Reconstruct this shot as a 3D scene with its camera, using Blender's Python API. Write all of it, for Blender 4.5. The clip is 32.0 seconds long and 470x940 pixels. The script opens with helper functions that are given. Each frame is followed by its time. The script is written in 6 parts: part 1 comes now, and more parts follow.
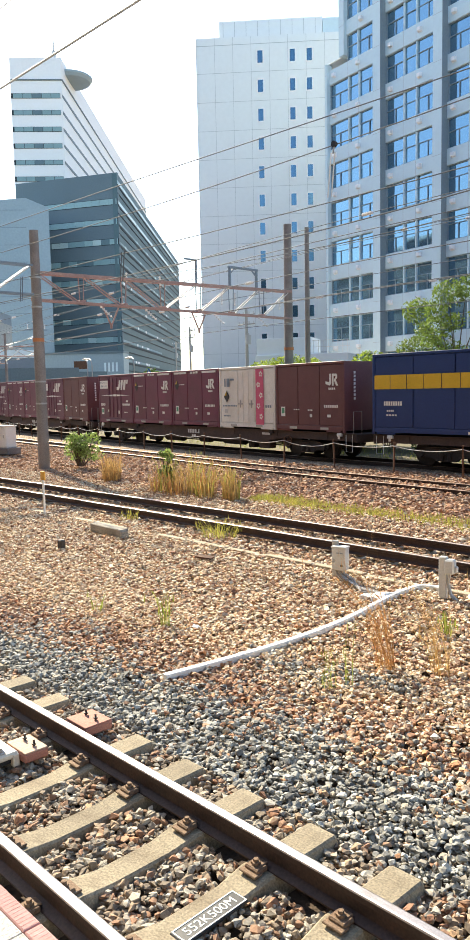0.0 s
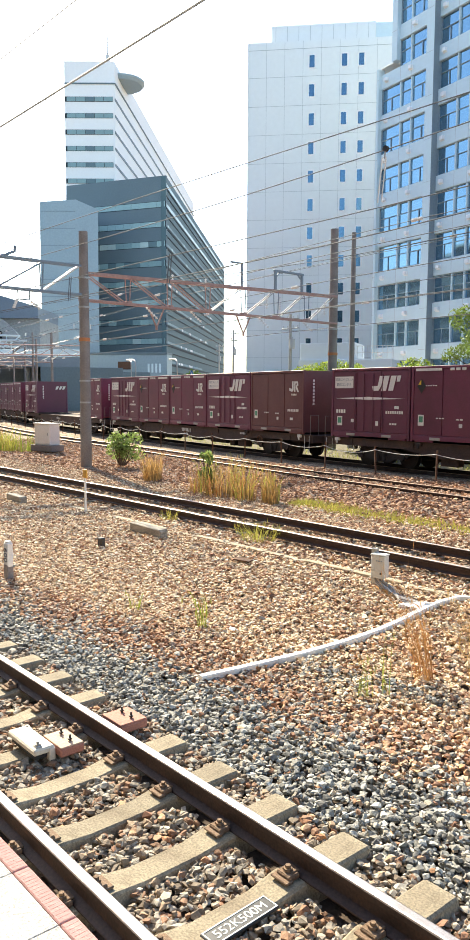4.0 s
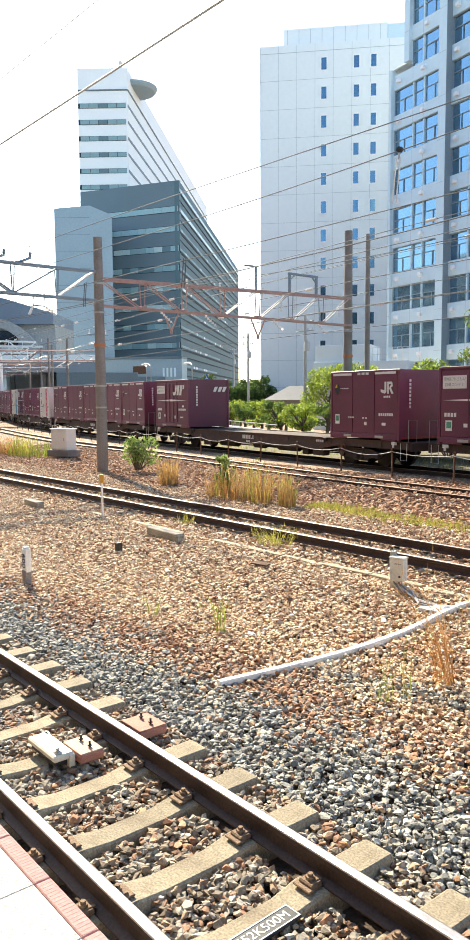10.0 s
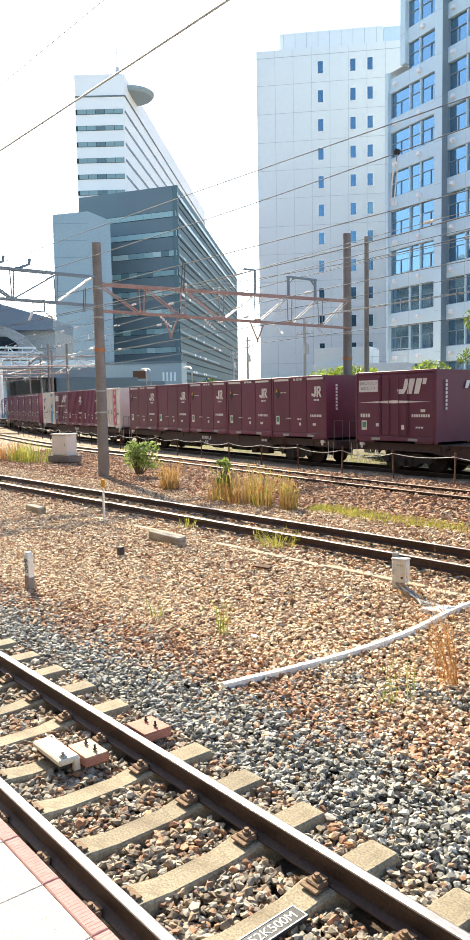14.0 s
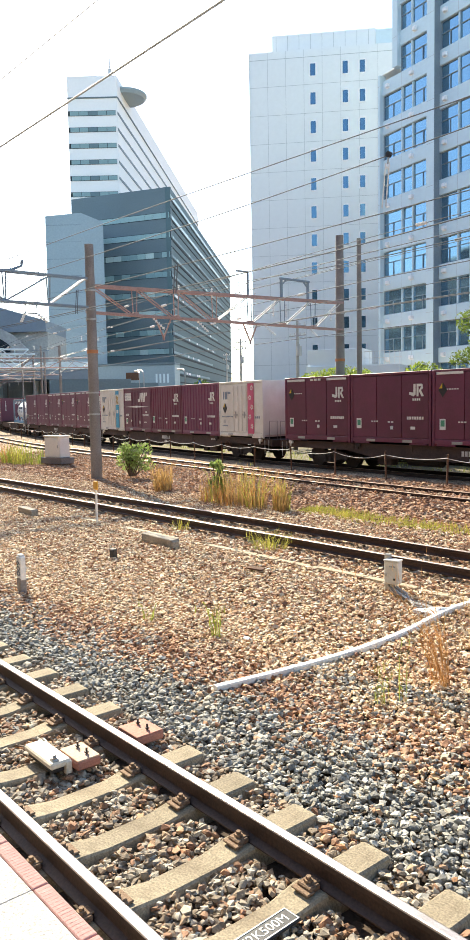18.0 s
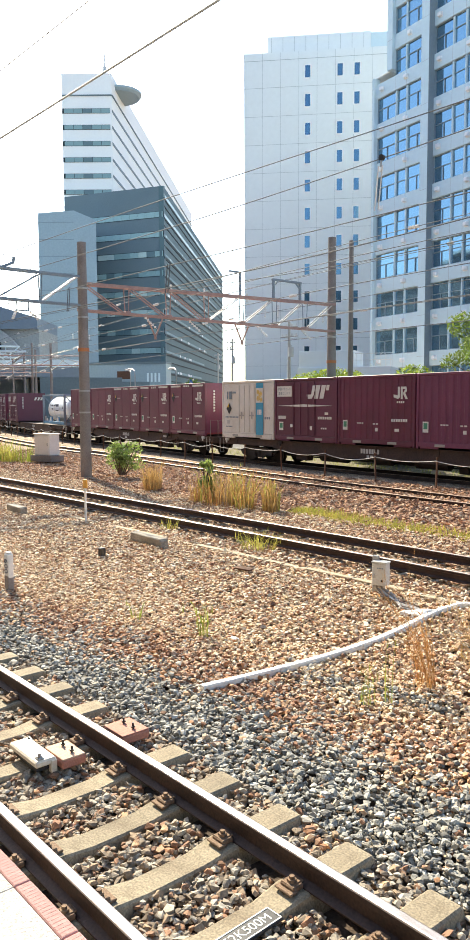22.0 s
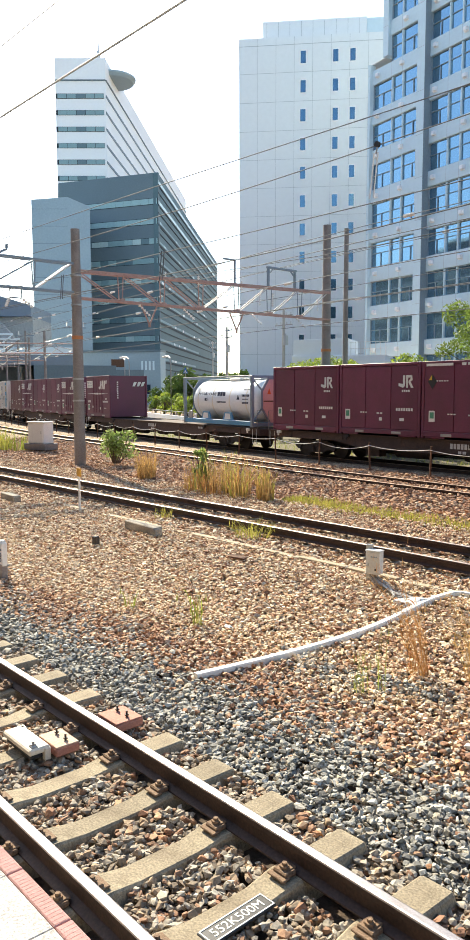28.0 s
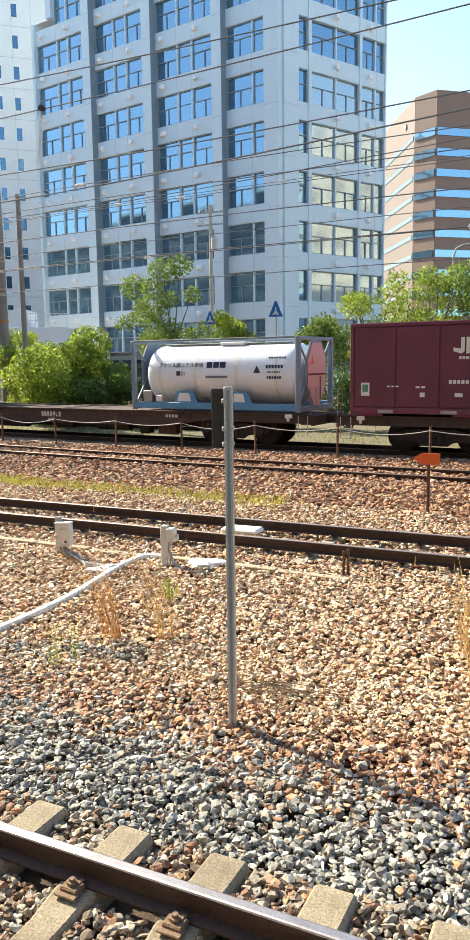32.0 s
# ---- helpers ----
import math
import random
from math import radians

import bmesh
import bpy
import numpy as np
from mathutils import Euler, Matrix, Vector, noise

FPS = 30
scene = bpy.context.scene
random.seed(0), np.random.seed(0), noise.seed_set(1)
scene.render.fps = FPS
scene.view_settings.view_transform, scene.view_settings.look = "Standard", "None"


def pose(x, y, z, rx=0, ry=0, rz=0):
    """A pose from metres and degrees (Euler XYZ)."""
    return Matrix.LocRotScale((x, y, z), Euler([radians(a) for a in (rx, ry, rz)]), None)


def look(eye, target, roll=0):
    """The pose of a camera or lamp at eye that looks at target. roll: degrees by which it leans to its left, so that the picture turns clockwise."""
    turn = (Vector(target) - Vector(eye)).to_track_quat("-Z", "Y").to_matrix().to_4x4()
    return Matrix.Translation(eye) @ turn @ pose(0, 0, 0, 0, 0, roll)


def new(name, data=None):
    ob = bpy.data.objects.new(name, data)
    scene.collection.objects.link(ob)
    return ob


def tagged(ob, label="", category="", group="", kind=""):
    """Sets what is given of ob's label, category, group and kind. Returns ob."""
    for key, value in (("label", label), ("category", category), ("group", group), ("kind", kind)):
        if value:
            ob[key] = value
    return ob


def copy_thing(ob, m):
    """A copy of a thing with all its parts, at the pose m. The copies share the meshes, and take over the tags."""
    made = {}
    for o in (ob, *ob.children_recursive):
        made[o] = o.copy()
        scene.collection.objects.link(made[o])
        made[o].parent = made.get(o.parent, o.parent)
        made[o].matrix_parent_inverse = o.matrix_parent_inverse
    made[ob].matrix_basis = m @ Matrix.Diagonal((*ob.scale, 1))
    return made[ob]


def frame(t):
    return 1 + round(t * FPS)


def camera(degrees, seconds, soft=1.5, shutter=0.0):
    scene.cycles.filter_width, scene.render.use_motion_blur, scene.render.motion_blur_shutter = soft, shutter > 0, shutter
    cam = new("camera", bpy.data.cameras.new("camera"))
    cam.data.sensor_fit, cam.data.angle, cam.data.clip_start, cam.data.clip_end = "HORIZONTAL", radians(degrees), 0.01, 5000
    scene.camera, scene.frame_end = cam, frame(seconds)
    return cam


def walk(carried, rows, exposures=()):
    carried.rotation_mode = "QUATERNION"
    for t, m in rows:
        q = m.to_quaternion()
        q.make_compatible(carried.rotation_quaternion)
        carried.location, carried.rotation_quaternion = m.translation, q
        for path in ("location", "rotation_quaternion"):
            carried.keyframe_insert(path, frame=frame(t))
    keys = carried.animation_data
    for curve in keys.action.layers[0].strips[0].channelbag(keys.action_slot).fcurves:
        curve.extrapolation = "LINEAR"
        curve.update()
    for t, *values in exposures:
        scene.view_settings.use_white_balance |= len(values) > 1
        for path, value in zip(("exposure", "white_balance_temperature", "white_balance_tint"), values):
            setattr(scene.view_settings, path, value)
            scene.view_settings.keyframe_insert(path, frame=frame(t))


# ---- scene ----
# world: x along the platform track, y away from the platform, z up from the rail tops
cam = camera(34.18, 32.0, soft=0.85)
PATH = [
    (0.0, pose(0.024, 0.009, 2.556, 84.074, 1.167, 46.317)),
    (0.5, pose(0.022, 0.005, 2.552, 84.145, 1.116, 47.134)),
    (1.0, pose(0.015, 0.006, 2.555, 84.174, 0.971, 47.917)),
    (1.5, pose(0.011, 0.006, 2.556, 84.208, 0.606, 47.930)),
    (2.0, pose(0.009, 0.006, 2.559, 84.207, 0.355, 47.898)),
    (2.5, pose(0.004, 0.003, 2.560, 84.228, -0.196, 47.959)),
    (3.0, pose(0.006, 0.003, 2.558, 84.261, -0.409, 47.904)),
    (3.5, pose(0.002, 0.001, 2.557, 84.305, -0.402, 48.476)),
    (4.0, pose(0.002, -0.006, 2.551, 84.359, -0.280, 49.419)),
    (4.5, pose(-0.000, -0.006, 2.553, 84.379, -0.039, 50.125)),
    (6.5, pose(-0.012, -0.004, 2.556, 84.490, -0.301, 50.332)),
    (7.0, pose(-0.013, -0.002, 2.557, 84.482, -0.068, 50.261)),
    (7.5, pose(-0.015, -0.002, 2.556, 84.496, 0.179, 50.390)),
    (8.0, pose(-0.018, 0.001, 2.557, 84.501, 0.218, 50.492)),
    (8.5, pose(-0.018, 0.001, 2.555, 84.543, 0.248, 50.443)),
    (9.0, pose(-0.018, -0.001, 2.555, 84.579, 0.449, 50.400)),
    (9.5, pose(-0.021, -0.001, 2.556, 84.584, 0.474, 50.479)),
    (10.0, pose(-0.026, 0.002, 2.558, 84.599, 0.384, 50.541)),
    (10.5, pose(-0.020, 0.001, 2.557, 84.641, 0.313, 50.592)),
    (11.0, pose(-0.013, -0.006, 2.552, 84.709, 0.337, 50.541)),
    (11.5, pose(-0.012, -0.010, 2.551, 84.766, 0.379, 50.711)),
    (12.0, pose(-0.015, -0.010, 2.552, 84.793, 0.449, 50.751)),
    (12.5, pose(-0.021, -0.006, 2.557, 84.788, 0.420, 50.716)),
    (13.0, pose(-0.026, -0.008, 2.558, 84.811, 0.734, 50.661)),
    (13.5, pose(-0.025, -0.012, 2.555, 84.831, 1.001, 50.641)),
    (14.0, pose(-0.018, -0.016, 2.549, 84.876, 0.993, 50.541)),
    (14.5, pose(-0.016, -0.010, 2.554, 84.868, 1.039, 50.526)),
    (16.5, pose(-0.009, 0.001, 2.556, 84.945, 0.997, 50.311)),
    (17.0, pose(-0.006, 0.002, 2.555, 84.928, 1.085, 50.239)),
    (17.5, pose(-0.010, 0.002, 2.558, 84.965, 1.150, 50.228)),
    (18.0, pose(-0.009, -0.006, 2.556, 84.979, 1.048, 50.039)),
    (18.5, pose(-0.003, -0.008, 2.551, 85.021, 0.878, 49.547)),
    (19.0, pose(0.001, -0.003, 2.552, 84.979, 0.676, 49.186)),
    (19.5, pose(0.007, -0.000, 2.550, 84.949, 0.755, 48.945)),
    (20.0, pose(0.008, 0.000, 2.552, 84.930, 0.677, 48.884)),
    (20.5, pose(0.006, 0.004, 2.556, 84.892, 0.557, 48.887)),
    (21.0, pose(0.005, 0.004, 2.557, 84.927, 0.486, 49.240)),
    (21.5, pose(0.006, -0.002, 2.551, 84.998, 0.421, 49.417)),
    (22.0, pose(0.004, -0.004, 2.555, 84.989, 0.276, 49.374)),
    (22.5, pose(0.003, -0.005, 2.556, 85.006, 0.202, 49.376)),
    (23.0, pose(0.003, -0.010, 2.555, 85.052, 0.105, 49.312)),
    (23.5, pose(0.007, -0.010, 2.553, 85.083, 0.131, 49.302)),
    (24.0, pose(0.002, -0.009, 2.555, 85.052, -0.016, 49.281)),
    (24.5, pose(0.000, -0.007, 2.553, 85.097, -0.139, 49.276)),
    (25.0, pose(-0.005, -0.004, 2.554, 84.837, -0.265, 49.211)),
    (25.5, pose(-0.005, 0.000, 2.553, 84.527, -0.244, 49.175)),
    (27.5, pose(-0.004, 0.004, 2.552, 84.248, 0.160, 48.996)),
    (28.0, pose(-0.004, 0.008, 2.554, 84.131, 0.146, 48.964)),
    (28.5, pose(-0.005, 0.012, 2.555, 83.814, 0.060, 48.963)),
    (29.0, pose(-0.002, 0.009, 2.553, 83.760, 0.070, 48.945)),
    (29.5, pose(0.003, 0.004, 2.550, 83.804, -0.059, 48.919)),
    (30.0, pose(0.015, 0.007, 2.550, 83.754, 0.184, 48.056)),
    (30.5, pose(0.029, 0.012, 2.548, 83.120, 0.168, 42.041)),
    (31.0, pose(0.043, 0.015, 2.537, 82.645, 0.013, 36.047)),
    (31.5, pose(0.059, 0.018, 2.527, 82.024, 0.342, 30.191)),
    (32.0, pose(0.070, 0.023, 2.524, 81.949, 0.752, 25.784)),
]
walk(cam, PATH, exposures=[(0.0, 1.22, 6800, 7), (4.0, 1.30, 6800, 7), (9.0, 1.36, 6800, 7), (14.0, 1.36, 6800, 7), (19.0, 1.26, 6800, 7), (25.0, 1.24, 6800, 7), (30.0, 1.12, 6800, 7), (32.0, 1.24, 6800, 7)])

SUN_AZ = math.atan2(0.29, -0.955)      # horizontal heading towards the sun
SUN_EL = radians(36)
world = bpy.data.worlds.new("sky")
scene.world = world
world.use_nodes = True
wn = world.node_tree
sky = wn.nodes.new("ShaderNodeTexSky")
sky.sky_type, sky.sun_disc = "NISHITA", False
sky.sun_elevation, sky.sun_rotation = SUN_EL, math.pi / 2 - SUN_AZ
sky.dust_density, sky.air_density, sky.ozone_density = 0.9, 1.0, 2.0
wn.links.new(sky.outputs[0], wn.nodes["Background"].inputs[0])
wn.nodes["Background"].inputs[1].default_value = 0.15
sun_data = bpy.data.lights.new("sun", "SUN")
sun_data.energy, sun_data.angle, sun_data.color = 5.0, radians(0.55), (1.0, 0.90, 0.72)
sun = new("sun", sun_data)
sdir = Vector((math.cos(SUN_AZ) * math.cos(SUN_EL), math.sin(SUN_AZ) * math.cos(SUN_EL), math.sin(SUN_EL)))
sun.matrix_world = look(sdir * 200, (0, 0, 0))

# ---- materials ----


def rgb(c, k=1.0):
    return (min(c[0] * k, 1), min(c[1] * k, 1), min(c[2] * k, 1), 1)


def paint(name, c, rough=0.6, metal=0.0, vary=0.25, scale=3.0, grain=40.0, bump=0.1, second=None, mix=0.5, random=0.0,
          island=False, spec=0.5, trans=0.0):
    """A surface with stains at a large scale and grain at a small one."""
    m = bpy.data.materials.new(name)
    m.use_nodes = True
    n, l = m.node_tree.nodes, m.node_tree.links
    b = n["Principled BSDF"]
    b.inputs["Roughness"].default_value, b.inputs["Metallic"].default_value = rough, metal
    b.inputs["Specular IOR Level"].default_value = spec
    co = n.new("ShaderNodeTexCoord")
    big, fine = n.new("ShaderNodeTexNoise"), n.new("ShaderNodeTexNoise")
    big.inputs["Scale"].default_value, big.inputs["Detail"].default_value = scale, 6
    big.inputs["Roughness"].default_value = 0.65
    fine.inputs["Scale"].default_value, fine.inputs["Detail"].default_value = grain, 3
    l.new(co.outputs["Object"], big.inputs["Vector"])
    l.new(co.outputs["Object"], fine.inputs["Vector"])
    ramp = n.new("ShaderNodeMapRange")
    ramp.inputs["From Min"].default_value, ramp.inputs["From Max"].default_value = 0.5 - 0.3 * mix, 0.5 + 0.3 * (1 - mix) + 0.08
    l.new(big.outputs["Fac"], ramp.inputs["Value"])
    cm = n.new("ShaderNodeMix")
    cm.data_type = "RGBA"
    cm.inputs["A"].default_value = rgb(c)
    cm.inputs["B"].default_value = rgb(second) if second else rgb(c, 1 - vary)
    l.new(ramp.outputs[0], cm.inputs["Factor"])
    last = cm.outputs["Result"]
    hv = n.new("ShaderNodeHueSaturation")
    mr = n.new("ShaderNodeMapRange")
    mr.inputs["To Min"].default_value, mr.inputs["To Max"].default_value = 1 - vary, 1 + vary
    mr.inputs["From Min"].default_value, mr.inputs["From Max"].default_value = 0.3, 0.7
    l.new(fine.outputs["Fac"], mr.inputs["Value"])
    val = mr.outputs[0]
    if random or island:
        src = n.new("ShaderNodeNewGeometry").outputs["Random Per Island"] if island else n.new("ShaderNodeObjectInfo").outputs["Random"]
        r2 = n.new("ShaderNodeMapRange")
        r2.inputs["To Min"].default_value, r2.inputs["To Max"].default_value = 1 - random, 1 + random
        l.new(src, r2.inputs["Value"])
        mm = n.new("ShaderNodeMath")
        mm.operation = "MULTIPLY"
        l.new(val, mm.inputs[0]), l.new(r2.outputs[0], mm.inputs[1])
        val = mm.outputs[0]
    l.new(val, hv.inputs["Value"])
    l.new(last, hv.inputs["Color"])
    l.new(hv.outputs[0], b.inputs["Base Color"])
    if bump:
        bp = n.new("ShaderNodeBump")
        bp.inputs["Strength"].default_value, bp.inputs["Distance"].default_value = bump, 0.02
        l.new(fine.outputs["Fac"], bp.inputs["Height"])
        l.new(bp.outputs[0], b.inputs["Normal"])
    if trans:
        tr = n.new("ShaderNodeBsdfTranslucent")
        l.new(hv.outputs[0], tr.inputs["Color"])
        mx = n.new("ShaderNodeMixShader")
        mx.inputs[0].default_value = trans
        l.new(b.outputs[0], mx.inputs[1]), l.new(tr.outputs[0], mx.inputs[2])
        l.new(mx.outputs[0], n["Material Output"].inputs["Surface"])
    return m


def stone_material(name, colours, rough=0.85):
    """Loose stones: each one takes its colour from a ramp."""
    m = bpy.data.materials.new(name)
    m.use_nodes = True
    n, l = m.node_tree.nodes, m.node_tree.links
    b = n["Principled BSDF"]
    b.inputs["Roughness"].default_value = rough
    g = n.new("ShaderNodeNewGeometry")
    cr = n.new("ShaderNodeValToRGB")
    cr.color_ramp.interpolation = "CONSTANT"
    el = cr.color_ramp.elements
    for i, c in enumerate(colours):
        e = el[i] if i < len(el) else el.new(i / len(colours))
        e.position, e.color = i / len(colours), rgb(c)
    l.new(g.outputs["Random Per Island"], cr.inputs[0])
    nz = n.new("ShaderNodeTexNoise")
    nz.inputs["Scale"].default_value = 60
    co = n.new("ShaderNodeTexCoord")
    l.new(co.outputs["Object"], nz.inputs["Vector"])
    mr = n.new("ShaderNodeMapRange")
    mr.inputs["To Min"].default_value, mr.inputs["To Max"].default_value = 0.6, 1.4
    l.new(nz.outputs[0], mr.inputs["Value"])
    hv = n.new("ShaderNodeHueSaturation")
    l.new(cr.outputs[0], hv.inputs["Color"]), l.new(mr.outputs[0], hv.inputs["Value"])
    l.new(hv.outputs[0], b.inputs["Base Color"])
    bp = n.new("ShaderNodeBump")
    bp.inputs["Strength"].default_value, bp.inputs["Distance"].default_value = 0.4, 0.01
    l.new(nz.outputs[0], bp.inputs["Height"]), l.new(bp.outputs[0], b.inputs["Normal"])
    return m


def ground_material():
    """Gravel seen as a whole: cells of stone with dark gaps, in tan and rust patches."""
    m = bpy.data.materials.new("gravel_ground")
    m.use_nodes = True
    n, l = m.node_tree.nodes, m.node_tree.links
    b = n["Principled BSDF"]
    b.inputs["Roughness"].default_value = 0.9
    co = n.new("ShaderNodeTexCoord")
    v = n.new("ShaderNodeTexVoronoi")
    v.inputs["Scale"].default_value = 16
    l.new(co.outputs["Object"], v.inputs["Vector"])
    cr = n.new("ShaderNodeValToRGB")
    for i, (p, c) in enumerate(((0.0, (0.12, 0.07, 0.045)), (0.35, (0.30, 0.19, 0.12)), (0.7, (0.44, 0.31, 0.20)), (1.0, (0.56, 0.43, 0.30)))):
        e = cr.color_ramp.elements[i] if i < 2 else cr.color_ramp.elements.new(p)
        e.position, e.color = p, rgb(c)
    sep = n.new("ShaderNodeSeparateColor")
    l.new(v.outputs["Color"], sep.inputs[0]), l.new(sep.outputs[0], cr.inputs[0])
    big = n.new("ShaderNodeTexNoise")
    big.inputs["Scale"].default_value, big.inputs["Detail"].default_value = 0.35, 5
    l.new(co.outputs["Object"], big.inputs["Vector"])
    mr = n.new("ShaderNodeMapRange")
    mr.inputs["From Min"].default_value, mr.inputs["From Max"].default_value = 0.35, 0.65
    mr.inputs["To Min"].default_value, mr.inputs["To Max"].default_value = 0.7, 1.15
    l.new(big.outputs[0], mr.inputs["Value"])
    hv = n.new("ShaderNodeHueSaturation")
    l.new(cr.outputs[0], hv.inputs["Color"]), l.new(mr.outputs[0], hv.inputs["Value"])
    l.new(hv.outputs[0], b.inputs["Base Color"])
    bp = n.new("ShaderNodeBump")
    bp.inputs["Strength"].default_value, bp.inputs["Distance"].default_value, bp.invert = 1.0, 0.05, True
    l.new(v.outputs["Distance"], bp.inputs["Height"]), l.new(bp.outputs[0], b.inputs["Normal"])
    return m


def glass(name, c, rough=0.03):
    m = bpy.data.materials.new(name)
    m.use_nodes = True
    n, l = m.node_tree.nodes, m.node_tree.links
    b = n["Principled BSDF"]
    b.inputs["Base Color"].default_value = rgb(c)
    b.inputs["Roughness"].default_value, b.inputs["Metallic"].default_value = rough, 0.75
    b.inputs["Specular IOR Level"].default_value = 0.9
    nz = n.new("ShaderNodeTexNoise")
    nz.inputs["Scale"].default_value = 0.6
    co = n.new("ShaderNodeTexCoord")
    l.new(co.outputs["Object"], nz.inputs["Vector"])
    bp = n.new("ShaderNodeBump")
    bp.inputs["Strength"].default_value, bp.inputs["Distance"].default_value = 0.05, 0.05
    l.new(nz.outputs[0], bp.inputs["Height"]), l.new(bp.outputs[0], b.inputs["Normal"])
    return m


GRAVEL = ground_material()
GREY_STONES = stone_material("grey_ballast", [(.26, .25, .225), (.41, .395, .35), (.185, .18, .165), (.33, .32, .285), (.53, .51, .455), (.235, .23, .205), (.39, .34, .265), (.13, .125, .115)])
TAN_STONES = stone_material("tan_ballast", [(.67, .50, .32), (.56, .38, .22), (.79, .63, .43), (.40, .24, .145), (.71, .57, .40), (.57, .46, .33), (.83, .71, .53), (.48, .295, .175)])
DIRTY_STONES = stone_material("dirty_track_ballast", [(.29, .245, .19), (.22, .17, .12), (.38, .33, .265), (.16, .12, .085), (.27, .24, .195), (.32, .23, .15), (.44, .40, .33), (.26, .145, .085)])
RUST_STONES = stone_material("rusty_ballast", [(.38, .19, .10), (.50, .26, .13), (.26, .13, .075), (.42, .25, .15), (.54, .34, .20), (.20, .105, .065), (.44, .33, .24), (.32, .17, .10)])
RAIL_SIDE = paint("rusty_rail", (.045, .026, .021), .6, .2, .3, 5, 60, .12, second=(.065, .034, .025))
RAIL_HEAD = paint("polished_rail", (.56, .51, .50), .42, 1.0, .15, 8, 90, .05, second=(.42, .37, .34))
MID_HEAD = paint("worn_rail_head", (.56, .48, .44), .42, .9, .15, 8, 90, .05, second=(.38, .28, .23))
WEEDY = paint("weedy_soil", (.15, .12, .08), .95, 0, .5, 1.5, 25, .5, second=(.11, .105, .05))
# ground under the loose stones, painted dark for the shade in deep gaps
GAP_SHADE = paint("gap_shade_between_stones", (.075, .05, .034), .95, 0, .4, 3, 40, .4, second=(.065, .046, .034))
DULL_HEAD = paint("dull_rail_head", (.36, .26, .20), .5, .8, .2, 8, 90, .05)
CONCRETE = paint("weathered_sleeper_concrete", (.31, .26, .18), .9, 0, .34, 4, 75, .25, second=(.18, .14, .092), random=.16)
PALE_CONC = paint("pale_concrete", (.50, .48, .44), .9, 0, .15, 2, 40, .3)
RUST = paint("rusted_iron", (.16, .085, .05), .85, .3, .3, 12, 80, .4, second=(.10, .05, .035))
TAN_LID = paint("faded_tan_paint", (.58, .40, .28), .8, 0, .15, 5, 60, .2, second=(.48, .28, .2))
RED_BOX = paint("faded_red_brown_paint", (.46, .20, .14), .8, 0, .15, 5, 60, .2, second=(.36, .15, .11))
CREAM = paint("cream_enamel", (.72, .64, .52), .5, 0, .08, 4, 50, .05)
PINK_TILE = paint("pink_edge_tile", (.50, .265, .24), .85, 0, .10, 3, 50, .2, random=.06)
WHITE_TILE = paint("pale_platform_slab", (.52, .49, .455), .8, 0, .4, 2, 150, .35, random=.04)
STEEL = paint("galvanised_steel", (.45, .45, .44), .5, .7, .15, 4, 60, .08)
DARK = paint("black_sheet", (.025, .025, .028), .5, 0, .2, 4, 40, .05)
POLE = paint("concrete_pole", (.27, .245, .23), .85, 0, .15, 1.5, 30, .2, second=(.19, .165, .155))
PALE_WIRE = paint("bare_copper_wire", (.36, .38, .40), .7, 0, .1, 2, 20, 0)
GANTRY = paint("rusty_pink_gantry", (.36, .225, .20), .75, .1, .2, 3, 30, .1, second=(.43, .31, .28))
WIRE = paint("wire", (.115, .13, .15), .7, 0, .1, 2, 20, 0, spec=.15)
CERAMIC = paint("insulator", (.75, .75, .74), .25, 0, .05)
WHITE = paint("white_paint", (.78, .77, .74), .5, 0, .06, 3, 40, .04)
GREYBOX = paint("grey_box_paint", (.58, .58, .56), .5, 0, .08, 3, 40, .04)
BAND = paint("orange_band_paint", (.52, .20, .08), .6, 0, .1)
YELLOW = paint("orange_yellow_paint", (.70, .36, .05), .5, 0, .1)
ORANGE = paint("orange_red_paint", (.75, .13, .03), .5, 0, .1)
MAROON = paint("maroon_container_paint", (.17, .035, .077), .42, 0, .14, 1.2, 25, .04, second=(.12, .032, .056), random=.18)
RED = paint("faded_red_container_paint", (.30, .045, .045), .45, 0, .12, 1.2, 25, .04, second=(.24, .04, .045))
PLUM = paint("plum_container_paint", (.15, .038, .078), .42, 0, .12, 1.2, 25, .04, second=(.13, .04, .068), random=.12)
PURPLE = paint("purple_container_paint", (.20, .055, .11), .45, 0, .12, 1.2, 25, .04, second=(.17, .045, .10))
BROWN = paint("brown_maroon_container_paint", (.15, .055, .055), .5, 0, .15, 1.2, 25, .04, second=(.12, .04, .045))
OFFWHITE = paint("dirty_white_container_paint", (.80, .79, .74), .5, 0, .08, 1.5, 25, .04, second=(.70, .67, .60))
STAINED = paint("rust_stained_white_end", (.70, .60, .53), .6, 0, .15, 1.0, 25, .04, second=(.50, .30, .22))
HOTPINK = paint("pink_band", (.62, .10, .20), .5, 0, .1)
CYAN = paint("blue_band", (.05, .36, .58), .5, 0, .1)
BLUE = paint("deep_blue_container_paint", (.012, .04, .16), .4, 0, .12, 1.2, 25, .04)
YBAND = paint("yellow_band", (.70, .45, .03), .45, 0, .1)
DARKLINE = paint("dark_gap", (.03, .012, .016), .7, 0, .1)
GREEN_TAG = paint("green_tag", (.10, .35, .22), .5)
WAGON = paint("grimy_wagon_brown", (.085, .055, .045), .8, .1, .3, 2, 30, .2, second=(.05, .035, .03))
WHEEL = paint("grimy_wheel", (.05, .04, .036), .7, .4, .3, 5, 40, .2)
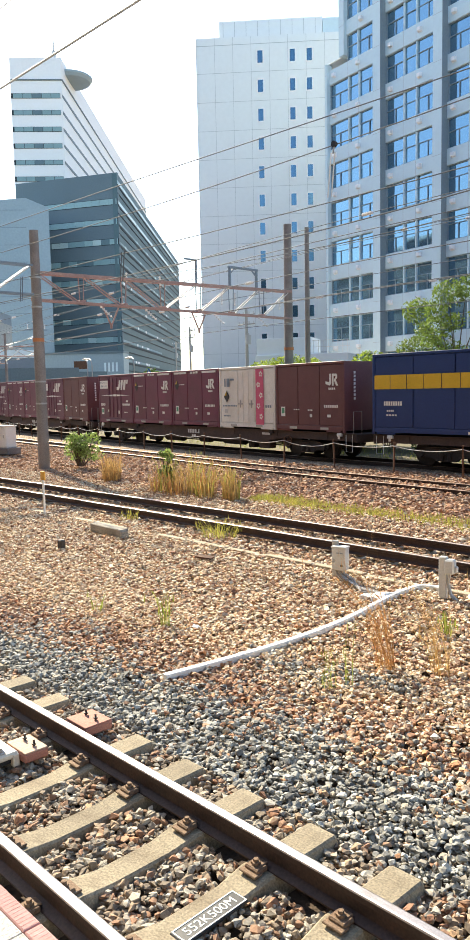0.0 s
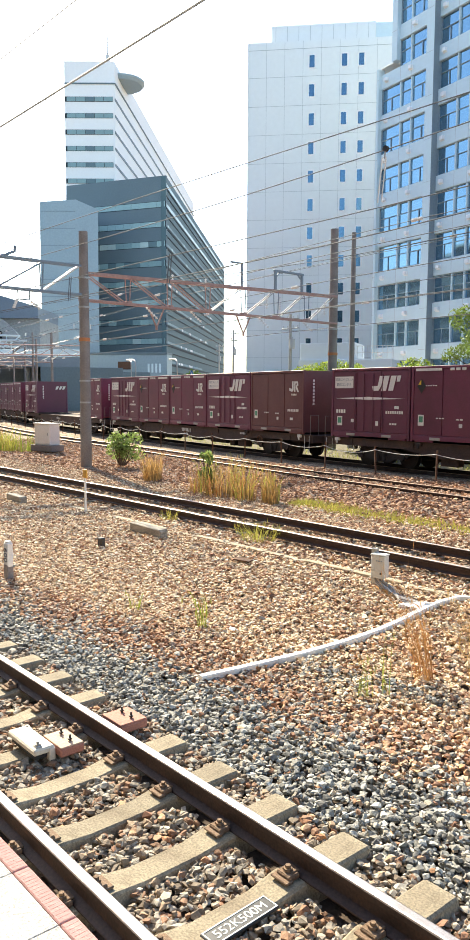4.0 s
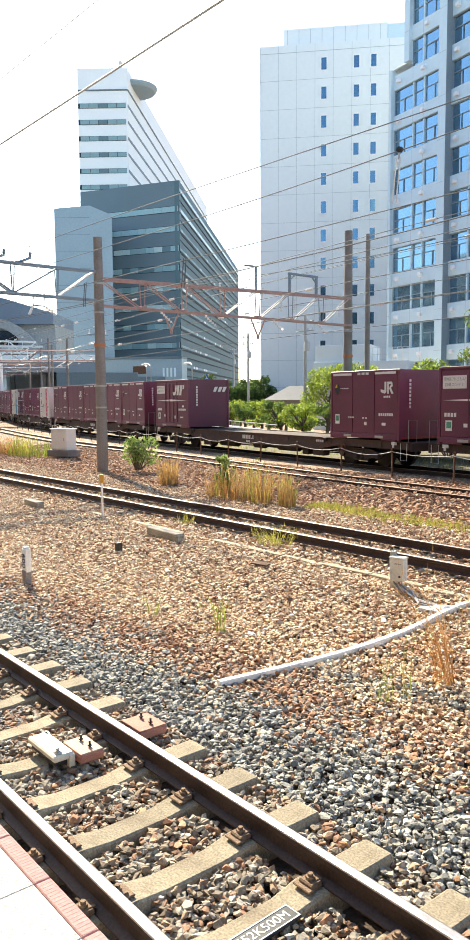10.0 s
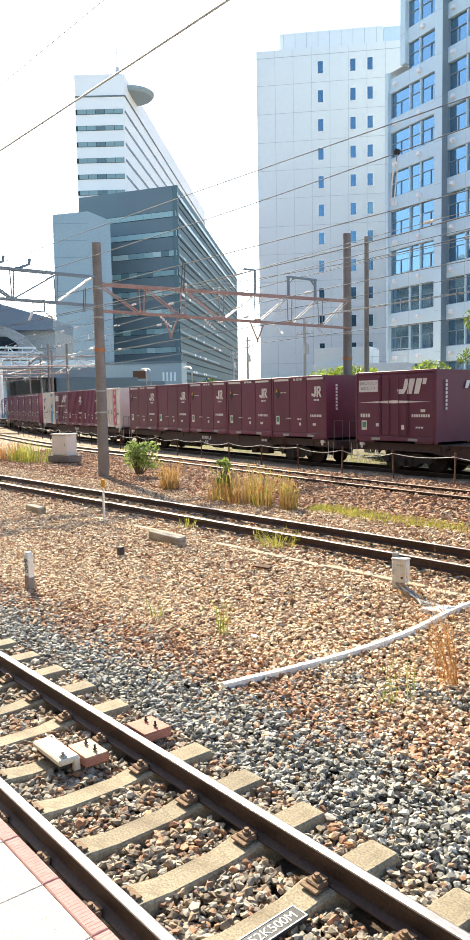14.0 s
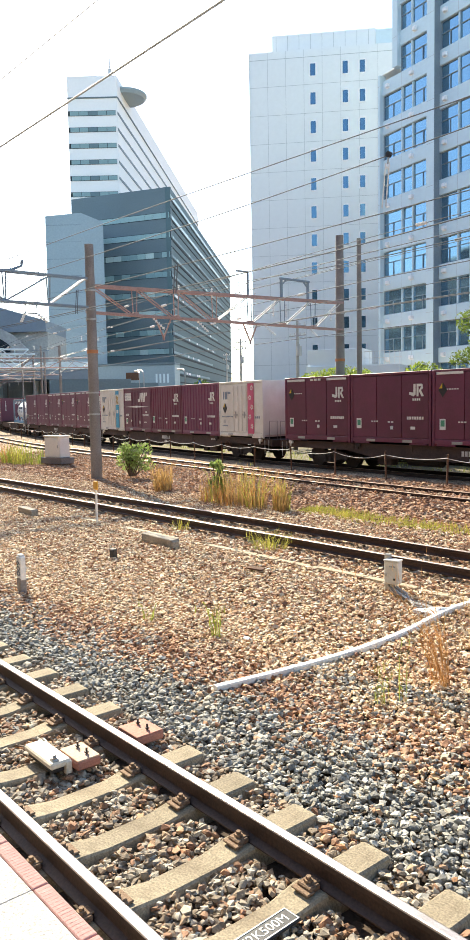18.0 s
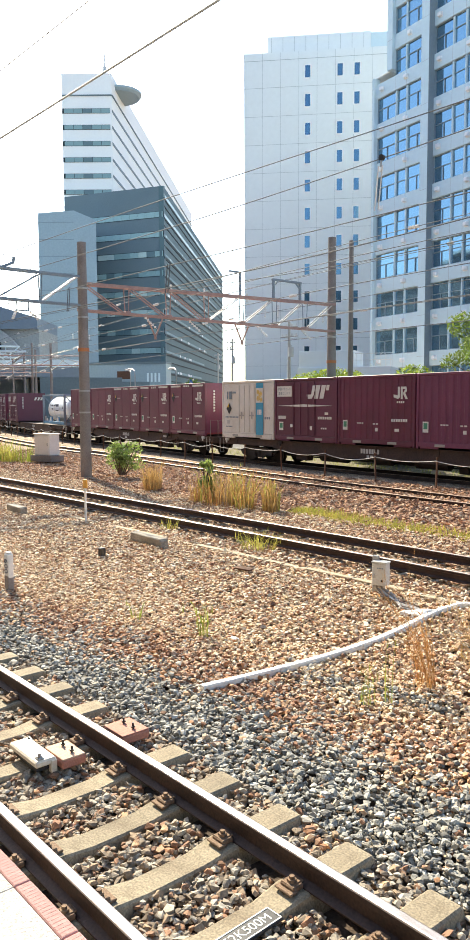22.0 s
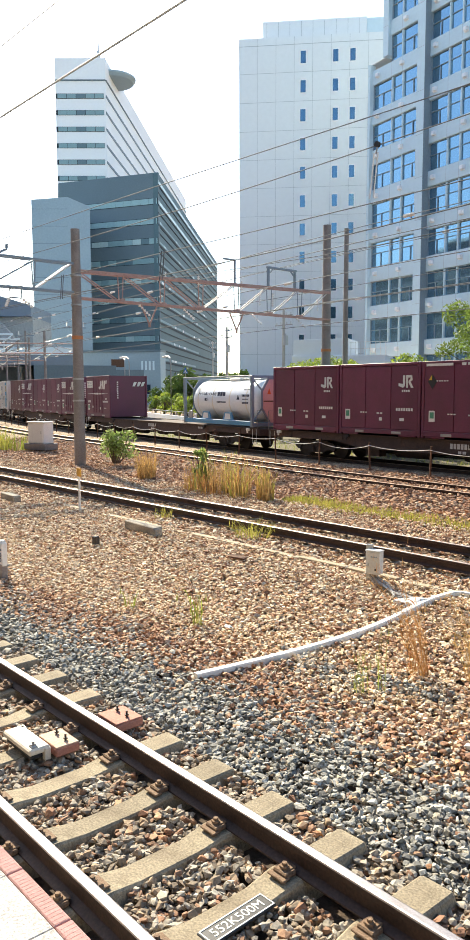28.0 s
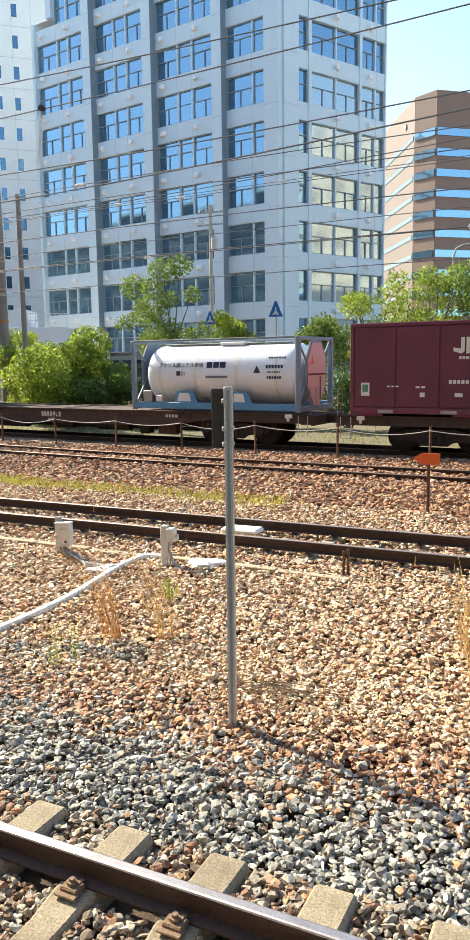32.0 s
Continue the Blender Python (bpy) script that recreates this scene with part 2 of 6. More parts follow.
TANK = paint("tank_white", (.82, .87, .93), .28, 0, .04, .8, 12, .02, spec=.6)
TFRAME = paint("tank_frame_blue", (.09, .28, .48), .5, 0, .12, 2, 30, .05)
TGREY = paint("tank_frame_grey_blue", (.20, .26, .32), .5, 0, .12, 2, 30, .05)
PEACH = paint("peach_panel", (.70, .40, .37), .5, 0, .06)
LEAF = paint("leaves", (.15, .23, .055), .55, 0, .3, .6, 8, 0, second=(.16, .22, .03), random=.35, island=True, trans=.45)
LEAF_P = paint("pale_green_leaves", (.30, .38, .12), .55, 0, .3, .6, 8, 0, second=(.16, .26, .06), random=.4, island=True, trans=.45)
LEAF_D = paint("dark_leaves", (.07, .13, .025), .55, 0, .3, .6, 8, 0, second=(.085, .13, .03), random=.35, island=True, trans=.35)
LEAF_Y = paint("lime_leaves", (.33, .41, .055), .5, 0, .3, .6, 8, 0, second=(.16, .24, .035), random=.45, island=True, trans=.48)
STRAW = paint("dry_grass", (.58, .41, .17), .8, 0, .3, .8, 10, 0, second=(.42, .22, .08), random=.35, island=True, trans=.3)
RUSTGRASS = paint("rust_coloured_dry_grass", (.42, .19, .075), .8, 0, .3, 1.5, 10, 0, second=(.55, .36, .13), random=.3, island=True, trans=.3)
DRYSTALK = paint("dead_stalk", (.30, .23, .15), .85, 0, .2, 2, 20, 0)
GRASS = paint("green_grass", (.22, .30, .05), .7, 0, .3, .8, 10, 0, second=(.36, .34, .07), random=.3, island=True, trans=.4)
DRYGREEN = paint("yellowing_grass", (.46, .42, .10), .8, 0, .3, .8, 10, 0, second=(.34, .36, .08), random=.3, island=True, trans=.3)
BARK = paint("bark", (.12, .09, .065), .9, 0, .3, 4, 40, .5)
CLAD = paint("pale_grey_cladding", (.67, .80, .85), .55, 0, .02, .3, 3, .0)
CLAD_D = paint("dark_pier_cladding", (.38, .46, .50), .6, 0, .06, .3, 6, .02)
# CLAD darkened by hand: the shade on the pier sides is in this colour
REVEAL = paint("shaded_reveal_cladding", (.27, .33, .37), .6, 0, .06, .3, 6, .02)
BRIGHT = paint("bright_white_trim", (.92, .93, .94), .5, 0, .02, 1, 8, 0)
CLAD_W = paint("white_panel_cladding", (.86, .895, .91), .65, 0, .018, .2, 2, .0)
JOINT = paint("panel_joint", (.50, .54, .56), .8, 0, .05)
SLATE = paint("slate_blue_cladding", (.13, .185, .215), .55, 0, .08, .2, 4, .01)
SLATE_L = paint("blue_grey_panel", (.29, .385, .44), .5, 0, .06, .15, 3, .01)
BROWNST = paint("brown_stone_cladding", (.215, .15, .12), .7, 0, .06, .2, 4, .02)
TAN = paint("tan_stone_cladding", (.185, .155, .14), .7, 0, .06, .2, 4, .02)
PANE = glass("blue_window_glass", (.22, .38, .50))
PANE_G = glass("green_grey_window_glass", (.26, .34, .36), .3)
# flat window paints; the paler ones hold the reflected sky in their colour
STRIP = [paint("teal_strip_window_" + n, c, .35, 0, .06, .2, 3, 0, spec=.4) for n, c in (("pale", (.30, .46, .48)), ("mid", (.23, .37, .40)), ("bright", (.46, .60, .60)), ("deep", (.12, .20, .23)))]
# glass tint lightened to carry the reflection of a pale building
PANE_P = glass("pale_reflection_glass", (.44, .52, .53), .1)
PANE_D = glass("dark_window_glass", (.10, .14, .19))
TEAL = paint("teal_side_panels", (.10, .165, .19), .6, 0, .08, .2, 4, .0, spec=.15)
# lighter copy of TEAL, for the sheen painted on the side glazing
TEAL_L = paint("pale_teal_sheen", (.27, .38, .43), .6, 0, .15, .1, 2, .0, spec=.15)
HALL = paint("grey_hall_cladding", (.42, .44, .43), .8, 0, .12, .2, 3, .02, spec=.2)
LINE = paint("dark_storey_line", (.035, .05, .06), .7, 0, .1, spec=.15)
FRAME = paint("window_frame_grey", (.30, .37, .42), .5, 0, .05)
ROOF = paint("grey_roof_tiles", (.15, .155, .165), .7, 0, .12, 1, 15, .2)
OLD_CONC = paint("old_block_concrete", (.36, .325, .27), .9, 0, .3, 4, 50, .3, second=(.22, .19, .15))
TROUGH = paint("pale_trough_concrete", (.44, .36, .25), .9, 0, .3, 3, 60, .2, second=(.30, .23, .155))
DUSTY = paint("dusty_iron", (.24, .155, .095), .85, .1, .3, 12, 80, .3, second=(.12, .07, .045))
TOWER_PANE = glass("dark_blue_tower_glass", (.10, .20, .29), .12)
CREAMWALL = paint("cream_rendered_wall", (.50, .49, .45), .8, 0, .06, .3, 4, .02)
STATION = paint("dark_station_cladding", (.055, .07, .08), .6, 0, .1, .2, 4, .01)
CYAN_D = paint("sign_blue", (.02, .14, .45), .4, 0, .05)

# ---- mesh tools ----


class Build:
    """Collects points and faces for one mesh; k is the material slot of the next faces."""

    def __init__(self):
        self.v, self.f, self.m, self.k = [], [], [], 0

    def face(self, pts):
        i = len(self.v)
        self.v += [tuple(p) for p in pts]
        self.f.append(tuple(range(i, i + len(pts))))
        self.m.append(self.k)

    def hull(self, pts, faces, centre):
        i, c = len(self.v), Vector(centre)
        self.v += [tuple(p) for p in pts]
        for f in faces:
            p = [Vector(pts[j]) for j in f]
            mid = sum(p, Vector()) / len(p)
            nrm = (p[1] - p[0]).cross(p[2] - p[0])
            f = f if nrm.dot(mid - c) > 0 else f[::-1]
            self.f.append(tuple(i + j for j in f))
            self.m.append(self.k)

    def box(self, x, y, z, sx, sy, sz, b=0.0, m=None):
        """A box round (x, y, z), with chamfered edges of width b."""
        h = (sx / 2, sy / 2, sz / 2)
        sg = [(a, c, d) for a in (-1, 1) for c in (-1, 1) for d in (-1, 1)]
        at = {s: i for i, s in enumerate(sg)}
        if b <= 0:
            pts = [Vector((x + s[0] * h[0], y + s[1] * h[1], z + s[2] * h[2])) for s in sg]
            fs = []
            for a in range(3):
                e, g = [q for q in range(3) if q != a]
                for s in (-1, 1):
                    ring = []
                    for u, w in ((-1, -1), (1, -1), (1, 1), (-1, 1)):
                        c = [0, 0, 0]
                        c[a], c[e], c[g] = s, u, w
                        ring.append(at[tuple(c)])
                    fs.append(ring)
        else:
            b = min(b, min(h) * 0.9)
            pts = []
            for s in sg:
                for a in range(3):
                    pts.append(Vector([(x, y, z)[q] + s[q] * (h[q] if q == a else h[q] - b) for q in range(3)]))
            fs = []
            for a in range(3):
                e, g = [q for q in range(3) if q != a]
                for s in (-1, 1):
                    ring = []
                    for u, w in ((-1, -1), (1, -1), (1, 1), (-1, 1)):
                        c = [0, 0, 0]
                        c[a], c[e], c[g] = s, u, w
                        ring.append(at[tuple(c)] * 3 + a)
                    fs.append(ring)
                for u in (-1, 1):
                    for w in (-1, 1):
                        lo, hi = [0, 0, 0], [0, 0, 0]
                        lo[a], hi[a] = -1, 1
                        lo[e] = hi[e] = u
                        lo[g] = hi[g] = w
                        lo, hi = at[tuple(lo)] * 3, at[tuple(hi)] * 3
                        fs.append([lo + e, hi + e, hi + g, lo + g])
            for s in sg:
                c = at[s] * 3
                fs.append([c, c + 1, c + 2])
        ctr = Vector((x, y, z))
        if m is not None:
            pts, ctr = [m @ p for p in pts], m @ ctr
        self.hull(pts, fs, ctr)
        return self

    def rod(self, p, q, r, r2=None, n=8, caps=True):
        p, q = Vector(p), Vector(q)
        r2 = r if r2 is None else r2
        d = (q - p).normalized()
        u = d.orthogonal().normalized()
        w = d.cross(u)
        i = len(self.v)
        for c, rad in ((p, r), (q, r2)):
            for k in range(n):
                a = 2 * math.pi * k / n
                self.v.append(tuple(c + (u * math.cos(a) + w * math.sin(a)) * rad))
        for k in range(n):
            j = (k + 1) % n
            self.f.append((i + k, i + j, i + n + j, i + n + k))
            self.m.append(self.k)
        if caps:
            self.f += [tuple(i + k for k in reversed(range(n))), tuple(i + n + k for k in range(n))]
            self.m += [self.k, self.k]
        return self

    def line(self, pts, r, n=5):
        """A thin round strand through the points."""
        pts = [Vector(p) for p in pts]
        i = len(self.v)
        for s, c in enumerate(pts):
            d = (pts[min(s + 1, len(pts) - 1)] - pts[max(s - 1, 0)]).normalized()
            u = d.cross(Vector((0, 0, 1)))
            u = (u if u.length > .01 else d.orthogonal()).normalized()
            w = d.cross(u)
            for k in range(n):
                a = 2 * math.pi * k / n
                self.v.append(tuple(c + (u * math.cos(a) + w * math.sin(a)) * r))
        for s in range(len(pts) - 1):
            for k in range(n):
                j = (k + 1) % n
                self.f.append((i + s * n + k, i + s * n + j, i + (s + 1) * n + j, i + (s + 1) * n + k))
                self.m.append(self.k)
        return self

    def sweep(self, prof, path, slots=None, closed=True):
        """A profile of (side, up) carried along a path of (x, y, z); side points to the left of the way."""
        i, n = len(self.v), len(prof)
        path = [Vector(p) for p in path]
        for s, c in enumerate(path):
            d = path[min(s + 1, len(path) - 1)] - path[max(s - 1, 0)]
            d.z = 0
            d.normalize()
            side = Vector((-d.y, d.x, 0))
            self.v += [tuple(c + side * a + Vector((0, 0, b))) for a, b in prof]
        for s in range(len(path) - 1):
            for k in range(n if closed else n - 1):
                j = (k + 1) % n
                self.f.append((i + s * n + k, i + s * n + j, i + (s + 1) * n + j, i + (s + 1) * n + k))
                self.m.append(slots[k] if slots else self.k)
        if closed:
            self.f += [tuple(i + k for k in reversed(range(n))), tuple(i + (len(path) - 1) * n + k for k in range(n))]
            self.m += [slots[0] if slots else self.k] * 2
        return self

    def slab(self, pts, y0, y1):
        """A flat outline of (x, z) pulled from y0 to y1."""
        n, i = len(pts), len(self.v)
        self.v += [(a, y0, b) for a, b in pts] + [(a, y1, b) for a, b in pts]
        self.f += [tuple(i + k for k in range(n)), tuple(i + n + k for k in reversed(range(n)))]
        self.m += [self.k, self.k]
        for k in range(n):
            j = (k + 1) % n
            self.f.append((i + k, i + n + k, i + n + j, i + j))
            self.m.append(self.k)
        return self

    def mesh(self, name, mats, smooth=False):
        me = bpy.data.meshes.new(name)
        me.from_pydata(self.v, [], self.f)
        for mt in (mats if isinstance(mats, (list, tuple)) else [mats]):
            me.materials.append(mt)
        me.polygons.foreach_set("material_index", self.m)
        if smooth:
            me.polygons.foreach_set("use_smooth", [True] * len(self.f))
        me.update()
        return me


def part(name, b, mats, parent=None, label="", smooth=False, m=None):
    """Links a Build as one mesh object, under a thing or a part."""
    ob = new(name, b.mesh(name, mats, smooth) if isinstance(b, Build) else b)
    if parent:
        ob.parent = parent
    if m is not None:
        ob.matrix_basis = m
    if label:
        ob["label"] = label
    return ob


def thing(name, label, category, m=None, group="", kind=""):
    ob = new(name)
    ob.empty_display_size = 0.2
    if m is not None:
        ob.matrix_basis = m
    return tagged(ob, label, category, group, kind)


def box_part(name, x, y, z, sx, sy, sz, mat, parent, b=0.01, label=""):
    return part(name, Build().box(x, y, z, sx, sy, sz, b), mat, parent, label)


def text_mesh(words, size, depth=0.004):
    c = bpy.data.curves.new("words", "FONT")
    c.body, c.size, c.extrude, c.align_x, c.align_y = words, size, depth, "CENTER", "CENTER"
    o = bpy.data.objects.new("words", c)
    scene.collection.objects.link(o)
    dg = bpy.context.evaluated_depsgraph_get()
    me = bpy.data.meshes.new_from_object(o.evaluated_get(dg))
    bpy.data.objects.remove(o)
    return me


def spline(xs, ys):
    """Natural cubic through the points; returns a function of x."""
    xs, ys = np.array(xs, float), np.array(ys, float)
    n, h = len(xs), np.diff(xs)
    a, b = np.eye(n), np.zeros(n)
    for i in range(1, n - 1):
        a[i, i - 1], a[i, i], a[i, i + 1] = h[i - 1], 2 * (h[i - 1] + h[i]), h[i]
        b[i] = 6 * ((ys[i + 1] - ys[i]) / h[i] - (ys[i] - ys[i - 1]) / h[i - 1])
    c = np.linalg.solve(a, b)

    def fn(x):
        i = int(np.clip(np.searchsorted(xs, x) - 1, 0, n - 2))
        d = x - xs[i]
        return float(ys[i] + d * ((ys[i + 1] - ys[i]) / h[i] - h[i] * (2 * c[i] + c[i + 1]) / 6) + d * d * c[i] / 2
                     + d ** 3 * (c[i + 1] - c[i]) / (6 * h[i]))
    return fn


# ---- lines of the plan ----
GAUGE = 1.067
NEAR_Y, MID_Y = 2.46, 10.52
front = spline([-340, -200, -150, -110, -80, -60, -45, -34, -25, -17, -9, 0, 20, 80, 320],
               [148, 80, 58, 43.5, 33.77, 28.35, 25.22, 23.35, 22.08, 21.26, 20.79, 20.36, 20.0, 20.0, 20.0])
third = spline([-110, -80, -60, -42, -33, -27, -20, -14, -8, 0, 60],
               [40.5, 30.4, 25.2, 21.5, 20.35, 19.55, 18.5, 17.8, 17.42, 17.3, 17.25])
FX = np.linspace(-330, 310, 6401)
FY = np.array([front(x) for x in FX])
FS = np.concatenate([[0], np.cumsum(np.hypot(np.diff(FX), np.diff(FY)))])
FS -= np.interp(-20, FX, FS)


def on_track(s, side=1.225):
    """The point s metres along the goods track's container face, moved sideways, and the heading."""
    x, x2 = np.interp(s, FS, FX), np.interp(s + .5, FS, FX)
    y, y2 = np.interp(s, FS, FY), np.interp(s + .5, FS, FY)
    a = math.atan2(y2 - y, x2 - x)
    return x - math.sin(a) * side, y + math.cos(a) * side, a


def curve_path(fn, x0, x1, dy=0.0, z=0.0, step=1.5):
    n = max(2, int(abs(x1 - x0) / step))
    return [(x0 + (x1 - x0) * i / n, fn(x0 + (x1 - x0) * i / n) + dy, z) for i in range(n + 1)]


# ---- ground ----


def ground_z(x, y):
    """Ballast beds a little proud, the cess between them lower."""
    if y < 5.2:
        return -0.215
    if y < 13.6:
        return -0.21 - 0.025 * math.exp(-((y - MID_Y) / 1.4) ** 2)
    t = third(x) if x > -100 else third(-100)
    e = min(max((y - (t - 3.0)) / 1.6, 0), 1)
    return -0.20 + 0.095 * e


def make_ground():
    b = Build()
    xs = [-900, -400, -200, -120, -80] + [-60 + 1.0 * i for i in range(72)] + [20, 40, 100, 300, 900]
    ys = [-500, -100, -30, 0] + [1 + .5 * i for i in range(60)] + [34, 40, 60, 100, 200, 400, 900]
    for x in xs:
        for y in ys:
            z = ground_z(x, y) + (noise.noise((x * .7, y * .7, 0)) * .035 if -60 <= x <= 12 and 1 < y < 30 else 0)
            if y > 33:
                z = 0.0
            b.v.append((x, y, z - (.07 if y < 14 else .035)))
    ny = len(ys)
    for i in range(len(xs) - 1):
        for j in range(ny - 1):
            b.f.append((i * ny + j, (i + 1) * ny + j, (i + 1) * ny + j + 1, i * ny + j + 1))
            cx, cy = (xs[i] + xs[i + 1]) / 2, (ys[j] + ys[j + 1]) / 2
            # slot 1, under the near stones, carries the painted gap shade
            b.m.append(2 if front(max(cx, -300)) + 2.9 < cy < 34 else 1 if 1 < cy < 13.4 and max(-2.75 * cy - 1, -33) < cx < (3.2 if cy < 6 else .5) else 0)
    tagged(part("ground", b, [GRAVEL, GAP_SHADE, WEEDY], smooth=True), "brown and tan railway gravel ground", "ground", kind="structure")


make_ground()


def make_platform():
    p = thing("platform", "station platform with pink edge tiles and pale slabs", "platform", kind="structure")
    e = 0.965
    part("platform_body", Build().box(0, e - 3.04, 0.42, 80, 6, 1.22, .01), PALE_CONC, p, "concrete platform wall")
    tile = Build().box(0, 0, 0, .297, .052, .06, .003)
    for i in range(18):
        tile.box(-.136 + .016 * i, 0, .0302, .0135, .044, .0008)
    tm = tile.mesh("edge_tile", PINK_TILE)
    sm = Build().box(0, 0, 0, .298, .298, .06, .002).mesh("platform_slab", WHITE_TILE)
    for i in range(46):
        x = -7.35 + .3 * i
        part("edge_tile", tm, None, p, m=pose(x, e - .026, 1.07))
        for j in range(5):
            part("platform_slab", sm, None, p, m=pose(x, e - .054 - .15 - .3 * j, 1.07))
    return p


make_platform()

# ---- tracks ----
RAIL = [(-.0635, -.153), (.0635, -.153), (.0635, -.142), (.014, -.122), (.009, -.056), (.032, -.044), (.0325, -.012),
        (.029, -.004), (.020, 0), (-.020, 0), (-.029, -.004), (-.0325, -.012), (-.032, -.044), (-.009, -.056), (-.014, -.122), (-.0635, -.142)]
NEAR_RAILS = (1.89, 2.975)
SLOT = [0] * 6 + [1] * 5 + [0] * 5


def rail(parent, path, head, slots=None):
    return part("rail", Build().sweep(RAIL, path, slots or SLOT), [RAIL_SIDE, head], parent, "rusty rail with a worn shiny head")


def sleeper_mesh(mat):
    """Prestressed sleeper: high under the rails, lower and narrower in the middle."""
    b = Build()
    sec = [(-1.0, .098, .15, -.165), (-.98, .103, .155, -.158), (-.4, .10, .14, -.158), (-.2, .088, .125, -.186),
           (.2, .088, .125, -.186), (.4, .10, .14, -.158), (.98, .103, .155, -.158), (1.0, .098, .15, -.165)]
    for y, t, w, z in sec:
        b.v += [(-w, y, -.36), (-t - .01, y, z - .012), (-t + .005, y, z), (t - .005, y, z), (t + .01, y, z - .012), (w, y, -.36)]
    for i in range(len(sec) - 1):
        for k in range(5):
            b.f.append((i * 6 + k, i * 6 + k + 1, i * 6 + 7 + k, i * 6 + 6 + k))
            b.m.append(0)
    b.f += [tuple(range(6)), tuple(range(47, 41, -1))]
    b.m += [0, 0]
    return b.mesh("sleeper", mat)


def clip_mesh():
    """Rail fastening: a shoulder, a spring leaf and a bolt."""
    b = Build()
    b.box(0, .105, -.138, .11, .085, .035, .008)
    b.box(0, .082, -.122, .075, .07, .014, .004)
    b.rod((0, .105, -.13), (0, .105, -.085), .016, n=6)
    b.rod((0, .105, -.118), (0, .105, -.102), .027, n=6)
    b.box(0, .15, -.146, .13, .06, .014, .004)
    return b.mesh("rail_clip", DUSTY)


SLEEPER, CLIP = sleeper_mesh(CONCRETE), clip_mesh()
PALE_SLEEPER = sleeper_mesh(OLD_CONC)


def sleepers(parent, xs, y, dz=0.0, turn=lambda x: 0.0, mesh=None, seats=(-.5635, .5635)):
    for x in xs:
        yy = y(x) if callable(y) else y
        a = turn(x)
        s = part("sleeper", mesh or SLEEPER, None, parent, m=pose(x, yy, dz + (random.uniform(-.004, .004) if dz > -.03 else random.uniform(-.055, .005)), 0, 0, math.degrees(a) + random.uniform(-.6, .6)))
        for seat in seats:
            for r in (0, 180):
                part("rail_clip", CLIP, None, s, m=pose(0, seat, 0, 0, 0, r))


near = thing("platform_track", "railway track on concrete sleepers with polished rails", "railway track", kind="structure")
for y in NEAR_RAILS:
    rail(near, [(-90, y, 0), (40, y, 0)], RAIL_HEAD)
sleepers(near, [-2.27 + .607 * i for i in range(-32, 18)], NEAR_Y, .004, seats=[y - NEAR_Y for y in NEAR_RAILS])
mid = thing("middle_track", "siding track with dark rusty rails in tan gravel", "railway track", kind="structure")
for s in (-1, 1):
    rail(mid, [(-120, MID_Y + s * (GAUGE / 2 + .03), 0), (60, MID_Y + s * (GAUGE / 2 + .03), 0)], MID_HEAD)
sleepers(mid, [-34 + .66 * i for i in range(56)], MID_Y, -.045, mesh=PALE_SLEEPER)
trd = thing("third_track", "curving railway track with rusty rails", "railway track", kind="structure")
for s in (-1, 1):
    rail(trd, curve_path(third, -100, 50, s * (GAUGE / 2 + .03)), DULL_HEAD)
sleepers(trd, [-40 + .7 * i for i in range(60)], third, -.05, lambda x: math.atan2(third(x + .5) - third(x - .5), 1))
goods = thing("goods_track", "curving goods track under the container train", "railway track", kind="structure")
for s in (-1, 1):
    rail(goods, curve_path(front, -190, 70, 1.225 + s * (GAUGE / 2 + .03)), DULL_HEAD)

# ---- container train ----
PW, PS = 20.4, 3.77
LEN, WID, HGT, DECK = 3.715, 2.45, 2.5, 1.0
train_s = spline([0, 2, 4, 6.5, 8, 10, 12, 14, 17, 19, 21, 23, 25, 28, 30, 32],
                 [15.61, 23.56, 31.55, 41.65, 47.85, 56.21, 64.49, 72.78, 85.3, 93.52, 101.69, 109.88, 118.11, 130.43, 138.57, 146.69])
MOVERS = []          # (thing, metres behind the train's mark)


def sheet(name, pts, y, mat, parent, d=.004, label=""):
    """A thin painted shape on a side, from an outline of (x, z)."""
    return part(name, Build().slab(pts, y - d, y), mat, parent, label)


def rect(x, z, w, h):
    return [(x - w / 2, z - h / 2), (x + w / 2, z - h / 2), (x + w / 2, z + h / 2), (x - w / 2, z + h / 2)]


def bars(parent, x, z, w, h, n, y, mat=None):
    """Writing too small to read, as a row of bars."""
    b = Build()
    for i in range(n):
        b.slab(rect(x - w / 2 + w * (i + .5) / n, z, w / n * .72, h), y - .003, y)
    part("lettering", b, mat or WHITE, parent)


def mark_two(parent, x, z, k, y):
    """White two-stroke emblem."""
    b = Build()
    b.slab([(x - .27 * k, z - .14 * k), (x - .08 * k, z - .2 * k), (x - .0 * k, z - .14 * k), (x, z + .2 * k), (x - .09 * k, z + .2 * k),
            (x - .09 * k, z - .08 * k), (x - .27 * k, z - .05 * k)], y - .004, y)
    b.slab([(x + .04 * k, z + .2 * k), (x + .04 * k, z - .2 * k), (x + .12 * k, z - .2 * k), (x + .12 * k, z + .12 * k), (x + .24 * k, z + .12 * k), (x + .26 * k, z + .2 * k)], y - .004, y)
    b.slab([(x + .13 * k, z - .02 * k), (x + .24 * k, z - .2 * k), (x + .34 * k, z - .2 * k), (x + .22 * k, z - .0 * k), (x + .3 * k, z + .05 * k), (x + .28 * k, z + .19 * k), (x + .2 * k, z + .08 * k)], y - .004, y)
    part("emblem", b, WHITE, parent, "white emblem")
